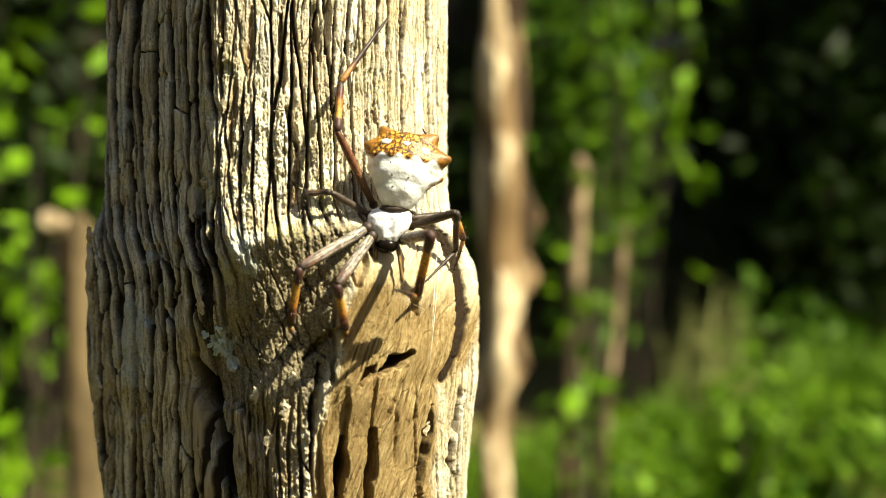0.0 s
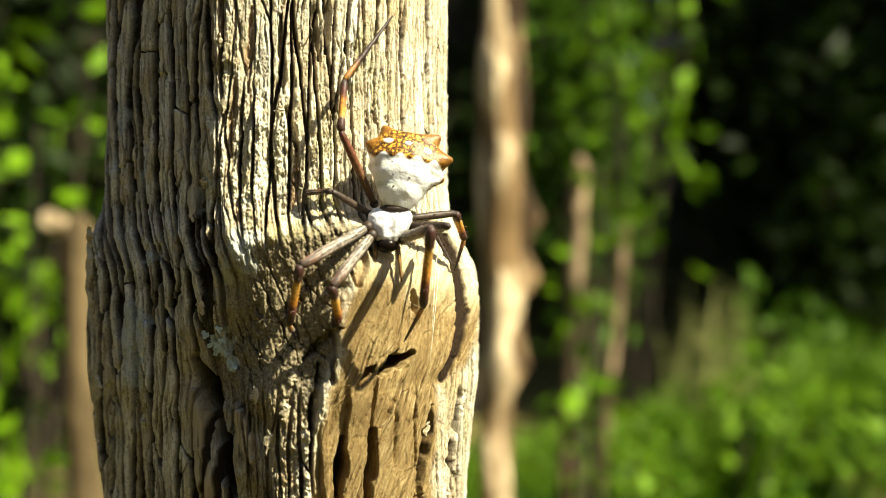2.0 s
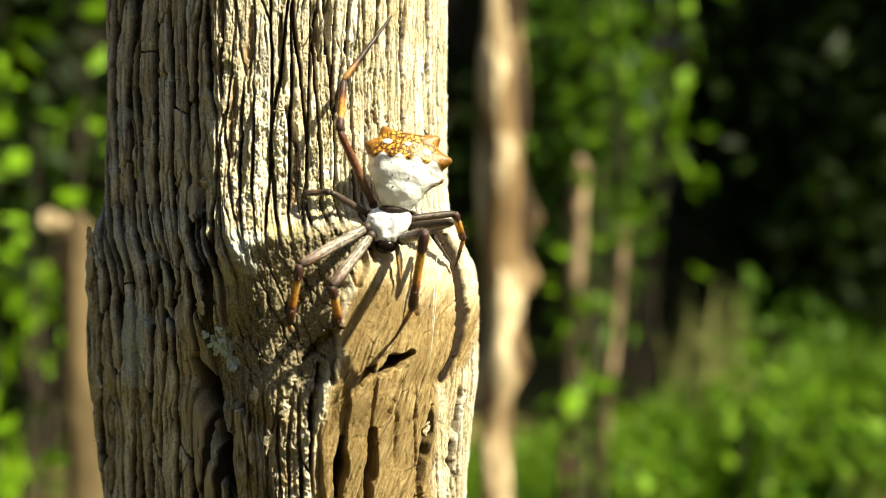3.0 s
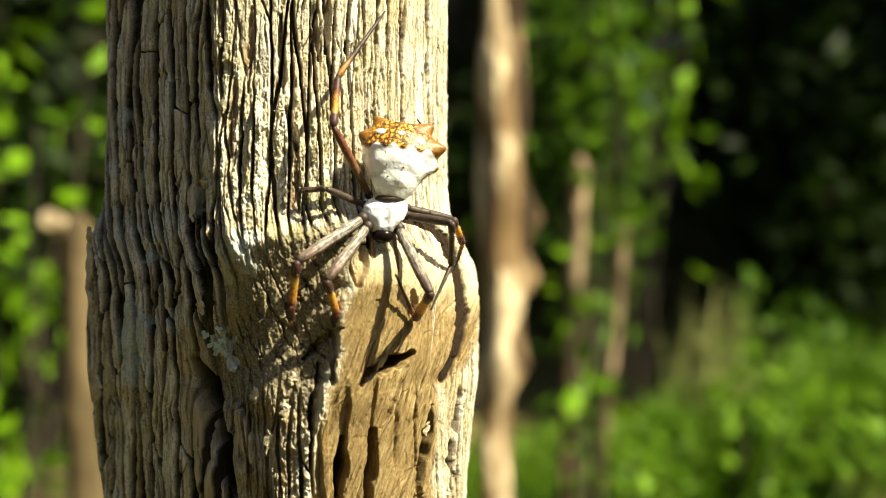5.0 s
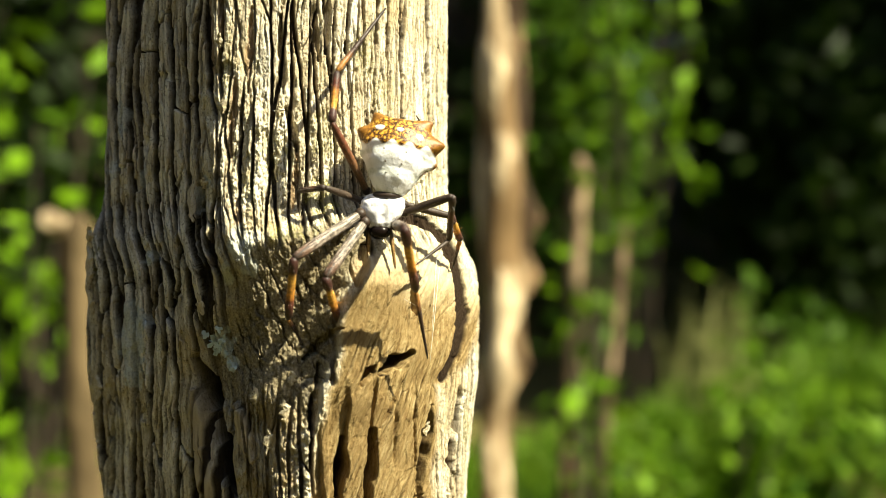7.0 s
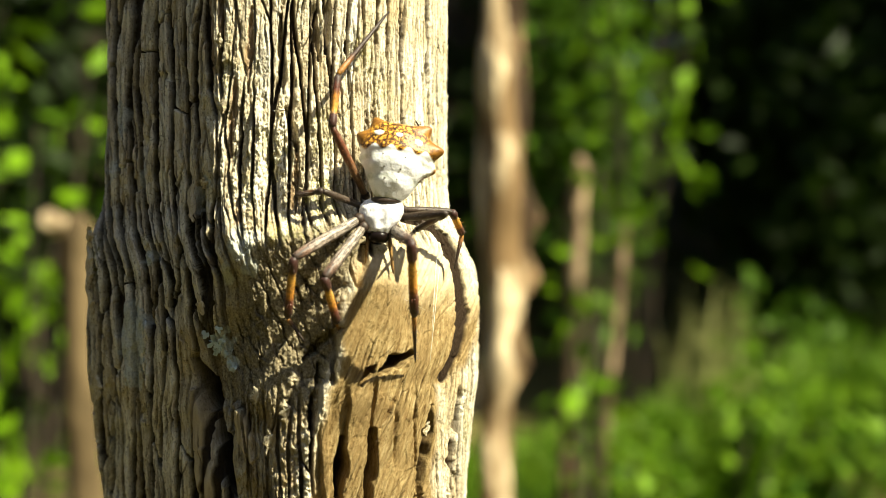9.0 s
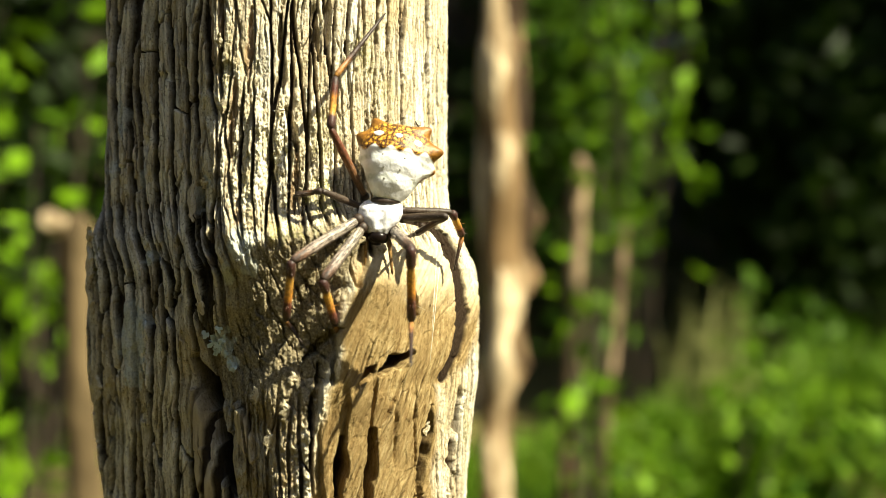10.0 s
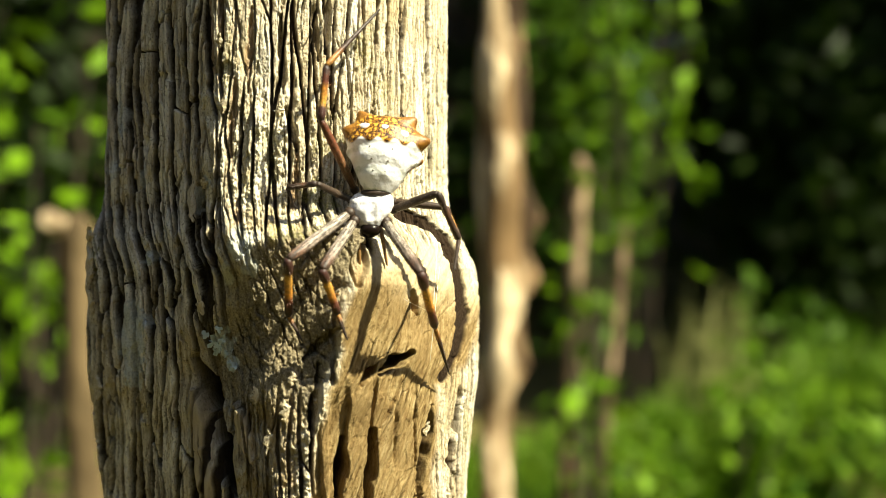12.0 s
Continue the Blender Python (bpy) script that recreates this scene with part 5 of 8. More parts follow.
    walk(leg_front_east["metatarsus"], [
        (0, pose(0.00340, -0.00347, -0.01200, -73.1, 63.7, 180.0)),
        (0.1, pose(0.00303, -0.00153, -0.01294, -39.8, 55.6, -156.1)),
        (0.2, pose(0.00251, 0.00062, -0.01340, -19.0, 43.0, -145.3)),
        (0.3, pose(0.00637, -0.00207, -0.01017, -99.2, 60.5, 170.2)),
        (0.4, pose(0.00580, -0.00334, -0.01002, -107.2, 59.6, 163.3)),
        (0.5, pose(0.00514, -0.00454, -0.00976, -114.7, 58.4, 156.8)),
        (0.6, pose(0.00417, -0.00080, -0.01261, -60.9, 57.5, -162.0)),
        (0.7, pose(0.00213, 0.00396, -0.01307, -24.9, 41.5, -139.4)),
        (0.8, pose(0.00323, 0.00251, -0.01451, -17.6, 43.9, -140.8)),
        (0.9, pose(0.00374, -0.00162, -0.01450, 56.3, 41.4, -141.9)),
        (1, pose(0.00388, -0.00542, -0.01304, 128.6, 41.6, -145.5)),
        (1.1, pose(0.00422, -0.00565, -0.01337, 132.8, 36.5, -137.9)),
        (1.2, pose(0.00455, -0.00587, -0.01368, 136.0, 31.1, -131.3)),
        (1.3, pose(0.00461, -0.00570, -0.01351, 135.7, 31.7, -132.0)),
        (1.4, pose(0.00467, -0.00554, -0.01333, 135.5, 32.4, -132.8)),
        (1.5, pose(0.00473, -0.00537, -0.01315, 135.2, 33.0, -133.5)),
        (1.6, pose(0.00461, -0.00552, -0.01326, 131.9, 34.8, -135.8)),
        (1.7, pose(0.00449, -0.00567, -0.01336, 128.4, 36.4, -138.2)),
        (1.8, pose(0.00437, -0.00582, -0.01346, 124.7, 38.0, -140.8)),
        (1.9, pose(0.00438, -0.00615, -0.01343, 126.8, 37.0, -139.0)),
        (2, pose(0.00439, -0.00648, -0.01339, 128.8, 35.9, -137.3)),
        (2.1, pose(0.00439, -0.00643, -0.01338, 129.1, 35.6, -136.9)),
        (2.2, pose(0.00441, -0.00633, -0.01337, 130.0, 35.0, -136.0)),
        (2.3, pose(0.00442, -0.00620, -0.01335, 131.0, 34.3, -134.9)),
        (2.4, pose(0.00443, -0.00610, -0.01333, 131.8, 33.7, -134.1)),
        (2.5, pose(0.00444, -0.00605, -0.01333, 132.1, 33.4, -133.7)),
        (2.6, pose(0.00419, -0.00618, -0.01345, 130.4, 34.9, -135.8)),
        (2.7, pose(0.00394, -0.00631, -0.01357, 128.6, 36.3, -137.9)),
        (2.8, pose(0.00369, -0.00644, -0.01369, 126.7, 37.7, -140.1)),
        (2.9, pose(0.00338, -0.00654, -0.01368, 125.3, 38.1, -140.8)),
        (3, pose(0.00306, -0.00663, -0.01368, 123.8, 38.5, -141.6)),
        (3.1, pose(0.00378, -0.00343, -0.01834, 108.2, 11.0, -85.3)),
        (3.2, pose(0.00354, 0.00203, -0.02149, 77.2, 8.1, -27.5)), (3.6, pose(0.00372, 0.00028, -0.02070, 79.9, 9.0, -23.0)),
        (4, pose(0.00379, -0.00294, -0.01826, 86.3, 10.2, -13.1)), (4.4, pose(0.00351, -0.00505, -0.01513, 92.7, 10.3, -3.0)),
        (4.8, pose(0.00328, -0.00559, -0.01359, 95.7, 9.9, 1.6)), (4.9, pose(0.00366, -0.00136, -0.01625, 72.4, 8.7, -10.2)),
        (5, pose(0.00341, 0.00413, -0.01699, 49.9, 3.0, -20.6)), (5.1, pose(0.00402, 0.00427, -0.01704, 51.3, 1.2, -22.8)),
        (5.2, pose(0.00462, 0.00442, -0.01705, 52.7, -0.5, -25.0)), (5.3, pose(0.00448, 0.00311, -0.01659, 55.7, 0.9, -23.0)),
        (5.4, pose(0.00362, -0.00167, -0.01170, 109.3, 3.5, -3.1)),
        (5.5, pose(0.00140, -0.00175, -0.00597, 161.2, -10.8, 11.1)),
        (5.6, pose(0.00286, -0.00150, -0.00873, 112.3, -0.8, 1.6)),
        (5.7, pose(0.00381, 0.00076, -0.01135, 62.8, -1.4, -12.1)),
        (5.8, pose(0.00289, 0.00348, -0.01386, 42.3, -5.1, -16.9)),
        (5.9, pose(0.00384, 0.00245, -0.01556, 52.8, -3.6, -15.3)), (6, pose(0.00487, 0.00094, -0.01700, 63.3, -2.5, -13.4)),
        (6.1, pose(0.00353, -0.00362, -0.01401, 86.2, 1.7, 1.5)), (6.2, pose(0.00162, -0.00549, -0.01004, 109.4, -0.5, 16.9)),
        (6.3, pose(0.00408, -0.00371, -0.00693, 119.7, 0.5, 14.8)), (6.4, pose(0.00430, -0.00140, -0.01095, 88.2, 3.8, 1.7)),
        (6.5, pose(0.00307, 0.00372, -0.01294, 56.9, -0.3, -11.1)),
        (6.6, pose(0.00400, 0.00444, -0.01646, 60.5, -2.5, -14.9)),
        (6.7, pose(0.00501, 0.00459, -0.01965, 64.4, -4.6, -18.7)),
        (6.8, pose(0.00519, 0.00088, -0.01826, 110.5, -4.7, -21.1)),
        (6.9, pose(0.00491, -0.00202, -0.01597, 156.5, -3.0, -22.9)),
        (7, pose(0.00429, -0.00385, -0.01311, -157.6, -0.6, -22.9)),
        (7.1, pose(0.00482, -0.00605, -0.01500, -145.1, 6.6, -18.9)),
        (7.2, pose(0.00527, -0.00856, -0.01626, -131.8, 12.8, -13.4)),
        (7.6, pose(0.00516, -0.00816, -0.01617, -132.3, 12.9, -13.3)),
        (8, pose(0.00491, -0.00730, -0.01591, -133.6, 13.1, -13.0)),
        (8.4, pose(0.00466, -0.00646, -0.01559, -134.8, 13.4, -12.7)),
        (8.8, pose(0.00454, -0.00609, -0.01541, -135.4, 13.5, -12.6)),
        (8.9, pose(0.00447, -0.00576, -0.01559, -134.0, 13.5, -12.6)),
        (9, pose(0.00440, -0.00543, -0.01576, -132.7, 13.5, -12.6)),
        (9.1, pose(0.00444, -0.00546, -0.01579, -132.7, 13.5, -12.6)),
        (9.2, pose(0.00452, -0.00554, -0.01587, -132.8, 13.5, -12.6)),
        (9.3, pose(0.00461, -0.00563, -0.01596, -132.8, 13.4, -12.7)),
        (9.4, pose(0.00469, -0.00571, -0.01603, -132.8, 13.4, -12.7)),
        (9.5, pose(0.00472, -0.00574, -0.01606, -132.8, 13.4, -12.7)),
        (9.6, pose(0.00466, -0.00570, -0.01610, -143.9, 10.6, -15.3)),
        (9.7, pose(0.00453, -0.00561, -0.01619, -169.6, 2.2, -18.9)),
        (9.8, pose(0.00437, -0.00549, -0.01630, 160.2, -8.5, -18.0)),
        (9.9, pose(0.00423, -0.00539, -0.01639, 133.8, -16.1, -12.9)),
        (10, pose(0.00417, -0.00535, -0.01642, 122.3, -18.5, -9.8)),
        (10.1, pose(0.00498, -0.00339, -0.01890, 107.6, -19.5, -7.4)),
        (10.2, pose(0.00551, -0.00070, -0.02093, 92.8, -20.0, -4.8)),
        (10.3, pose(0.00598, 0.00560, -0.02037, 67.0, -21.5, -13.7)),
        (10.4, pose(0.00600, 0.00532, -0.02018, 66.9, -21.6, -14.0)),
        (10.5, pose(0.00602, 0.00504, -0.01997, 66.9, -21.7, -14.3)),
        (10.6, pose(0.00611, 0.00495, -0.02020, 69.2, -22.2, -15.6)),
        (10.7, pose(0.00621, 0.00485, -0.02042, 71.6, -22.6, -17.0)),
        (10.8, pose(0.00645, 0.00464, -0.02031, 74.1, -22.9, -17.9)),
        (10.9, pose(0.00668, 0.00443, -0.02019, 76.5, -23.1, -18.9)),
        (11, pose(0.00692, 0.00423, -0.02007, 78.9, -23.3, -19.8)),
        (11.1, pose(0.00699, 0.00498, -0.01955, 78.2, -24.0, -23.8)),
        (11.2, pose(0.00704, 0.00571, -0.01896, 77.6, -24.8, -27.7)),
        (11.3, pose(0.00729, 0.00594, -0.01902, 78.2, -25.2, -29.4)),
        (11.4, pose(0.00726, 0.00770, -0.01910, 79.8, -25.0, -28.3)),
        (11.5, pose(0.00710, 0.00949, -0.01900, 81.4, -24.8, -27.3)),
        (11.6, pose(0.00760, 0.00314, -0.01795, 117.4, -23.9, -33.0)),
        (11.7, pose(0.00637, -0.00163, -0.01477, 152.7, -20.2, -37.1)),
        (11.8, pose(0.00397, -0.00374, -0.01057, -173.3, -14.9, -38.1)),
        (11.9, pose(0.00612, -0.00278, -0.01516, -155.5, -0.4, -34.0)),
        (12, pose(0.00761, 0.00038, -0.01912, -136.2, 12.0, -25.5))])
    walk(leg_second_east["femur"], [
        (0, pose(0.00249, 0.00200, -0.00218, -34.2, -74.3, 180.0)),
        (0.1, pose(0.00249, 0.00200, -0.00218, -134.6, -77.5, -80.0)),
        (0.2, pose(0.00249, 0.00200, -0.00218, -164.4, -58.3, -50.8)),
        (0.3, pose(0.00249, 0.00200, -0.00218, -39.6, -76.9, -177.4)),
        (0.4, pose(0.00249, 0.00200, -0.00218, -30.7, -74.4, 175.5)),
        (0.5, pose(0.00249, 0.00200, -0.00218, -24.2, -71.6, 170.6)),
        (0.6, pose(0.00249, 0.00200, -0.00218, -28.2, -75.2, 176.8)),
        (0.7, pose(0.00249, 0.00200, -0.00218, -35.3, -78.6, -173.9)),
        (0.8, pose(0.00249, 0.00200, -0.00218, -163.1, -68.3, -48.2)),
        (0.9, pose(0.00249, 0.00200, -0.00218, -151.0, -74.8, -57.0)),
        (1, pose(0.00249, 0.00200, -0.00218, -125.7, -80.2, -79.0)),
        (1.1, pose(0.00249, 0.00200, -0.00218, -158.6, -75.3, -61.1)),
        (1.2, pose(0.00249, 0.00200, -0.00218, -178.0, -69.3, -57.0)),
        (1.3, pose(0.00249, 0.00200, -0.00218, -179.8, -76.1, -57.5)),
        (1.4, pose(0.00249, 0.00200, -0.00218, 177.2, -82.9, -56.7)),
        (1.5, pose(0.00249, 0.00200, -0.00218, 120.3, -89.4, -1.9)),
        (1.6, pose(0.00249, 0.00200, -0.00218, 135.9, -89.3, -18.2)),
        (1.7, pose(0.00249, 0.00200, -0.00218, 145.6, -89.1, -28.6)),
        (1.8, pose(0.00249, 0.00200, -0.00218, 151.9, -88.9, -35.5)),
        (1.9, pose(0.00249, 0.00200, -0.00218, 146.4, -89.3, -23.1)),
        (2, pose(0.00249, 0.00200, -0.00218, 128.5, -89.5, 1.6)), (2.1, pose(0.00249, 0.00200, -0.00218, 54.4, -89.6, 76.3)),
        (2.2, pose(0.00249, 0.00200, -0.00218, 13.9, -88.4, 118.4)),
        (2.3, pose(0.00249, 0.00200, -0.00218, 8.4, -86.9, 125.6)),
        (2.4, pose(0.00249, 0.00200, -0.00218, 7.2, -85.6, 128.3)),
        (2.5, pose(0.00249, 0.00200, -0.00218, 7.0, -85.1, 129.1)),
        (2.6, pose(0.00249, 0.00200, -0.00218, 7.0, -85.0, 129.2)),
        (2.7, pose(0.00249, 0.00200, -0.00218, 7.1, -84.9, 129.4)),
        (2.8, pose(0.00249, 0.00200, -0.00218, 7.2, -84.8, 129.5)),
        (2.9, pose(0.00249, 0.00200, -0.00218, 7.7, -85.0, 129.2)), (3, pose(0.00249, 0.00200, -0.00218, 8.2, -85.2, 128.8)),
        (3.1, pose(0.00249, 0.00200, -0.00218, 4.5, -76.3, 135.0)),
        (3.2, pose(0.00249, 0.00200, -0.00218, 4.7, -67.2, 137.3)),
        (3.6, pose(0.00249, 0.00200, -0.00218, 6.8, -72.5, 135.8)), (4, pose(0.00249, 0.00200, -0.00218, 22.3, -83.9, 121.4)),
        (4.4, pose(0.00249, 0.00200, -0.00218, 159.3, -83.5, -14.5)),
        (4.8, pose(0.00249, 0.00200, -0.00218, 169.0, -78.3, -23.7)),
        (4.9, pose(0.00249, 0.00200, -0.00218, 166.6, -79.6, -22.2)),
        (5, pose(0.00249, 0.00200, -0.00218, 163.6, -80.9, -20.3)),
        (5.1, pose(0.00249, 0.00200, -0.00218, 163.2, -81.4, -19.3)),
        (5.2, pose(0.00249, 0.00200, -0.00218, 162.7, -81.9, -18.2)),
        (5.3, pose(0.00249, 0.00200, -0.00218, 29.6, -85.3, 118.1)),
        (5.4, pose(0.00249, 0.00200, -0.00218, 11.5, -80.1, 133.3)),
        (5.5, pose(0.00249, 0.00200, -0.00218, 4.9, -74.7, 136.9)),
        (5.6, pose(0.00249, 0.00200, -0.00218, -0.2, -67.6, 137.8)),
        (5.7, pose(0.00249, 0.00200, -0.00218, -4.0, -60.5, 137.2)),
        (5.8, pose(0.00249, 0.00200, -0.00218, 8.0, -72.5, 136.2)),
        (5.9, pose(0.00249, 0.00200, -0.00218, 162.1, -80.5, -11.4)),
        (6, pose(0.00249, 0.00200, -0.00218, 179.6, -54.8, -22.2)),
        (6.1, pose(0.00249, 0.00200, -0.00218, 178.0, -52.2, -22.3)),
        (6.2, pose(0.00249, 0.00200, -0.00218, 176.4, -49.6, -22.5)),
        (6.3, pose(0.00249, 0.00200, -0.00218, 93.8, -84.9, 53.4)),
        (6.4, pose(0.00249, 0.00200, -0.00218, 90.2, -84.9, 60.1)),
        (6.5, pose(0.00249, 0.00200, -0.00218, 86.5, -84.9, 66.8)),
        (6.6, pose(0.00249, 0.00200, -0.00218, 145.3, -81.0, 7.6)),
        (6.7, pose(0.00249, 0.00200, -0.00218, 161.1, -74.0, -8.5)),
        (6.8, pose(0.00249, 0.00200, -0.00218, 132.9, -82.8, 19.2)),
        (6.9, pose(0.00249, 0.00200, -0.00218, 44.9, -82.5, 106.6)),
        (7, pose(0.00249, 0.00200, -0.00218, 18.4, -73.6, 132.6)),
        (7.1, pose(0.00249, 0.00200, -0.00218, 33.6, -82.1, 113.2)),
        (7.2, pose(0.00249, 0.00200, -0.00218, 119.3, -85.1, 23.3)),
        (7.6, pose(0.00249, 0.00200, -0.00218, 106.4, -85.6, 35.8)), (8, pose(0.00249, 0.00200, -0.00218, 73.8, -85.6, 67.4)),
        (8.4, pose(0.00249, 0.00200, -0.00218, 48.5, -84.4, 91.7)),
        (8.8, pose(0.00249, 0.00200, -0.00218, 40.7, -83.6, 99.0)),
        (8.9, pose(0.00249, 0.00200, -0.00218, 44.2, -84.0, 95.6)), (9, pose(0.00249, 0.00200, -0.00218, 48.3, -84.4, 91.6)),
        (9.1, pose(0.00249, 0.00200, -0.00218, 52.7, -84.7, 87.4)),
        (9.2, pose(0.00249, 0.00200, -0.00218, 65.4, -85.4, 74.8)),
        (9.3, pose(0.00249, 0.00200, -0.00218, 84.6, -85.8, 56.0)),
        (9.4, pose(0.00249, 0.00200, -0.00218, 101.8, -85.7, 39.1)),
        (9.5, pose(0.00249, 0.00200, -0.00218, 108.6, -85.6, 32.4)),
        (9.6, pose(0.00249, 0.00200, -0.00218, 104.3, -85.7, 36.7)),
        (9.7, pose(0.00249, 0.00200, -0.00218, 93.5, -85.8, 47.5)),
        (9.8, pose(0.00249, 0.00200, -0.00218, 80.3, -85.7, 60.7)),
        (9.9, pose(0.00249, 0.00200, -0.00218, 70.0, -85.5, 71.0)), (10, pose(0.00249, 0.00200, -0.00218, 66.0, -85.4, 75.0)),
        (10.1, pose(0.00249, 0.00200, -0.00218, 28.8, -79.7, 120.1)),
        (10.2, pose(0.00249, 0.00200, -0.00218, 22.6, -72.7, 134.2)),
        (10.3, pose(0.00249, 0.00200, -0.00218, -12.9, -56.1, 137.4)),
        (10.4, pose(0.00249, 0.00200, -0.00218, -8.5, -56.8, 137.7)),
        (10.5, pose(0.00249, 0.00200, -0.00218, -4.1, -57.5, 137.8)),
        (10.6, pose(0.00249, 0.00200, -0.00218, -6.0, -53.7, 137.2)),
        (10.7, pose(0.00249, 0.00200, -0.00218, -7.9, -49.8, 136.4)),
        (10.8, pose(0.00249, 0.00200, -0.00218, -5.1, -66.9, 140.1)),
        (10.9, pose(0.00249, 0.00200, -0.00218, -4.8, -84.1, 146.0)),
        (11, pose(0.00249, 0.00200, -0.00218, -176.0, -78.7, -36.7)),
        (11.1, pose(0.00249, 0.00200, -0.00218, -166.8, -68.9, -31.3)),
        (11.2, pose(0.00249, 0.00200, -0.00218, -158.5, -59.3, -24.5)),
        (11.3, pose(0.00249, 0.00200, -0.00218, -21.4, -52.2, 155.9)),
        (11.4, pose(0.00249, 0.00200, -0.00218, -37.1, -76.3, -174.0)),
        (11.5, pose(0.00249, 0.00200, -0.00218, -148.4, -73.5, -48.8)),
        (11.6, pose(0.00249, 0.00200, -0.00218, -140.2, -76.7, -57.7)),
        (11.7, pose(0.00249, 0.00200, -0.00218, -127.2, -79.5, -71.5)),
        (11.8, pose(0.00249, 0.00200, -0.00218, -107.0, -81.3, -92.5)),
        (11.9, pose(0.00249, 0.00200, -0.00218, -57.9, -79.9, -148.7)),
        (12, pose(0.00249, 0.00200, -0.00218, -36.2, -73.7, -177.5))])
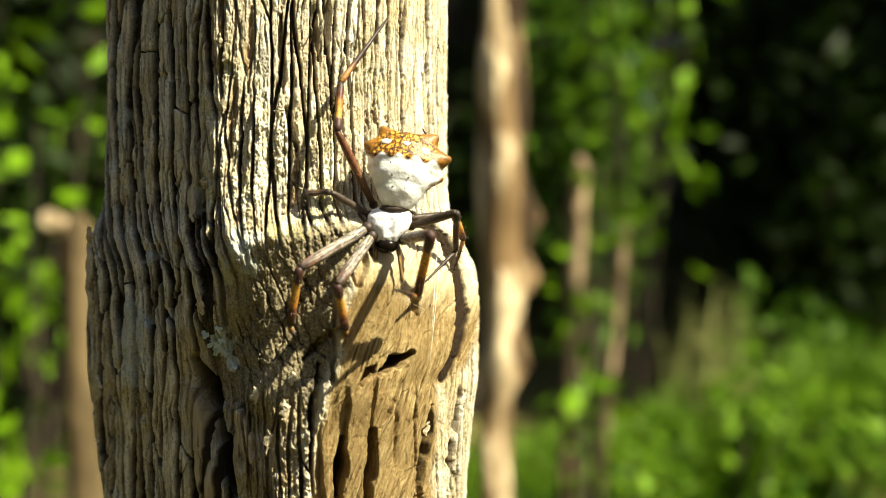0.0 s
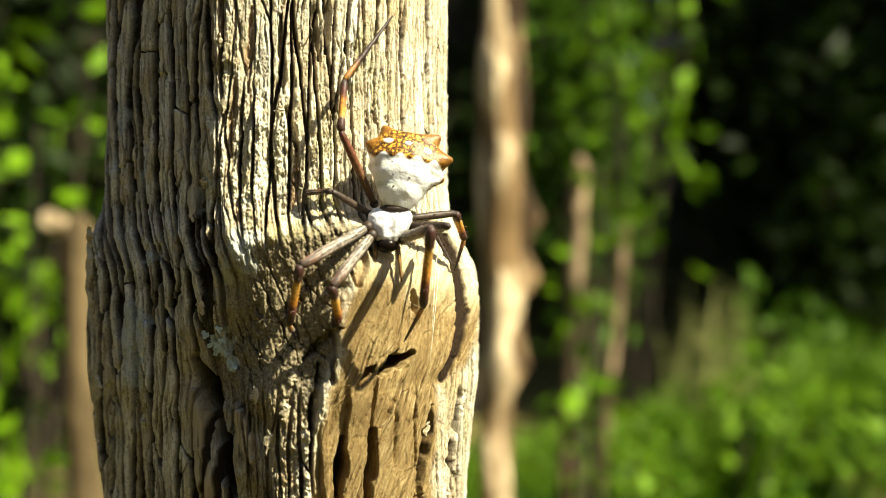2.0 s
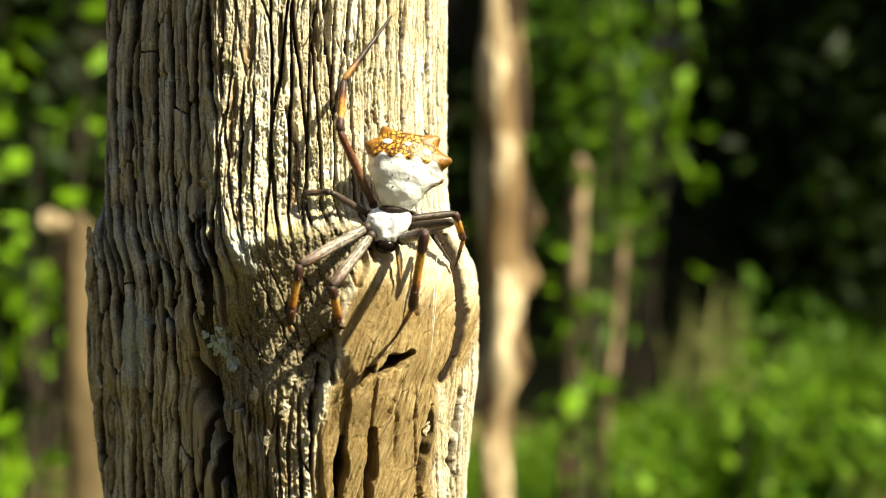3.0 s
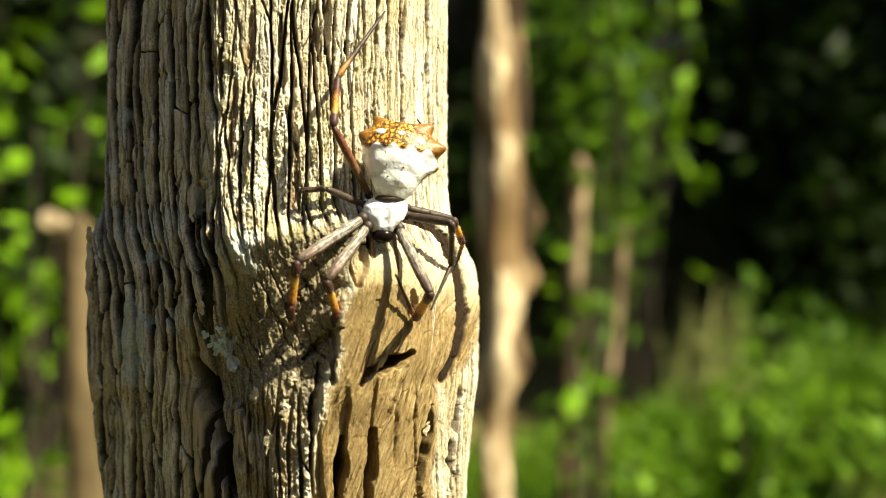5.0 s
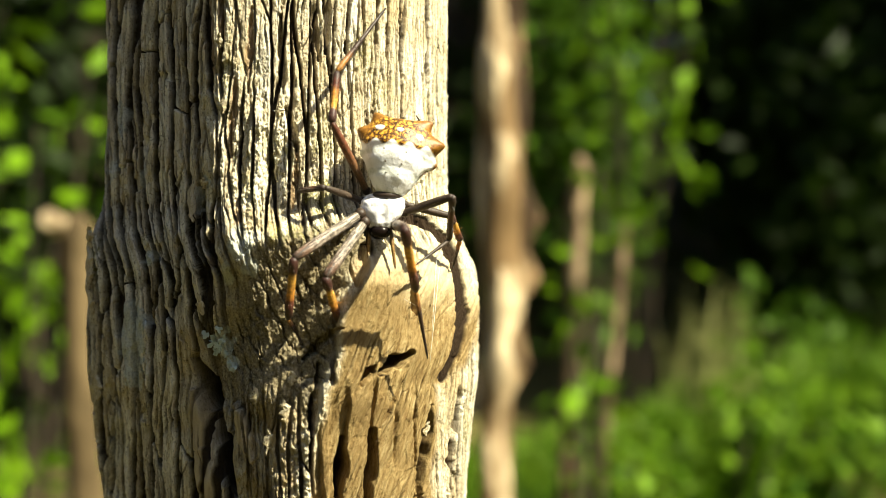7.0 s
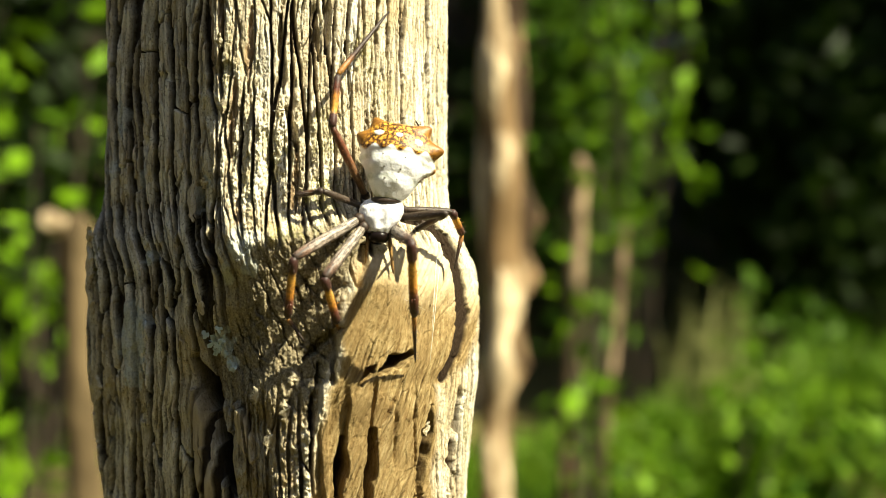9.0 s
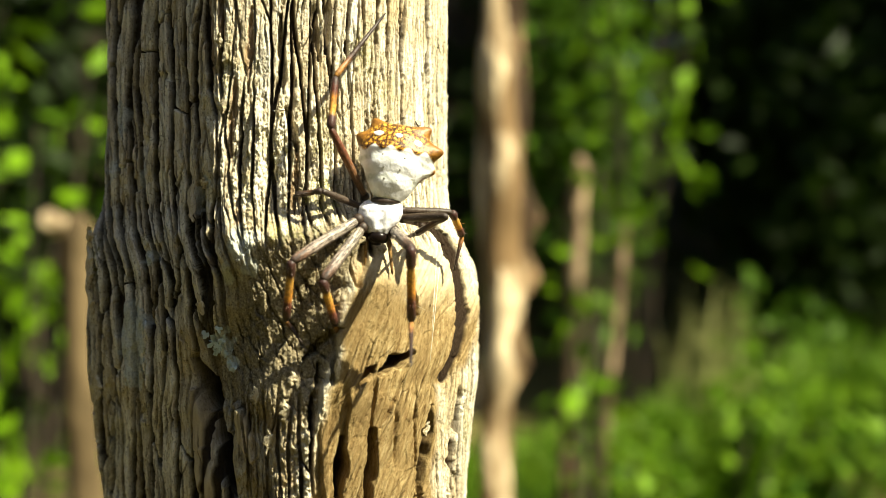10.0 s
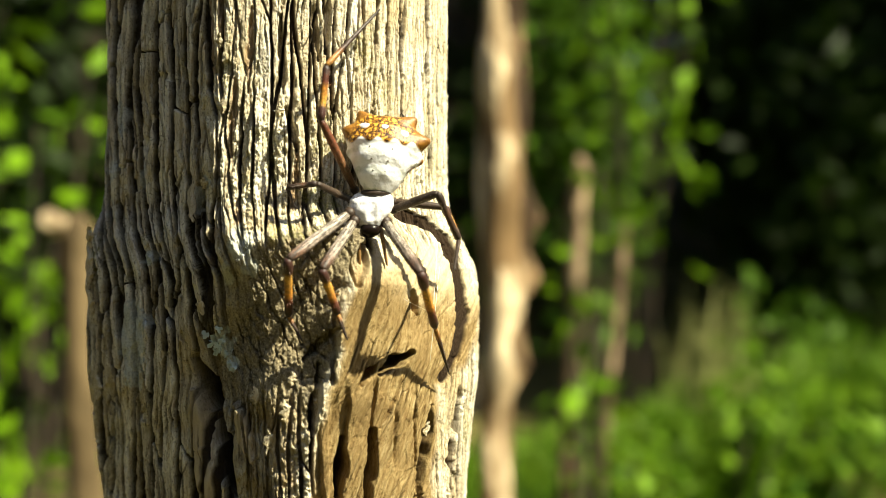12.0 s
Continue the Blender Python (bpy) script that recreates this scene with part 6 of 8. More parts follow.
    walk(leg_second_east["tibia"], [
        (0, pose(0.00885, -0.00250, -0.00039, -134.1, 1.1, 0.0)), (0.1, pose(0.00904, -0.00242, -0.00340, -138.7, 6.1, 4.8)),
        (0.2, pose(0.00830, -0.00172, -0.00623, -142.9, 11.5, 9.3)),
        (0.3, pose(0.00872, -0.00282, -0.00079, -133.6, -6.6, -6.7)),
        (0.4, pose(0.00876, -0.00260, -0.00033, -131.2, -7.0, -7.2)),
        (0.5, pose(0.00879, -0.00236, 0.00012, -128.8, -7.4, -7.7)),
        (0.6, pose(0.00908, -0.00215, -0.00038, -132.1, -4.7, -4.5)),
        (0.7, pose(0.00934, -0.00192, -0.00089, -135.3, -1.9, -1.5)),
        (0.8, pose(0.00896, -0.00176, -0.00502, -139.3, 2.6, 2.6)),
        (0.9, pose(0.00942, -0.00155, -0.00401, -130.6, 9.9, 10.0)),
        (1, pose(0.00974, -0.00127, -0.00297, -120.8, 16.0, 18.5)),
        (1.1, pose(0.00852, -0.00290, -0.00407, -109.4, 16.1, 18.9)),
        (1.2, pose(0.00679, -0.00413, -0.00500, -98.0, 16.2, 19.4)),
        (1.3, pose(0.00669, -0.00453, -0.00410, -97.9, 15.4, 13.3)),
        (1.4, pose(0.00652, -0.00484, -0.00317, -97.7, 14.6, 7.3)),
        (1.5, pose(0.00629, -0.00504, -0.00222, -97.5, 13.8, 1.4)),
        (1.6, pose(0.00621, -0.00508, -0.00225, -97.1, 13.8, 0.9)),
        (1.7, pose(0.00612, -0.00512, -0.00228, -96.7, 13.7, 0.4)),
        (1.8, pose(0.00604, -0.00517, -0.00231, -96.3, 13.7, -0.1)),
        (1.9, pose(0.00687, -0.00469, -0.00227, -96.5, 14.4, 6.5)), (2, pose(0.00764, -0.00412, -0.00222, -96.6, 15.1, 13.1)),
        (2.1, pose(0.00771, -0.00406, -0.00215, -97.1, 15.2, 13.6)),
        (2.2, pose(0.00786, -0.00392, -0.00197, -98.4, 15.3, 14.6)),
        (2.3, pose(0.00804, -0.00375, -0.00175, -99.9, 15.5, 15.9)),
        (2.4, pose(0.00818, -0.00359, -0.00157, -101.1, 15.7, 16.9)),
        (2.5, pose(0.00823, -0.00352, -0.00150, -101.6, 15.8, 17.4)),
        (2.6, pose(0.00825, -0.00350, -0.00149, -101.7, 15.9, 18.2)),
        (2.7, pose(0.00827, -0.00348, -0.00148, -101.7, 16.1, 19.0)),
        (2.8, pose(0.00828, -0.00347, -0.00147, -101.8, 16.3, 19.8)),
        (2.9, pose(0.00830, -0.00345, -0.00150, -101.5, 16.3, 19.9)),
        (3, pose(0.00832, -0.00344, -0.00153, -101.2, 16.3, 20.0)),
        (3.1, pose(0.00840, -0.00304, -0.00029, -115.2, 10.1, 0.8)),
        (3.2, pose(0.00833, -0.00251, 0.00090, -126.4, -0.1, -16.2)),
        (3.6, pose(0.00857, -0.00261, 0.00020, -128.5, 1.4, -14.3)),
        (4, pose(0.00891, -0.00270, -0.00140, -133.0, 4.7, -10.4)),
        (4.4, pose(0.00898, -0.00259, -0.00303, -137.3, 8.4, -6.7)),
        (4.8, pose(0.00892, -0.00248, -0.00377, -139.2, 10.1, -5.1)),
        (4.9, pose(0.00887, -0.00261, -0.00359, -139.8, 9.0, -6.1)),
        (5, pose(0.00881, -0.00274, -0.00340, -140.3, 7.9, -7.1)),
        (5.1, pose(0.00887, -0.00268, -0.00333, -143.8, 7.6, -7.3)),
        (5.2, pose(0.00893, -0.00262, -0.00326, -147.2, 7.3, -7.5)),
        (5.3, pose(0.00924, -0.00225, -0.00162, -142.5, 5.4, -8.9)),
        (5.4, pose(0.00894, -0.00253, -0.00084, -139.1, 11.7, -3.7)),
        (5.5, pose(0.00857, -0.00275, -0.00008, -135.2, 17.6, 2.0)),
        (5.6, pose(0.00795, -0.00299, 0.00086, -131.7, 9.8, -6.5)),
        (5.7, pose(0.00721, -0.00313, 0.00174, -127.2, 2.6, -15.3)),
        (5.8, pose(0.00871, -0.00243, 0.00020, -145.7, 5.1, -12.9)),
        (5.9, pose(0.00936, -0.00190, -0.00343, -147.9, 8.9, -10.4)),
        (6, pose(0.00852, -0.00052, -0.00679, -150.0, 12.9, -7.9)),
        (6.1, pose(0.00823, -0.00066, -0.00708, -146.7, 12.3, -8.3)),
        (6.2, pose(0.00791, -0.00079, -0.00735, -143.4, 11.8, -8.7)),
        (6.3, pose(0.00921, -0.00233, -0.00223, -135.6, 7.5, -12.4)),
        (6.4, pose(0.00943, -0.00197, -0.00218, -135.9, 8.7, -11.2)),
        (6.5, pose(0.00963, -0.00160, -0.00214, -136.2, 9.9, -10.0)),
        (6.6, pose(0.00953, -0.00165, -0.00321, -136.4, 8.6, -11.3)),
        (6.7, pose(0.00930, -0.00164, -0.00427, -136.5, 7.3, -12.6)),
        (6.8, pose(0.00951, -0.00176, -0.00287, -138.4, 8.5, -11.4)),
        (6.9, pose(0.00950, -0.00177, -0.00144, -140.3, 9.8, -10.3)),
        (7, pose(0.00927, -0.00165, -0.00004, -142.2, 11.2, -9.2)),
        (7.1, pose(0.00915, -0.00232, -0.00126, -129.9, 24.9, 4.6)),
        (7.2, pose(0.00883, -0.00286, -0.00251, -112.6, 34.8, 23.3)),
        (7.6, pose(0.00880, -0.00291, -0.00236, -113.2, 34.8, 23.4)),
        (8, pose(0.00872, -0.00301, -0.00201, -114.6, 34.9, 23.5)),
        (8.4, pose(0.00863, -0.00310, -0.00166, -116.1, 34.9, 23.6)),
        (8.8, pose(0.00858, -0.00313, -0.00151, -116.7, 34.9, 23.7)),
        (8.9, pose(0.00859, -0.00313, -0.00158, -114.0, 34.9, 23.7)),
        (9, pose(0.00860, -0.00313, -0.00166, -111.2, 35.0, 23.8)),
        (9.1, pose(0.00862, -0.00312, -0.00174, -111.5, 34.8, 23.3)),
        (9.2, pose(0.00864, -0.00310, -0.00191, -112.3, 34.4, 22.2)),
        (9.3, pose(0.00867, -0.00308, -0.00213, -113.1, 34.0, 20.8)),
        (9.4, pose(0.00869, -0.00305, -0.00230, -113.8, 33.6, 19.7)),
        (9.5, pose(0.00869, -0.00304, -0.00238, -114.1, 33.4, 19.3)),
        (9.6, pose(0.00869, -0.00304, -0.00233, -114.0, 33.6, 19.7)),
        (9.7, pose(0.00870, -0.00304, -0.00222, -113.7, 33.9, 20.6)),
        (9.8, pose(0.00871, -0.00303, -0.00208, -113.4, 34.3, 21.7)),
        (9.9, pose(0.00871, -0.00302, -0.00197, -113.1, 34.6, 22.6)),
        (10, pose(0.00871, -0.00302, -0.00192, -113.0, 34.7, 23.0)),
        (10.1, pose(0.00928, -0.00204, -0.00093, -118.7, 31.1, 13.9)),
        (10.2, pose(0.00960, -0.00092, 0.00001, -123.5, 26.7, 5.6)),
        (10.3, pose(0.00605, -0.00369, 0.00216, -117.2, 12.0, -20.4)),
        (10.4, pose(0.00658, -0.00333, 0.00215, -124.7, 11.1, -22.0)),
        (10.5, pose(0.00709, -0.00294, 0.00210, -132.2, 10.0, -23.3)),
        (10.6, pose(0.00662, -0.00297, 0.00253, -132.7, 9.5, -23.9)),
        (10.7, pose(0.00611, -0.00297, 0.00293, -133.3, 9.1, -24.4)),
        (10.8, pose(0.00766, -0.00324, 0.00094, -137.7, 12.1, -21.3)),
        (10.9, pose(0.00869, -0.00299, -0.00136, -142.0, 15.4, -18.4)),
        (11, pose(0.00909, -0.00223, -0.00374, -146.3, 18.9, -15.8)),
        (11.1, pose(0.00964, -0.00022, -0.00499, -149.3, 12.8, -19.8)),
        (11.2, pose(0.00953, 0.00201, -0.00598, -151.9, 6.4, -23.4)),
        (11.3, pose(0.00666, -0.00307, 0.00238, -133.0, 2.5, -26.5)),
        (11.4, pose(0.00916, -0.00215, -0.00067, -141.1, 6.4, -22.8)),
        (11.5, pose(0.00994, -0.00016, -0.00411, -149.1, 10.7, -19.8)),
        (11.6, pose(0.01001, -0.00033, -0.00359, -143.5, 8.7, -21.1)),
        (11.7, pose(0.01004, -0.00049, -0.00307, -137.8, 6.9, -22.7)),
        (11.8, pose(0.01003, -0.00064, -0.00254, -132.1, 5.2, -24.4)),
        (11.9, pose(0.00958, -0.00161, -0.00144, -140.5, 0.6, -28.8)),
        (12, pose(0.00888, -0.00245, -0.00037, -148.5, -4.6, -32.5))])
    walk(leg_second_east["metatarsus"], [
        (0, pose(0.00875, 0.00307, -0.00579, 143.2, 44.8, 0.0)), (0.1, pose(0.00799, 0.00263, -0.00919, 143.6, 51.0, -6.8)),
        (0.2, pose(0.00632, 0.00270, -0.01229, 142.6, 57.1, -14.7)),
        (0.3, pose(0.00998, 0.00268, -0.00611, 154.4, 27.9, 9.0)), (0.4, pose(0.01011, 0.00311, -0.00540, 156.8, 25.5, 10.2)),
        (0.5, pose(0.01022, 0.00355, -0.00470, 159.1, 23.1, 11.3)),
        (0.6, pose(0.00996, 0.00355, -0.00557, 159.7, 25.2, 10.4)), (0.7, pose(0.00966, 0.00353, -0.00641, 160.3, 27.4, 9.5)),
        (0.8, pose(0.00846, 0.00328, -0.01090, 146.5, 34.4, 5.4)),
        (0.9, pose(0.00754, 0.00410, -0.00899, 136.0, 52.5, -14.3)),
        (1, pose(0.00659, 0.00470, -0.00680, 106.0, 65.0, -52.6)),
        (1.1, pose(0.00547, 0.00379, -0.00655, 100.5, 65.0, -53.3)),
        (1.2, pose(0.00396, 0.00302, -0.00604, 94.9, 65.1, -54.0)),
        (1.3, pose(0.00464, 0.00288, -0.00513, 123.0, 56.7, -7.0)),
        (1.4, pose(0.00528, 0.00276, -0.00418, 131.7, 42.0, 22.1)),
        (1.5, pose(0.00587, 0.00265, -0.00320, 130.3, 26.2, 43.6)),
        (1.6, pose(0.00586, 0.00262, -0.00318, 130.3, 26.2, 43.6)),
        (1.7, pose(0.00585, 0.00258, -0.00316, 130.2, 26.2, 43.6)),
        (1.8, pose(0.00585, 0.00255, -0.00314, 130.2, 26.2, 43.6)),
        (1.9, pose(0.00578, 0.00294, -0.00312, 130.1, 25.8, 44.2)), (2, pose(0.00566, 0.00334, -0.00308, 130.0, 25.3, 44.8)),
        (2.1, pose(0.00566, 0.00336, -0.00308, 129.9, 25.2, 44.9)),
        (2.2, pose(0.00563, 0.00343, -0.00306, 129.9, 25.1, 45.2)),
        (2.3, pose(0.00560, 0.00351, -0.00303, 129.8, 24.8, 45.5)),
        (2.4, pose(0.00557, 0.00358, -0.00301, 129.7, 24.6, 45.7)),
        (2.5, pose(0.00556, 0.00360, -0.00300, 129.7, 24.5, 45.8)),
        (2.6, pose(0.00547, 0.00358, -0.00300, 129.5, 24.0, 46.5)),
        (2.7, pose(0.00538, 0.00356, -0.00299, 129.3, 23.5, 47.2)),
        (2.8, pose(0.00529, 0.00353, -0.00299, 129.0, 23.0, 47.9)),
        (2.9, pose(0.00531, 0.00355, -0.00298, 129.0, 23.0, 47.9)), (3, pose(0.00532, 0.00358, -0.00297, 129.0, 23.0, 47.9)),
        (3.1, pose(0.00773, 0.00397, -0.00354, 145.7, 37.7, 32.4)),
        (3.2, pose(0.01008, 0.00350, -0.00370, 160.8, 55.4, 19.5)),
        (3.6, pose(0.00996, 0.00330, -0.00462, 161.1, 54.0, 20.3)), (4, pose(0.00951, 0.00296, -0.00667, 161.8, 50.9, 22.0)),
        (4.4, pose(0.00877, 0.00273, -0.00868, 162.3, 47.8, 23.6)),
        (4.8, pose(0.00835, 0.00266, -0.00955, 162.5, 46.3, 24.2)),
        (4.9, pose(0.00848, 0.00247, -0.00944, 166.2, 39.9, 26.7)), (5, pose(0.00861, 0.00227, -0.00932, 169.2, 33.4, 28.5)),
        (5.1, pose(0.00864, 0.00197, -0.00953, 167.9, 32.0, 28.8)),
        (5.2, pose(0.00866, 0.00166, -0.00973, 166.6, 30.6, 29.2)),
        (5.3, pose(0.00939, 0.00251, -0.00774, 149.3, 44.8, 21.9)),
        (5.4, pose(0.00808, 0.00261, -0.00659, 147.4, 55.0, 12.3)),
        (5.5, pose(0.00672, 0.00266, -0.00533, 141.0, 64.7, -1.6)),
        (5.6, pose(0.00772, 0.00286, -0.00423, 147.6, 53.7, 13.7)),
        (5.7, pose(0.00863, 0.00289, -0.00295, 148.9, 42.3, 24.2)),
        (5.8, pose(0.00912, 0.00195, -0.00619, 170.6, 32.6, 28.7)),
        (5.9, pose(0.00909, 0.00234, -0.00993, 161.7, 37.8, 27.1)), (6, pose(0.00757, 0.00354, -0.01334, 151.9, 42.7, 24.4)),
        (6.1, pose(0.00747, 0.00376, -0.01341, 161.3, 42.1, 24.7)),
        (6.2, pose(0.00736, 0.00398, -0.01345, 170.6, 41.4, 25.0)),
        (6.3, pose(0.00967, 0.00312, -0.00773, 160.9, 32.4, 27.8)),
        (6.4, pose(0.00966, 0.00349, -0.00770, 151.2, 41.2, 22.9)),
        (6.5, pose(0.00962, 0.00386, -0.00766, 138.8, 49.1, 15.1)),
        (6.6, pose(0.00976, 0.00376, -0.00877, 148.7, 50.7, 13.3)),
        (6.7, pose(0.00977, 0.00373, -0.00985, 158.9, 52.5, 11.9)),
        (6.8, pose(0.00969, 0.00346, -0.00861, 155.6, 53.8, 11.0)), (6.9, pose(0.00939, 0.00329, -0.00733, 152.1, 55.0, 9.9)),
        (7, pose(0.00886, 0.00323, -0.00606, 148.5, 56.2, 8.7)), (7.1, pose(0.00659, 0.00344, -0.00578, 122.1, 57.7, 6.1)),
        (7.2, pose(0.00444, 0.00305, -0.00496, 94.8, 58.3, 2.4)), (7.6, pose(0.00437, 0.00295, -0.00487, 95.7, 58.4, 2.4)),
        (8, pose(0.00421, 0.00272, -0.00467, 97.7, 58.4, 2.3)), (8.4, pose(0.00405, 0.00251, -0.00446, 99.6, 58.4, 2.3)),
        (8.8, pose(0.00397, 0.00241, -0.00437, 100.5, 58.4, 2.2)), (8.9, pose(0.00409, 0.00263, -0.00417, 103.9, 58.1, 4.8)),
        (9, pose(0.00422, 0.00285, -0.00396, 107.3, 57.7, 7.3)), (9.1, pose(0.00427, 0.00287, -0.00407, 106.8, 57.8, 6.7)),
        (9.2, pose(0.00439, 0.00292, -0.00434, 105.6, 58.0, 5.2)), (9.3, pose(0.00454, 0.00299, -0.00465, 104.2, 58.3, 3.4)),
        (9.4, pose(0.00466, 0.00304, -0.00491, 103.0, 58.5, 1.9)), (9.5, pose(0.00471, 0.00307, -0.00502, 102.4, 58.5, 1.3)),
        (9.6, pose(0.00467, 0.00305, -0.00496, 101.9, 58.6, 0.9)), (9.7, pose(0.00457, 0.00300, -0.00481, 100.6, 58.7, 0.0)),
        (9.8, pose(0.00446, 0.00295, -0.00463, 99.1, 58.8, -1.1)), (9.9, pose(0.00437, 0.00290, -0.00448, 97.8, 58.8, -2.0)),
        (10, pose(0.00433, 0.00288, -0.00441, 97.2, 58.9, -2.4)), (10.1, pose(0.00577, 0.00410, -0.00413, 97.3, 59.9, -17.9)),
        (10.2, pose(0.00705, 0.00533, -0.00381, 96.9, 60.9, -33.9)),
        (10.3, pose(0.00777, 0.00303, -0.00131, 132.0, 55.5, -11.9)),
        (10.4, pose(0.00818, 0.00290, -0.00219, 141.9, 48.6, -1.3)),
        (10.5, pose(0.00854, 0.00269, -0.00303, 148.9, 40.7, 6.3)),
        (10.6, pose(0.00812, 0.00259, -0.00266, 151.7, 37.1, 9.0)),
        (10.7, pose(0.00768, 0.00252, -0.00232, 154.2, 33.4, 11.3)),
        (10.8, pose(0.00843, 0.00206, -0.00467, 148.3, 38.4, 7.9)),
        (10.9, pose(0.00865, 0.00206, -0.00726, 141.5, 43.0, 3.6)), (11, pose(0.00825, 0.00248, -0.00985, 133.7, 47.2, -1.9)),
        (11.1, pose(0.00959, 0.00401, -0.01150, 134.0, 39.7, 8.9)),
        (11.2, pose(0.01028, 0.00566, -0.01278, 132.7, 32.2, 18.6)),
        (11.3, pose(0.00898, 0.00211, -0.00291, 148.1, 32.2, 18.6)),
        (11.4, pose(0.01043, 0.00260, -0.00668, 141.9, 31.9, 18.9)),
        (11.5, pose(0.01012, 0.00401, -0.01066, 135.6, 31.6, 19.2)),
        (11.6, pose(0.01079, 0.00432, -0.00976, 141.5, 26.5, 24.4)),
        (11.7, pose(0.01141, 0.00458, -0.00878, 146.6, 21.0, 28.7)),
        (11.8, pose(0.01198, 0.00480, -0.00772, 151.0, 15.3, 32.4)),
        (11.9, pose(0.01191, 0.00274, -0.00743, 141.4, 24.8, 25.6)),
        (12, pose(0.01151, 0.00068, -0.00696, 129.7, 33.0, 16.4))])
    walk(leg_third_east["femur"], [
        (0, pose(0.00247, 0.00250, -0.00105, 31.7, -84.6, 180.0)),
        (0.5, pose(0.00247, 0.00250, -0.00105, 30.4, -84.4, -178.8)),
        (1, pose(0.00247, 0.00250, -0.00105, 27.5, -83.9, -176.3)),
        (1.5, pose(0.00247, 0.00250, -0.00105, 24.4, -83.3, -173.5)),
        (2, pose(0.00247, 0.00250, -0.00105, 21.8, -82.6, -171.2)),
        (2.5, pose(0.00247, 0.00250, -0.00105, 20.0, -82.1, -169.8)),
        (3, pose(0.00247, 0.00250, -0.00105, 19.4, -81.9, -169.2)),
        (3.5, pose(0.00247, 0.00250, -0.00105, 30.1, -84.8, 179.1)),
        (4, pose(0.00247, 0.00250, -0.00105, 134.6, -86.4, 72.5)),
        (4.5, pose(0.00247, 0.00250, -0.00105, 163.8, -80.1, 41.3)),
        (5, pose(0.00247, 0.00250, -0.00105, 166.9, -77.0, 37.2)),
        (5.5, pose(0.00247, 0.00250, -0.00105, 169.1, -75.3, 35.7)),
        (6, pose(0.00247, 0.00250, -0.00105, 170.8, -73.6, 34.6)),
        (6.5, pose(0.00247, 0.00250, -0.00105, 169.6, -74.7, 35.2)),
        (7, pose(0.00247, 0.00250, -0.00105, 166.0, -77.4, 37.6)),
        (7.5, pose(0.00247, 0.00250, -0.00105, 158.8, -80.8, 43.3)),
        (8, pose(0.00247, 0.00250, -0.00105, 144.5, -83.9, 56.1)),
        (8.5, pose(0.00247, 0.00250, -0.00105, 120.4, -85.8, 79.0)),
        (9, pose(0.00247, 0.00250, -0.00105, 105.2, -86.3, 93.7)),
        (9.5, pose(0.00247, 0.00250, -0.00105, 102.9, -86.3, 94.8)),
        (10, pose(0.00247, 0.00250, -0.00105, 100.5, -86.3, 95.9)),
        (10.5, pose(0.00247, 0.00250, -0.00105, 156.6, -79.6, 34.2)),
        (11, pose(0.00247, 0.00250, -0.00105, 163.4, -70.8, 21.8)),
        (11.5, pose(0.00247, 0.00250, -0.00105, 160.2, -70.3, 21.3)),
        (12, pose(0.00247, 0.00250, -0.00105, 142.5, -78.6, 38.0))])
    walk(leg_third_east["tibia"], [
        (0, pose(0.00871, 0.00637, -0.00045, -135.7, -19.5, -0.0)),
        (0.5, pose(0.00871, 0.00635, -0.00043, -135.9, -19.5, -0.0)),
        (1, pose(0.00872, 0.00632, -0.00035, -136.3, -19.5, -0.1)),
        (1.5, pose(0.00874, 0.00628, -0.00026, -136.9, -19.6, -0.1)),
        (2, pose(0.00876, 0.00623, -0.00017, -137.4, -19.6, -0.2)),
        (2.5, pose(0.00877, 0.00620, -0.00010, -137.8, -19.6, -0.2)),
        (3, pose(0.00877, 0.00618, -0.00007, -138.0, -19.7, -0.2)),
        (3.5, pose(0.00887, 0.00609, -0.00047, -137.5, -19.8, -0.3)),
        (4, pose(0.00902, 0.00585, -0.00137, -136.5, -20.0, -0.6)),
        (4.5, pose(0.00906, 0.00555, -0.00226, -135.4, -20.3, -0.9)),
        (5, pose(0.00904, 0.00540, -0.00266, -135.0, -20.4, -1.0)),
        (5.5, pose(0.00897, 0.00544, -0.00288, -134.2, -20.4, -1.0)),
        (6, pose(0.00888, 0.00549, -0.00310, -133.5, -20.4, -0.9)),
        (6.5, pose(0.00894, 0.00545, -0.00296, -133.2, -20.6, -1.1)),
        (7, pose(0.00908, 0.00535, -0.00261, -132.4, -21.0, -1.6)),
        (7.5, pose(0.00923, 0.00521, -0.00215, -131.5, -21.5, -2.2)),
        (8, pose(0.00935, 0.00506, -0.00168, -130.5, -22.0, -2.8)),
        (8.5, pose(0.00941, 0.00493, -0.00132, -129.7, -22.3, -3.3)),
        (9, pose(0.00944, 0.00488, -0.00117, -129.4, -22.5, -3.5)),
        (9.5, pose(0.00949, 0.00473, -0.00115, -130.6, -22.3, -3.3)),
        (10, pose(0.00953, 0.00458, -0.00113, -131.7, -22.2, -3.1)),
        (10.5, pose(0.00961, 0.00382, -0.00227, -134.2, -20.4, -1.1)),
        (11, pose(0.00944, 0.00302, -0.00336, -136.6, -18.6, 0.8)),
        (11.5, pose(0.00945, 0.00254, -0.00338, -160.6, -18.7, 0.7)),
        (12, pose(0.00974, 0.00249, -0.00220, -158.7, -21.0, -0.2))])
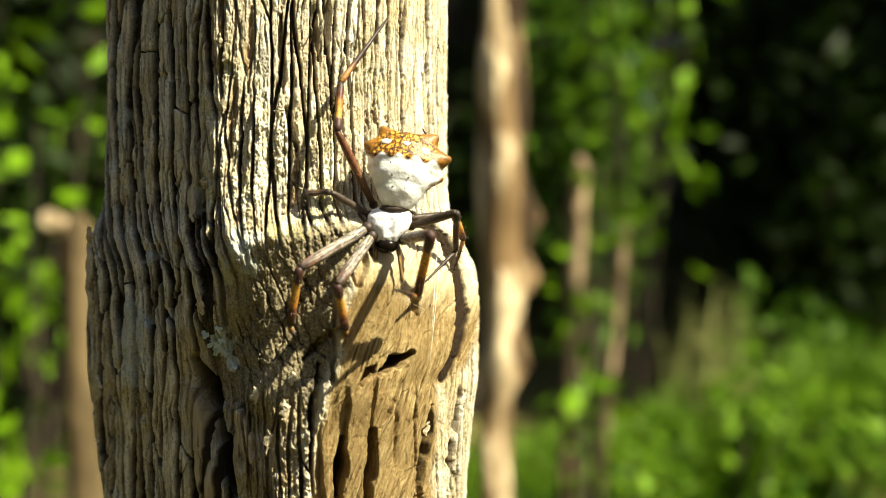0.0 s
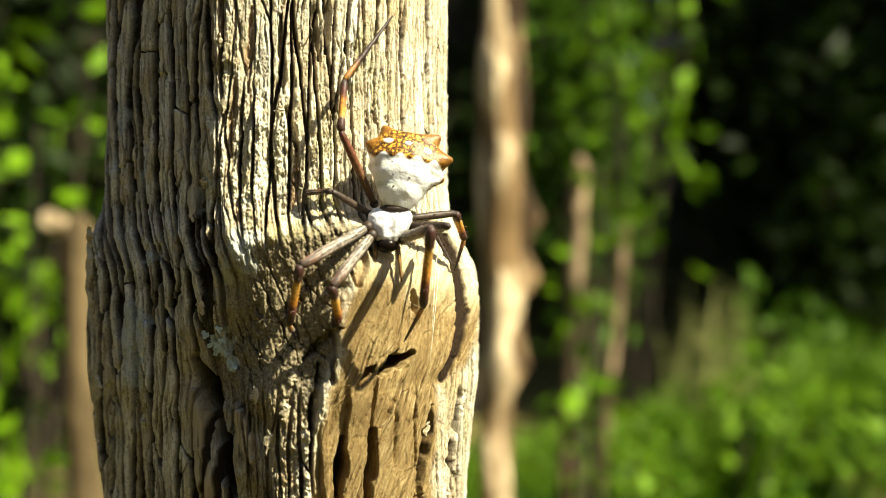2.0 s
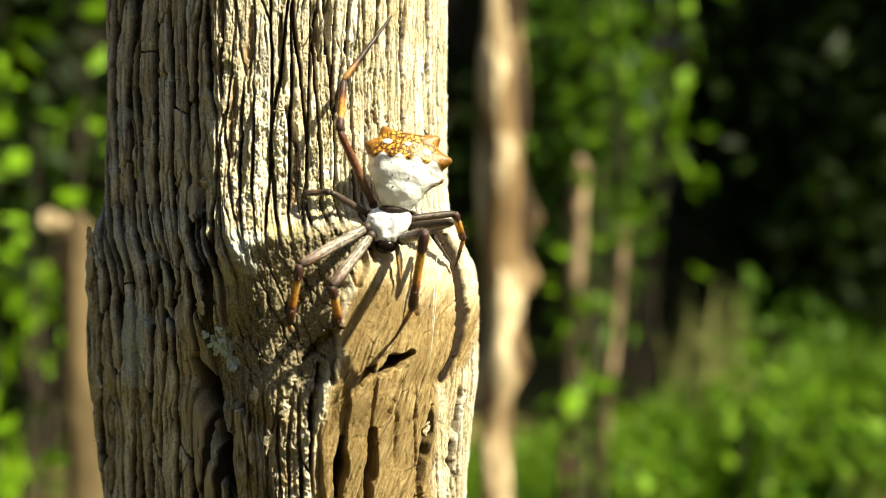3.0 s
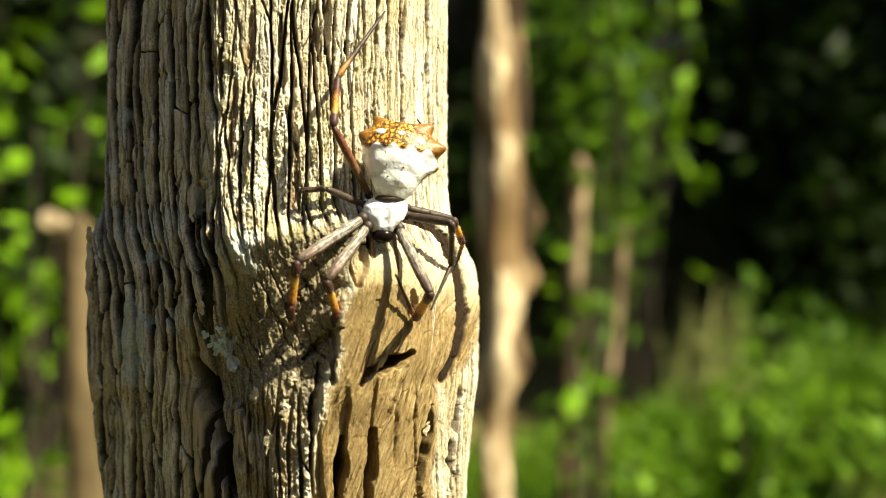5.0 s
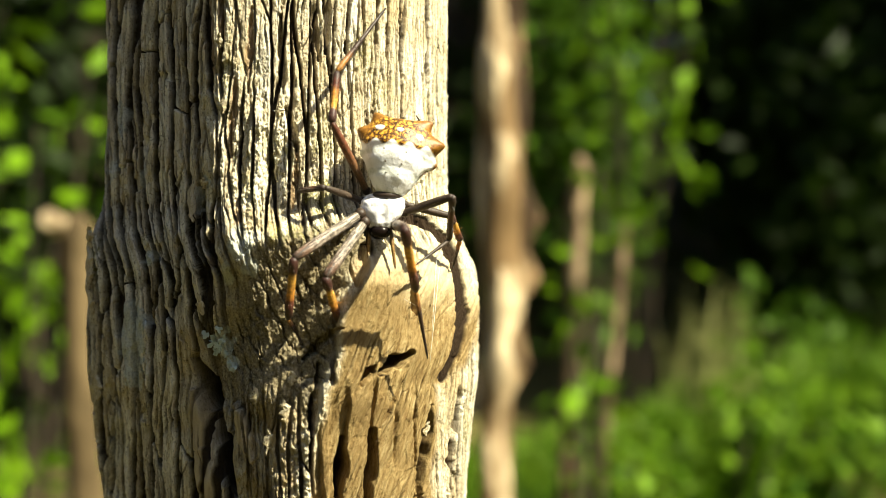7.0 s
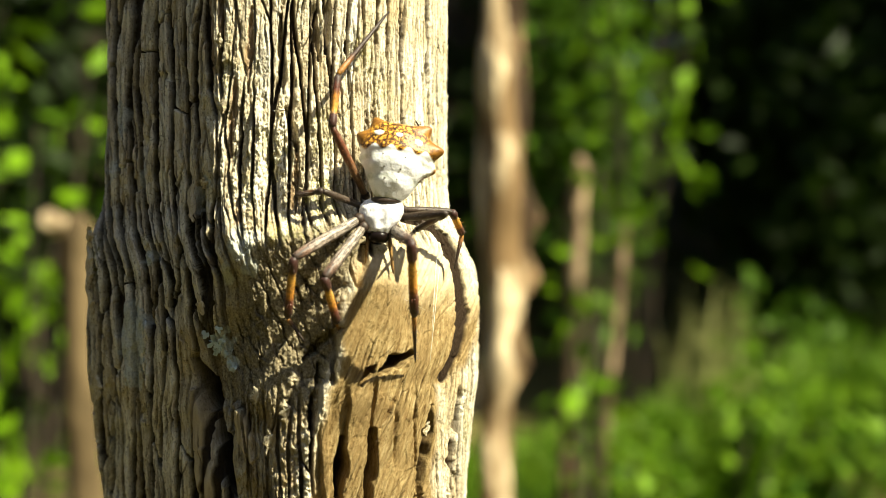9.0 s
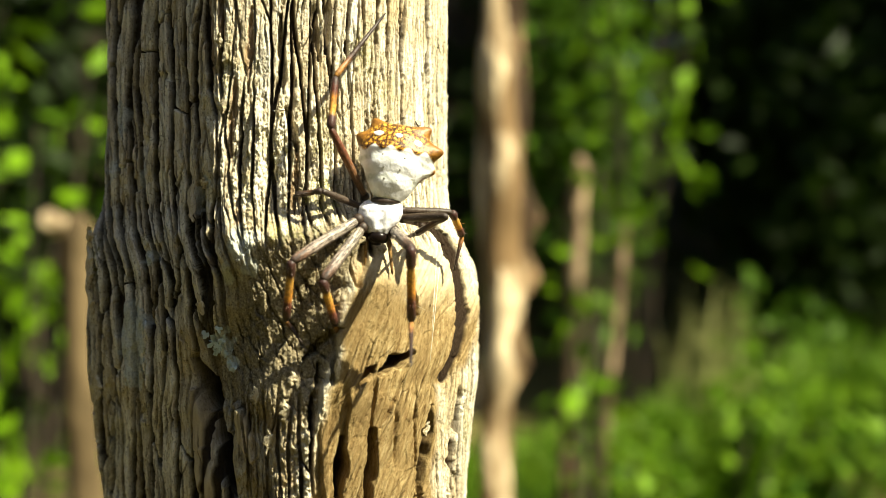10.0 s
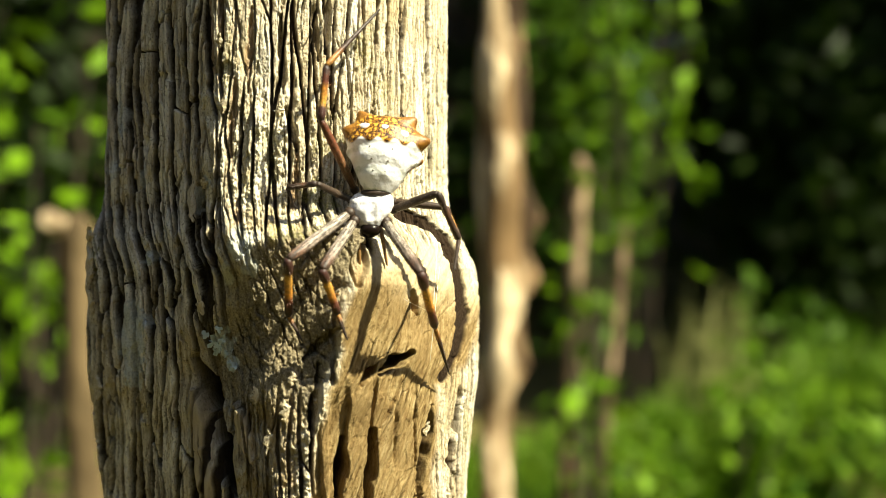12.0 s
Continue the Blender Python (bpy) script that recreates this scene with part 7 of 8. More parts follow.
    walk(leg_third_east["metatarsus"], [
        (0, pose(0.01000, 0.01016, -0.00413, -157.2, 16.8, 0.0)), (0.5, pose(0.01001, 0.01014, -0.00411, -157.2, 16.8, -0.0)),
        (1, pose(0.01004, 0.01008, -0.00406, -157.2, 16.6, -0.1)),
        (1.5, pose(0.01008, 0.00999, -0.00400, -157.1, 16.3, -0.2)),
        (2, pose(0.01011, 0.00991, -0.00394, -157.1, 16.1, -0.3)),
        (2.5, pose(0.01013, 0.00984, -0.00390, -157.1, 15.9, -0.4)),
        (3, pose(0.01014, 0.00982, -0.00388, -157.1, 15.8, -0.4)),
        (3.5, pose(0.01025, 0.00976, -0.00425, -155.0, 16.2, -0.3)), (4, pose(0.01041, 0.00958, -0.00507, -150.4, 16.9, 0.1)),
        (4.5, pose(0.01046, 0.00934, -0.00589, -145.9, 17.7, 0.6)), (5, pose(0.01045, 0.00922, -0.00626, -143.8, 18.0, 0.8)),
        (5.5, pose(0.01035, 0.00932, -0.00643, -141.4, 17.0, 0.1)), (6, pose(0.01025, 0.00941, -0.00660, -139.0, 16.1, -0.8)),
        (6.5, pose(0.01032, 0.00939, -0.00644, -142.2, 15.8, -1.0)),
        (7, pose(0.01050, 0.00933, -0.00604, -150.1, 15.2, -1.4)),
        (7.5, pose(0.01070, 0.00923, -0.00550, -160.3, 14.3, -1.9)),
        (8, pose(0.01087, 0.00912, -0.00496, -170.5, 13.3, -2.1)),
        (8.5, pose(0.01097, 0.00903, -0.00453, -178.3, 12.5, -2.2)), (9, pose(0.01101, 0.00899, -0.00437, 178.6, 12.2, -2.2)),
        (9.5, pose(0.01107, 0.00878, -0.00443, 178.6, 12.4, -2.2)), (10, pose(0.01112, 0.00856, -0.00449, 178.6, 12.6, -2.2)),
        (10.5, pose(0.01101, 0.00770, -0.00582, -161.7, 13.0, -2.2)),
        (11, pose(0.01065, 0.00678, -0.00711, -141.9, 13.3, -2.0)),
        (11.5, pose(0.01108, 0.00436, -0.00824, -142.3, 10.1, -4.5)),
        (12, pose(0.01156, 0.00446, -0.00694, -150.7, 13.0, -2.6))])
    walk(leg_hind_east["femur"], [
        (0, pose(0.00125, -0.00094, 0.00074, 17.7, -55.0, 180.0)), (12, pose(0.00125, -0.00094, 0.00074, 17.7, -55.0, 180.0))])
    walk(leg_hind_east["tibia"], [
        (0, pose(0.00624, 0.00100, 0.00424, 33.4, 5.3, 180.0)), (12, pose(0.00624, 0.00100, 0.00424, 33.4, 5.3, 180.0))])
    walk(leg_hind_east["metatarsus"], [
        (0, pose(0.00582, 0.00409, 0.00889, 40.0, 29.7, 180.0)), (12, pose(0.00582, 0.00409, 0.00889, 40.0, 29.7, 180.0))])
    walk(leg_front_west["femur"], [
        (0, pose(-0.00296, -0.00100, -0.00366, 136.0, 32.0, 0.0)),
        (0.5, pose(-0.00296, -0.00100, -0.00366, 138.1, 32.3, -0.2)),
        (1, pose(-0.00296, -0.00100, -0.00366, 140.1, 32.5, -0.5)),
        (1.5, pose(-0.00296, -0.00100, -0.00366, 141.7, 33.5, -1.5)),
        (2, pose(-0.00296, -0.00100, -0.00366, 141.3, 33.4, -1.4)),
        (2.5, pose(-0.00296, -0.00100, -0.00366, 140.6, 33.2, -1.1)),
        (3, pose(-0.00296, -0.00100, -0.00366, 140.2, 33.1, -1.0)),
        (3.5, pose(-0.00296, -0.00100, -0.00366, 140.9, 33.2, -1.2)),
        (4, pose(-0.00296, -0.00100, -0.00366, 142.6, 33.6, -1.6)),
        (4.5, pose(-0.00296, -0.00100, -0.00366, 144.3, 34.0, -1.9)),
        (5, pose(-0.00296, -0.00100, -0.00366, 145.1, 34.2, -2.1)),
        (5.5, pose(-0.00296, -0.00100, -0.00366, 145.3, 33.9, -1.8)),
        (6, pose(-0.00296, -0.00100, -0.00366, 145.7, 33.2, -1.2)),
        (6.5, pose(-0.00296, -0.00100, -0.00366, 146.1, 32.5, -0.7)),
        (7, pose(-0.00296, -0.00100, -0.00366, 146.3, 32.2, -0.4)),
        (7.5, pose(-0.00296, -0.00100, -0.00366, 145.3, 32.3, -0.5)),
        (8, pose(-0.00296, -0.00100, -0.00366, 143.1, 32.6, -0.8)),
        (8.5, pose(-0.00296, -0.00100, -0.00366, 140.9, 32.9, -1.0)),
        (9, pose(-0.00296, -0.00100, -0.00366, 139.9, 33.0, -1.2)),
        (9.5, pose(-0.00296, -0.00100, -0.00366, 140.8, 32.9, -1.1)),
        (10, pose(-0.00296, -0.00100, -0.00366, 142.5, 32.8, -1.0)),
        (10.5, pose(-0.00296, -0.00100, -0.00366, 143.4, 32.8, -0.9)),
        (11, pose(-0.00296, -0.00100, -0.00366, 150.1, 31.1, 0.3)),
        (11.5, pose(-0.00296, -0.00100, -0.00366, 142.4, 31.4, 0.1)),
        (12, pose(-0.00296, -0.00100, -0.00366, 134.7, 31.6, -0.1))])
    walk(leg_front_west["tibia"], [
        (0, pose(-0.00711, -0.00856, -0.01029, -145.9, -7.1, -0.0)),
        (0.5, pose(-0.00731, -0.00825, -0.01050, -144.7, -7.1, -0.0)),
        (1, pose(-0.00750, -0.00794, -0.01070, -143.4, -7.2, -0.1)),
        (1.5, pose(-0.00784, -0.00762, -0.01077, -141.0, -7.9, -0.6)),
        (2, pose(-0.00779, -0.00769, -0.01075, -140.5, -8.0, -0.7)),
        (2.5, pose(-0.00769, -0.00782, -0.01069, -139.7, -8.1, -0.8)),
        (3, pose(-0.00764, -0.00789, -0.01066, -139.2, -8.2, -0.9)),
        (3.5, pose(-0.00773, -0.00776, -0.01072, -139.8, -8.5, -1.2)),
        (4, pose(-0.00792, -0.00747, -0.01086, -141.3, -9.2, -1.7)),
        (4.5, pose(-0.00811, -0.00718, -0.01098, -142.8, -9.9, -2.2)),
        (5, pose(-0.00820, -0.00704, -0.01103, -143.5, -10.2, -2.5)),
        (5.5, pose(-0.00814, -0.00704, -0.01108, -144.0, -10.4, -2.6)),
        (6, pose(-0.00801, -0.00702, -0.01118, -145.3, -10.8, -2.9)),
        (6.5, pose(-0.00788, -0.00701, -0.01128, -146.6, -11.2, -3.2)),
        (7, pose(-0.00782, -0.00700, -0.01132, -147.1, -11.4, -3.3)),
        (7.5, pose(-0.00779, -0.00715, -0.01122, -147.0, -11.3, -3.3)),
        (8, pose(-0.00773, -0.00747, -0.01099, -146.8, -11.2, -3.2)),
        (8.5, pose(-0.00766, -0.00778, -0.01075, -146.6, -11.1, -3.2)),
        (9, pose(-0.00763, -0.00792, -0.01064, -146.5, -11.1, -3.1)),
        (9.5, pose(-0.00767, -0.00779, -0.01073, -146.5, -11.1, -3.1)),
        (10, pose(-0.00775, -0.00754, -0.01091, -146.4, -11.0, -3.1)),
        (10.5, pose(-0.00779, -0.00740, -0.01101, -146.3, -11.0, -3.1)),
        (11, pose(-0.00781, -0.00644, -0.01173, -147.3, -13.3, -4.6)),
        (11.5, pose(-0.00744, -0.00764, -0.01102, -146.2, -12.2, -3.9)),
        (12, pose(-0.00699, -0.00872, -0.01018, -145.0, -11.1, -3.1))])
    walk(leg_front_west["metatarsus"], [
        (0, pose(-0.00632, -0.00426, -0.01661, -127.4, -3.7, -0.0)),
        (0.5, pose(-0.00653, -0.00381, -0.01672, -129.7, -4.8, -1.4)),
        (1, pose(-0.00672, -0.00336, -0.01682, -132.0, -6.0, -2.8)),
        (1.5, pose(-0.00697, -0.00280, -0.01669, -129.2, -6.9, -3.9)),
        (2, pose(-0.00691, -0.00282, -0.01662, -129.9, -7.0, -4.0)),
        (2.5, pose(-0.00679, -0.00286, -0.01648, -131.3, -7.1, -4.1)),
        (3, pose(-0.00673, -0.00288, -0.01641, -132.0, -7.2, -4.2)),
        (3.5, pose(-0.00676, -0.00282, -0.01653, -134.7, -8.1, -5.1)),
        (4, pose(-0.00683, -0.00270, -0.01677, -140.6, -10.1, -7.0)),
        (4.5, pose(-0.00689, -0.00258, -0.01701, -146.4, -12.3, -8.6)),
        (5, pose(-0.00691, -0.00252, -0.01711, -149.1, -13.3, -9.3)),
        (5.5, pose(-0.00682, -0.00258, -0.01719, -149.0, -13.4, -9.4)),
        (6, pose(-0.00661, -0.00271, -0.01738, -148.8, -13.7, -9.5)),
        (6.5, pose(-0.00640, -0.00285, -0.01757, -148.7, -13.9, -9.7)),
        (7, pose(-0.00630, -0.00291, -0.01765, -148.6, -14.0, -9.8)),
        (7.5, pose(-0.00629, -0.00305, -0.01754, -148.1, -13.7, -9.5)),
        (8, pose(-0.00624, -0.00334, -0.01730, -147.0, -13.0, -9.1)),
        (8.5, pose(-0.00619, -0.00363, -0.01704, -146.0, -12.2, -8.6)),
        (9, pose(-0.00617, -0.00375, -0.01692, -145.5, -11.9, -8.3)),
        (9.5, pose(-0.00622, -0.00362, -0.01702, -146.5, -11.9, -8.4)),
        (10, pose(-0.00630, -0.00336, -0.01719, -148.3, -12.0, -8.4)),
        (10.5, pose(-0.00635, -0.00322, -0.01728, -149.2, -12.1, -8.5)),
        (11, pose(-0.00599, -0.00242, -0.01802, -168.4, -20.9, -12.0)),
        (11.5, pose(-0.00580, -0.00346, -0.01725, -173.7, -19.5, -11.8)),
        (12, pose(-0.00554, -0.00439, -0.01635, -179.0, -18.1, -11.7))])
    walk(leg_second_west["femur"], [
        (0, pose(-0.00359, -0.00100, -0.00255, 146.3, 57.6, 0.0)),
        (0.5, pose(-0.00359, -0.00100, -0.00255, 146.3, 57.5, 0.1)),
        (1, pose(-0.00359, -0.00100, -0.00255, 146.3, 57.4, 0.3)),
        (1.5, pose(-0.00359, -0.00100, -0.00255, 146.3, 57.3, 0.4)),
        (2, pose(-0.00359, -0.00100, -0.00255, 145.6, 57.4, 0.3)),
        (2.5, pose(-0.00359, -0.00100, -0.00255, 144.3, 57.5, 0.1)),
        (3, pose(-0.00359, -0.00100, -0.00255, 143.6, 57.6, -0.0)),
        (3.5, pose(-0.00359, -0.00100, -0.00255, 144.3, 57.4, 0.3)),
        (4, pose(-0.00359, -0.00100, -0.00255, 145.8, 56.8, 1.0)),
        (4.5, pose(-0.00359, -0.00100, -0.00255, 147.3, 56.3, 1.7)),
        (5, pose(-0.00359, -0.00100, -0.00255, 148.0, 56.0, 1.9)),
        (5.5, pose(-0.00359, -0.00100, -0.00255, 148.5, 55.8, 2.1)),
        (6, pose(-0.00359, -0.00100, -0.00255, 149.5, 55.4, 2.6)),
        (6.5, pose(-0.00359, -0.00100, -0.00255, 150.4, 55.0, 3.0)),
        (7, pose(-0.00359, -0.00100, -0.00255, 150.9, 54.8, 3.2)),
        (7.5, pose(-0.00359, -0.00100, -0.00255, 150.1, 55.0, 3.0)),
        (8, pose(-0.00359, -0.00100, -0.00255, 148.2, 55.5, 2.5)),
        (8.5, pose(-0.00359, -0.00100, -0.00255, 145.9, 56.0, 1.9)),
        (9, pose(-0.00359, -0.00100, -0.00255, 143.9, 56.5, 1.3)),
        (9.5, pose(-0.00359, -0.00100, -0.00255, 143.1, 56.6, 1.1)),
        (10, pose(-0.00359, -0.00100, -0.00255, 148.0, 55.6, 2.3)),
        (10.5, pose(-0.00359, -0.00100, -0.00255, 156.7, 53.6, 4.2)),
        (11, pose(-0.00359, -0.00100, -0.00255, 161.1, 52.5, 4.9)),
        (11.5, pose(-0.00359, -0.00100, -0.00255, 154.1, 53.3, 4.4)),
        (12, pose(-0.00359, -0.00100, -0.00255, 146.9, 54.0, 3.6))])
    walk(leg_second_west["tibia"], [
        (0, pose(-0.01224, -0.00784, -0.00804, -154.6, 12.5, 0.0)),
        (0.5, pose(-0.01222, -0.00785, -0.00806, -154.6, 12.4, -0.0)),
        (1, pose(-0.01218, -0.00788, -0.00808, -154.7, 12.4, -0.0)),
        (1.5, pose(-0.01216, -0.00790, -0.00809, -154.7, 12.3, -0.1)),
        (2, pose(-0.01211, -0.00801, -0.00804, -155.1, 12.1, -0.2)),
        (2.5, pose(-0.01201, -0.00820, -0.00793, -155.9, 11.8, -0.3)),
        (3, pose(-0.01196, -0.00831, -0.00787, -156.4, 11.6, -0.4)),
        (3.5, pose(-0.01197, -0.00823, -0.00795, -156.3, 11.5, -0.5)),
        (4, pose(-0.01200, -0.00807, -0.00813, -156.0, 11.4, -0.5)),
        (4.5, pose(-0.01202, -0.00790, -0.00831, -155.7, 11.2, -0.6)),
        (5, pose(-0.01203, -0.00782, -0.00839, -155.6, 11.1, -0.6)),
        (5.5, pose(-0.01203, -0.00777, -0.00845, -155.9, 10.7, -0.8)),
        (6, pose(-0.01203, -0.00765, -0.00858, -156.5, 9.9, -1.2)),
        (6.5, pose(-0.01203, -0.00753, -0.00870, -157.1, 9.0, -1.6)),
        (7, pose(-0.01203, -0.00748, -0.00876, -157.4, 8.6, -1.7)),
        (7.5, pose(-0.01200, -0.00759, -0.00868, -157.2, 8.7, -1.7)),
        (8, pose(-0.01192, -0.00787, -0.00849, -156.8, 8.8, -1.7)),
        (8.5, pose(-0.01181, -0.00819, -0.00826, -156.4, 8.9, -1.6)),
        (9, pose(-0.01171, -0.00845, -0.00806, -156.0, 9.0, -1.6)),
        (9.5, pose(-0.01167, -0.00856, -0.00797, -155.8, 9.1, -1.5)),
        (10, pose(-0.01193, -0.00788, -0.00845, -155.1, 8.6, -1.8)),
        (10.5, pose(-0.01231, -0.00653, -0.00927, -153.8, 7.7, -2.2)),
        (11, pose(-0.01246, -0.00576, -0.00966, -153.1, 7.2, -2.4)),
        (11.5, pose(-0.01203, -0.00704, -0.00918, -151.2, 7.4, -2.3)),
        (12, pose(-0.01150, -0.00824, -0.00862, -149.3, 7.7, -2.2))])
    walk(leg_second_west["metatarsus"], [
        (0, pose(-0.01402, -0.00392, -0.01609, -125.2, -11.4, -0.0)),
        (0.5, pose(-0.01399, -0.00394, -0.01610, -125.5, -11.5, -0.1)),
        (1, pose(-0.01395, -0.00398, -0.01613, -126.1, -11.6, -0.2)),
        (1.5, pose(-0.01392, -0.00400, -0.01615, -126.4, -11.6, -0.2)),
        (2, pose(-0.01384, -0.00417, -0.01613, -126.4, -11.6, -0.3)),
        (2.5, pose(-0.01369, -0.00448, -0.01608, -126.3, -11.7, -0.4)),
        (3, pose(-0.01361, -0.00464, -0.01606, -126.2, -11.8, -0.4)),
        (3.5, pose(-0.01361, -0.00455, -0.01613, -127.0, -12.0, -0.8)),
        (4, pose(-0.01360, -0.00434, -0.01630, -128.6, -12.7, -1.7)),
        (4.5, pose(-0.01359, -0.00413, -0.01647, -130.3, -13.4, -2.5)),
        (5, pose(-0.01359, -0.00403, -0.01654, -131.0, -13.7, -2.9)),
        (5.5, pose(-0.01353, -0.00402, -0.01663, -135.5, -15.2, -4.6)),
        (6, pose(-0.01339, -0.00399, -0.01682, -145.5, -18.9, -7.8)),
        (6.5, pose(-0.01325, -0.00395, -0.01700, -155.4, -23.2, -10.4)),
        (7, pose(-0.01319, -0.00394, -0.01708, -160.0, -25.2, -11.3)),
        (7.5, pose(-0.01316, -0.00403, -0.01699, -161.1, -26.4, -11.7)),
        (8, pose(-0.01309, -0.00425, -0.01678, -163.7, -29.2, -12.8)),
        (8.5, pose(-0.01300, -0.00450, -0.01651, -166.9, -32.6, -13.8)),
        (9, pose(-0.01292, -0.00470, -0.01628, -169.7, -35.6, -14.5)),
        (9.5, pose(-0.01288, -0.00479, -0.01618, -170.8, -36.8, -14.8)),
        (10, pose(-0.01305, -0.00400, -0.01663, -171.2, -36.1, -14.7)),
        (10.5, pose(-0.01325, -0.00246, -0.01738, -171.8, -34.8, -14.4)),
        (11, pose(-0.01330, -0.00159, -0.01773, -172.1, -34.1, -14.3)),
        (11.5, pose(-0.01289, -0.00261, -0.01711, -173.6, -29.8, -13.7)),
        (12, pose(-0.01237, -0.00355, -0.01639, -174.9, -25.5, -13.2))])
    walk(leg_third_west["femur"], [
        (0, pose(-0.00353, 0.00200, -0.00058, -32.5, 59.3, 180.0)),
        (0.5, pose(-0.00353, 0.00200, -0.00058, -32.6, 59.4, 179.9)),
        (1, pose(-0.00353, 0.00200, -0.00058, -33.1, 59.5, 179.8)),
        (1.5, pose(-0.00353, 0.00200, -0.00058, -33.6, 59.7, 179.5)),
        (2, pose(-0.00353, 0.00200, -0.00058, -34.2, 59.9, 179.3)),
        (2.5, pose(-0.00353, 0.00200, -0.00058, -34.6, 60.0, 179.1)),
        (3, pose(-0.00353, 0.00200, -0.00058, -34.8, 60.1, 179.0)),
        (3.5, pose(-0.00353, 0.00200, -0.00058, -36.3, 60.7, 178.1)),
        (4, pose(-0.00353, 0.00200, -0.00058, -40.0, 62.0, 176.0)),
        (4.5, pose(-0.00353, 0.00200, -0.00058, -43.9, 63.2, 173.6)),
        (5, pose(-0.00353, 0.00200, -0.00058, -45.8, 63.7, 172.4)),
        (5.5, pose(-0.00353, 0.00200, -0.00058, -47.3, 64.0, 171.6)),
        (6, pose(-0.00353, 0.00200, -0.00058, -50.7, 64.7, 169.8)),
        (6.5, pose(-0.00353, 0.00200, -0.00058, -54.2, 65.4, 167.8)),
        (7, pose(-0.00353, 0.00200, -0.00058, -55.8, 65.7, 166.8)),
        (7.5, pose(-0.00353, 0.00200, -0.00058, -55.5, 65.6, 167.0)),
        (8, pose(-0.00353, 0.00200, -0.00058, -54.5, 65.5, 167.3)),
        (8.5, pose(-0.00353, 0.00200, -0.00058, -53.3, 65.4, 167.8)),
        (9, pose(-0.00353, 0.00200, -0.00058, -51.9, 65.2, 168.3)),
        (9.5, pose(-0.00353, 0.00200, -0.00058, -50.7, 65.1, 168.8)),
        (10, pose(-0.00353, 0.00200, -0.00058, -49.8, 64.9, 169.1)),
        (10.5, pose(-0.00353, 0.00200, -0.00058, -49.4, 64.9, 169.3)),
        (11, pose(-0.00353, 0.00200, -0.00058, -56.9, 65.9, 166.0)),
        (11.5, pose(-0.00353, 0.00200, -0.00058, -64.9, 66.7, 162.3)),
        (12, pose(-0.00353, 0.00200, -0.00058, -47.3, 61.7, 179.5))])
    walk(leg_third_west["tibia"], [
        (0, pose(-0.00864, -0.00178, 0.00245, -156.7, 87.7, 0.0)),
        (0.5, pose(-0.00864, -0.00179, 0.00244, -157.4, 87.6, -0.8)),
        (1, pose(-0.00863, -0.00182, 0.00242, -159.2, 87.5, -2.5)),
        (1.5, pose(-0.00863, -0.00185, 0.00238, -161.1, 87.2, -4.5)),
        (2, pose(-0.00862, -0.00189, 0.00235, -162.7, 87.0, -6.1)),
        (2.5, pose(-0.00861, -0.00191, 0.00232, -163.7, 86.8, -7.2)),
        (3, pose(-0.00861, -0.00193, 0.00231, -164.1, 86.7, -7.6)),
        (3.5, pose(-0.00861, -0.00201, 0.00220, -163.1, 86.8, -6.9)),
        (4, pose(-0.00860, -0.00218, 0.00196, -160.8, 87.1, -5.2)),
        (4.5, pose(-0.00857, -0.00235, 0.00171, -158.0, 87.4, -3.1)),
        (5, pose(-0.00856, -0.00242, 0.00160, -156.5, 87.5, -2.0)),
        (5.5, pose(-0.00853, -0.00249, 0.00151, -160.2, 87.0, -5.7)),
        (6, pose(-0.00847, -0.00264, 0.00133, -165.3, 86.0, -10.8)),
        (6.5, pose(-0.00840, -0.00279, 0.00114, -168.4, 85.0, -13.8)),
        (7, pose(-0.00837, -0.00285, 0.00105, -169.4, 84.6, -14.8)),
        (7.5, pose(-0.00838, -0.00283, 0.00107, -169.9, 84.4, -15.2)),
        (8, pose(-0.00842, -0.00278, 0.00111, -171.1, 83.9, -16.0)),
        (8.5, pose(-0.00846, -0.00271, 0.00118, -172.5, 83.1, -16.9)),
        (9, pose(-0.00851, -0.00263, 0.00124, -173.8, 82.4, -17.7)),
        (9.5, pose(-0.00856, -0.00256, 0.00130, -174.8, 81.7, -18.2)),
        (10, pose(-0.00859, -0.00250, 0.00135, -175.4, 81.1, -18.5)),
        (10.5, pose(-0.00860, -0.00248, 0.00137, -175.6, 80.9, -18.6)),
        (11, pose(-0.00836, -0.00288, 0.00099, -178.1, 81.4, -18.4)),
        (11.5, pose(-0.00809, -0.00324, 0.00060, 179.4, 81.9, -18.4)),
        (12, pose(-0.00778, -0.00314, 0.00169, 172.8, 84.9, -20.2))])
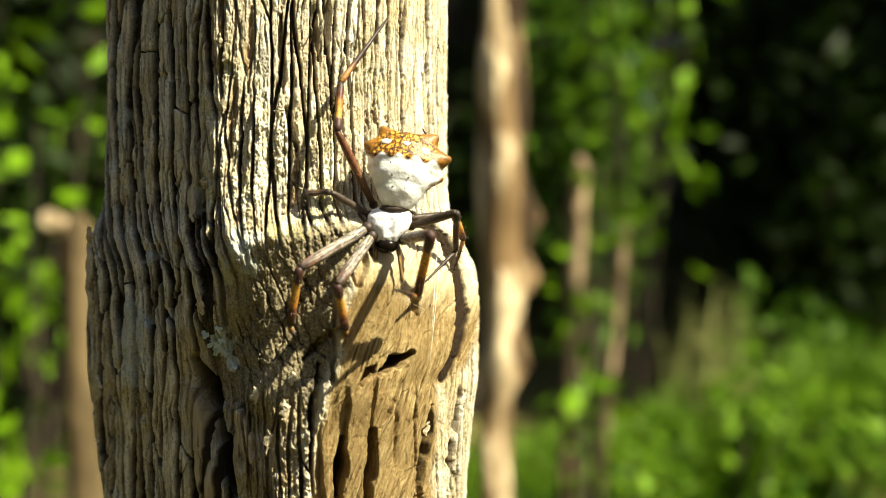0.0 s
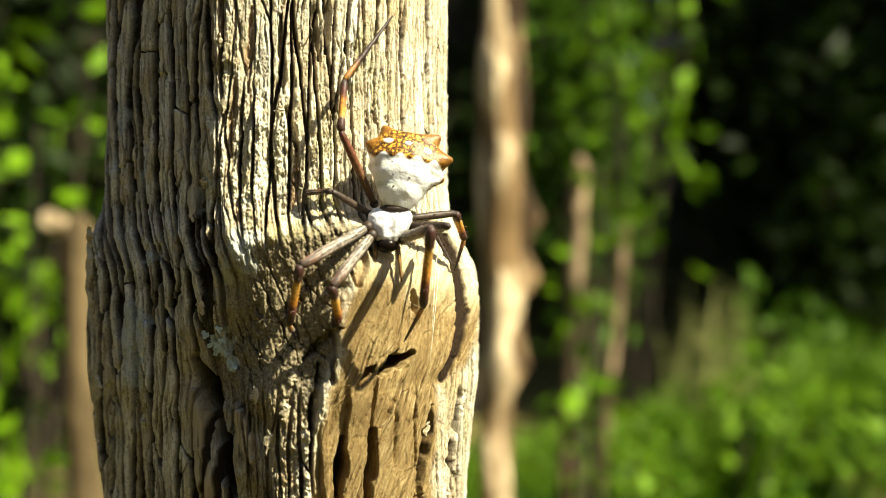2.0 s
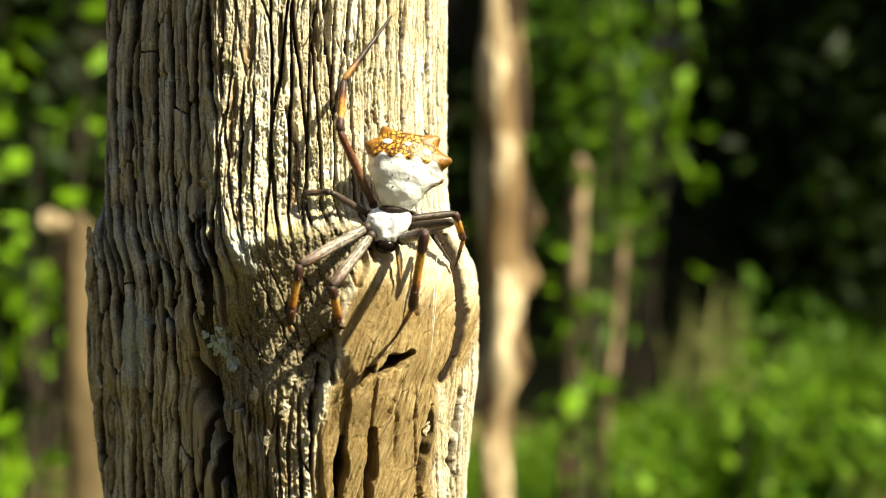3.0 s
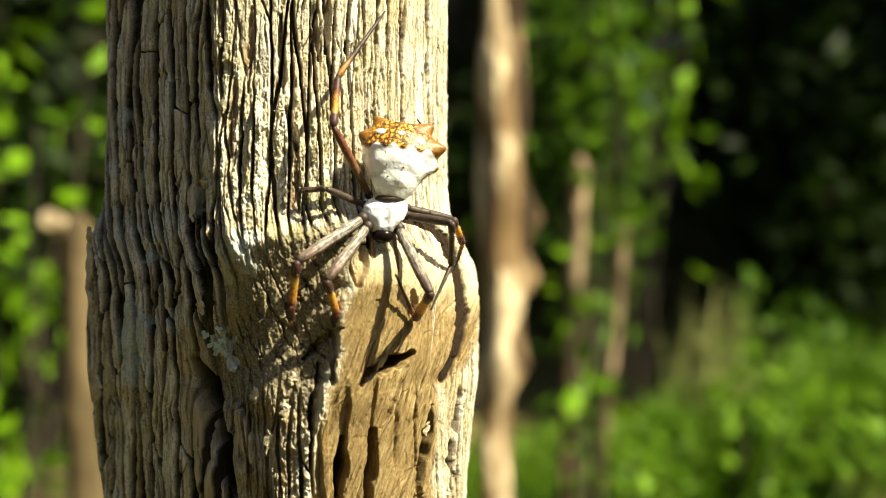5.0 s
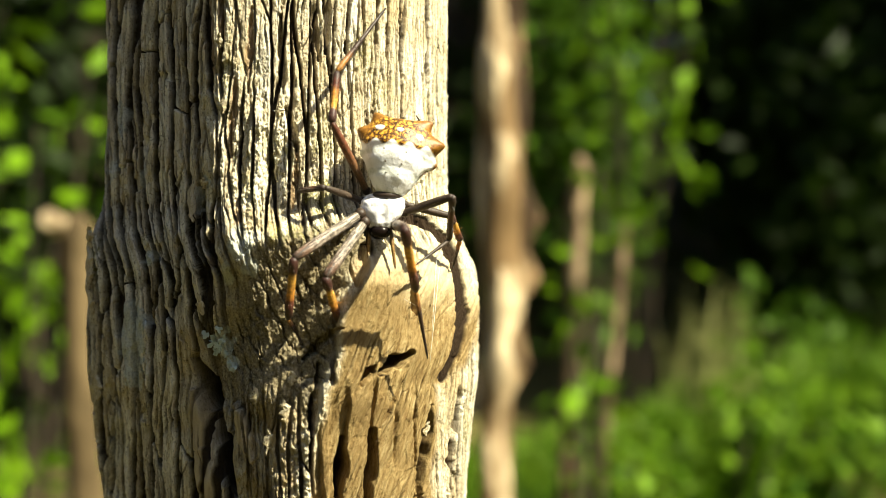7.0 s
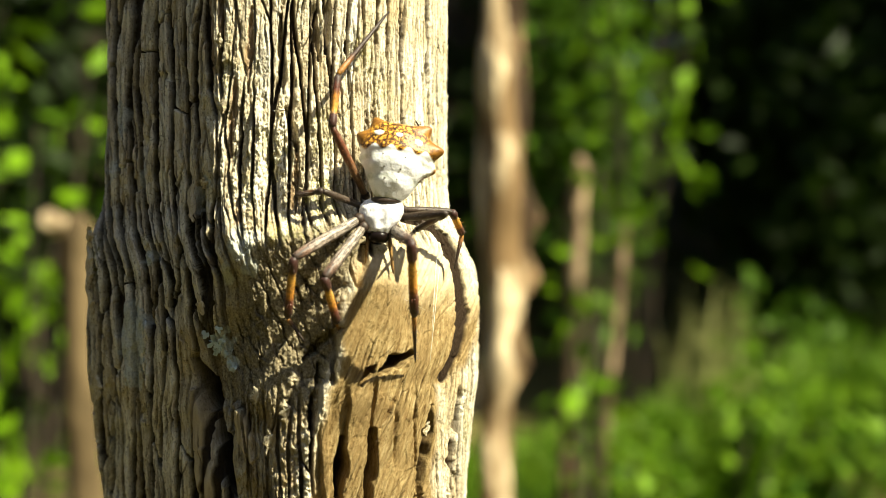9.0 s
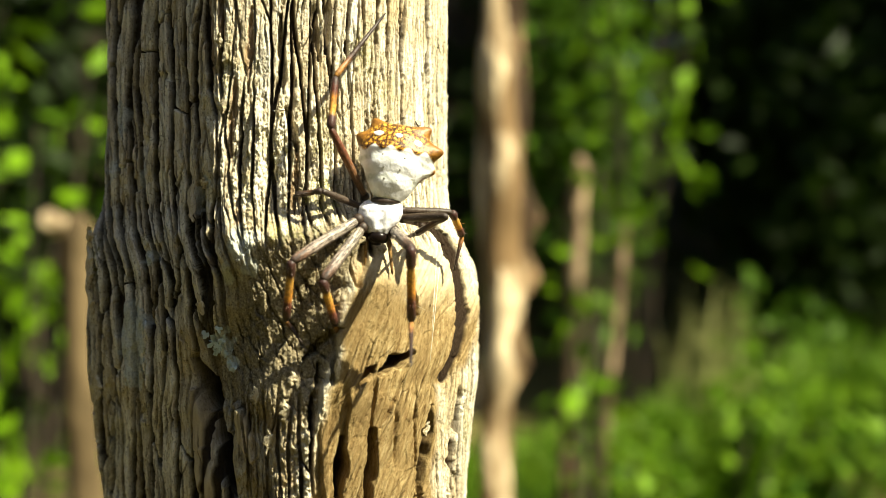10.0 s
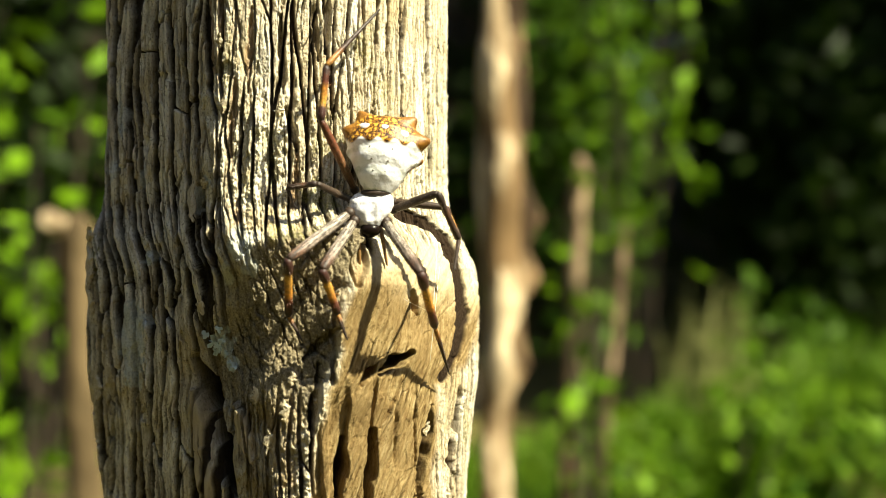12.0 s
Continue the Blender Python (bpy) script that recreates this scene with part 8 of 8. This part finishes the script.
    walk(leg_third_west["metatarsus"], [
        (0, pose(-0.01260, -0.00007, 0.00230, -145.6, 11.2, 0.0)),
        (0.5, pose(-0.01260, -0.00008, 0.00228, -145.6, 11.1, -0.0)),
        (1, pose(-0.01259, -0.00010, 0.00224, -145.6, 11.0, -0.1)),
        (1.5, pose(-0.01259, -0.00014, 0.00218, -145.6, 10.8, -0.3)),
        (2, pose(-0.01258, -0.00017, 0.00213, -145.6, 10.6, -0.4)),
        (2.5, pose(-0.01257, -0.00020, 0.00209, -145.6, 10.5, -0.5)),
        (3, pose(-0.01257, -0.00021, 0.00207, -145.6, 10.4, -0.6)),
        (3.5, pose(-0.01256, -0.00027, 0.00197, -145.8, 10.1, -0.8)),
        (4, pose(-0.01252, -0.00039, 0.00175, -146.2, 9.3, -1.3)),
        (4.5, pose(-0.01248, -0.00051, 0.00152, -146.6, 8.5, -1.8)),
        (5, pose(-0.01245, -0.00057, 0.00142, -146.8, 8.2, -2.1)),
        (5.5, pose(-0.01243, -0.00064, 0.00130, -146.8, 7.9, -2.2)),
        (6, pose(-0.01236, -0.00079, 0.00104, -146.6, 7.3, -2.7)),
        (6.5, pose(-0.01229, -0.00094, 0.00077, -146.5, 6.7, -3.1)),
        (7, pose(-0.01225, -0.00100, 0.00065, -146.4, 6.4, -3.2)),
        (7.5, pose(-0.01227, -0.00099, 0.00065, -146.4, 6.4, -3.2)),
        (8, pose(-0.01231, -0.00096, 0.00066, -146.5, 6.4, -3.2)),
        (8.5, pose(-0.01237, -0.00093, 0.00067, -146.5, 6.4, -3.3)),
        (9, pose(-0.01243, -0.00089, 0.00067, -146.6, 6.4, -3.3)),
        (9.5, pose(-0.01248, -0.00085, 0.00068, -146.7, 6.4, -3.3)),
        (10, pose(-0.01252, -0.00082, 0.00069, -146.7, 6.4, -3.3)),
        (10.5, pose(-0.01253, -0.00081, 0.00069, -146.7, 6.4, -3.3)),
        (11, pose(-0.01237, -0.00139, 0.00035, -159.9, -4.8, -8.9)),
        (11.5, pose(-0.01216, -0.00193, -0.00001, -172.5, -17.0, -11.9)),
        (12, pose(-0.01197, -0.00217, 0.00130, -172.2, -17.6, -12.0))])
    walk(leg_hind_west["femur"], [
        (0, pose(-0.00291, 0.00230, 0.00088, -25.3, 25.3, 180.0)),
        (0.5, pose(-0.00291, 0.00230, 0.00088, -26.2, 25.2, -180.0)),
        (1, pose(-0.00291, 0.00230, 0.00088, -27.9, 25.0, -179.9)),
        (1.5, pose(-0.00291, 0.00230, 0.00088, -28.9, 24.9, -179.8)),
        (2, pose(-0.00291, 0.00230, 0.00088, -28.2, 24.8, -179.7)),
        (2.5, pose(-0.00291, 0.00230, 0.00088, -27.5, 24.7, -179.7)),
        (3, pose(-0.00291, 0.00230, 0.00088, -27.5, 24.8, -179.8)),
        (3.5, pose(-0.00291, 0.00230, 0.00088, -28.5, 24.9, -179.8)),
        (4, pose(-0.00291, 0.00230, 0.00088, -30.8, 25.1, -179.9)),
        (4.5, pose(-0.00291, 0.00230, 0.00088, -33.1, 25.3, 179.9)),
        (5, pose(-0.00291, 0.00230, 0.00088, -34.1, 25.4, 179.9)),
        (5.5, pose(-0.00291, 0.00230, 0.00088, -34.1, 25.6, 179.7)),
        (6, pose(-0.00291, 0.00230, 0.00088, -34.1, 25.7, 179.6)),
        (6.5, pose(-0.00291, 0.00230, 0.00088, -34.1, 25.8, 179.6)),
        (7, pose(-0.00291, 0.00230, 0.00088, -34.1, 25.7, 179.6)),
        (7.5, pose(-0.00291, 0.00230, 0.00088, -34.2, 25.6, 179.7)),
        (8, pose(-0.00291, 0.00230, 0.00088, -34.3, 25.4, 179.9)),
        (8.5, pose(-0.00291, 0.00230, 0.00088, -34.3, 25.2, -180.0)),
        (9, pose(-0.00291, 0.00230, 0.00088, -34.4, 25.1, -179.9)),
        (9.5, pose(-0.00291, 0.00230, 0.00088, -34.4, 25.0, -179.9)),
        (10, pose(-0.00291, 0.00230, 0.00088, -35.5, 25.8, 179.5)),
        (10.5, pose(-0.00291, 0.00230, 0.00088, -36.6, 26.6, 178.9)),
        (11, pose(-0.00291, 0.00230, 0.00088, -37.8, 25.8, 179.6)),
        (11.5, pose(-0.00291, 0.00230, 0.00088, -38.9, 25.0, -179.7)),
        (12, pose(-0.00291, 0.00230, 0.00088, -32.8, 22.8, -178.0))])
    walk(leg_hind_west["tibia"], [
        (0, pose(-0.00760, -0.00289, 0.01082, 18.9, -2.2, 180.0)),
        (0.5, pose(-0.00754, -0.00307, 0.01075, 17.9, -2.1, -180.0)),
        (1, pose(-0.00744, -0.00341, 0.01061, 16.1, -1.9, -179.9)),
        (1.5, pose(-0.00738, -0.00358, 0.01054, 15.1, -1.8, -179.9)),
        (2, pose(-0.00737, -0.00347, 0.01061, 13.2, -2.1, -180.0)),
        (2.5, pose(-0.00737, -0.00335, 0.01068, 11.4, -2.3, 180.0)),
        (3, pose(-0.00741, -0.00333, 0.01067, 13.2, -2.0, -179.9)),
        (3.5, pose(-0.00739, -0.00352, 0.01057, 13.8, -2.3, 180.0)),
        (4, pose(-0.00734, -0.00393, 0.01033, 15.1, -3.0, 179.8)),
        (4.5, pose(-0.00728, -0.00433, 0.01009, 16.4, -3.7, 179.6)),
        (5, pose(-0.00725, -0.00451, 0.00997, 17.0, -4.0, 179.5)),
        (5.5, pose(-0.00730, -0.00449, 0.00996, 15.5, -3.7, 179.6)),
        (6, pose(-0.00732, -0.00449, 0.00995, 15.5, -3.8, 179.6)),
        (6.5, pose(-0.00734, -0.00449, 0.00994, 15.4, -3.9, 179.5)),
        (7, pose(-0.00732, -0.00449, 0.00995, 15.0, -4.0, 179.5)),
        (7.5, pose(-0.00728, -0.00451, 0.00995, 14.1, -4.0, 179.5)),
        (8, pose(-0.00724, -0.00454, 0.00995, 12.9, -4.1, 179.5)),
        (8.5, pose(-0.00719, -0.00456, 0.00996, 11.7, -4.2, 179.5)),
        (9, pose(-0.00715, -0.00458, 0.00996, 10.7, -4.3, 179.5)),
        (9.5, pose(-0.00714, -0.00459, 0.00996, 10.4, -4.3, 179.5)),
        (10, pose(-0.00728, -0.00473, 0.00979, 11.5, -3.1, 179.7)),
        (10.5, pose(-0.00742, -0.00486, 0.00961, 12.6, -1.8, 180.0)),
        (11, pose(-0.00715, -0.00511, 0.00953, 15.6, -3.1, 179.6)),
        (11.5, pose(-0.00688, -0.00536, 0.00945, 18.7, -4.3, 179.3)),
        (12, pose(-0.00663, -0.00442, 0.01030, -0.7, -8.7, 178.6))])
    walk(leg_hind_west["metatarsus"], [
        (0, pose(-0.00733, -0.00048, 0.01786, 26.3, -31.9, 180.0)),
        (0.5, pose(-0.00729, -0.00079, 0.01783, 26.3, -31.9, -180.0)),
        (1, pose(-0.00720, -0.00135, 0.01776, 26.3, -31.7, -179.9)),
        (1.5, pose(-0.00715, -0.00165, 0.01772, 26.3, -31.6, -179.8)),
        (2, pose(-0.00711, -0.00176, 0.01784, 26.8, -31.8, -179.9)),
        (2.5, pose(-0.00707, -0.00187, 0.01796, 27.2, -31.9, -180.0)),
        (3, pose(-0.00716, -0.00164, 0.01791, 26.5, -31.6, -179.8)),
        (3.5, pose(-0.00710, -0.00175, 0.01779, 26.5, -31.7, -179.9)),
        (4, pose(-0.00695, -0.00199, 0.01751, 26.6, -31.9, -180.0)),
        (4.5, pose(-0.00680, -0.00223, 0.01721, 26.6, -32.1, 179.9)),
        (5, pose(-0.00673, -0.00234, 0.01707, 26.6, -32.2, 179.9)),
        (5.5, pose(-0.00682, -0.00250, 0.01711, 27.3, -31.6, -179.8)),
        (6, pose(-0.00682, -0.00251, 0.01711, 27.5, -32.0, 180.0)),
        (6.5, pose(-0.00683, -0.00251, 0.01710, 27.6, -32.4, 179.7)),
        (7, pose(-0.00681, -0.00257, 0.01711, 27.7, -32.4, 179.7)),
        (7.5, pose(-0.00676, -0.00270, 0.01715, 27.7, -32.6, 179.6)),
        (8, pose(-0.00670, -0.00288, 0.01719, 27.8, -32.8, 179.5)),
        (8.5, pose(-0.00664, -0.00306, 0.01723, 27.9, -33.0, 179.3)),
        (9, pose(-0.00659, -0.00320, 0.01725, 27.9, -33.2, 179.2)),
        (9.5, pose(-0.00657, -0.00326, 0.01726, 28.0, -33.2, 179.2)),
        (10, pose(-0.00688, -0.00325, 0.01707, 28.0, -32.5, 179.6)),
        (10.5, pose(-0.00718, -0.00324, 0.01687, 28.0, -31.8, -179.9)),
        (11, pose(-0.00675, -0.00311, 0.01669, 29.5, -34.3, 178.4)),
        (11.5, pose(-0.00631, -0.00298, 0.01647, 31.0, -36.8, 176.6)),
        (12, pose(-0.00551, -0.00454, 0.01766, 34.8, -37.8, 175.9))])


motions()
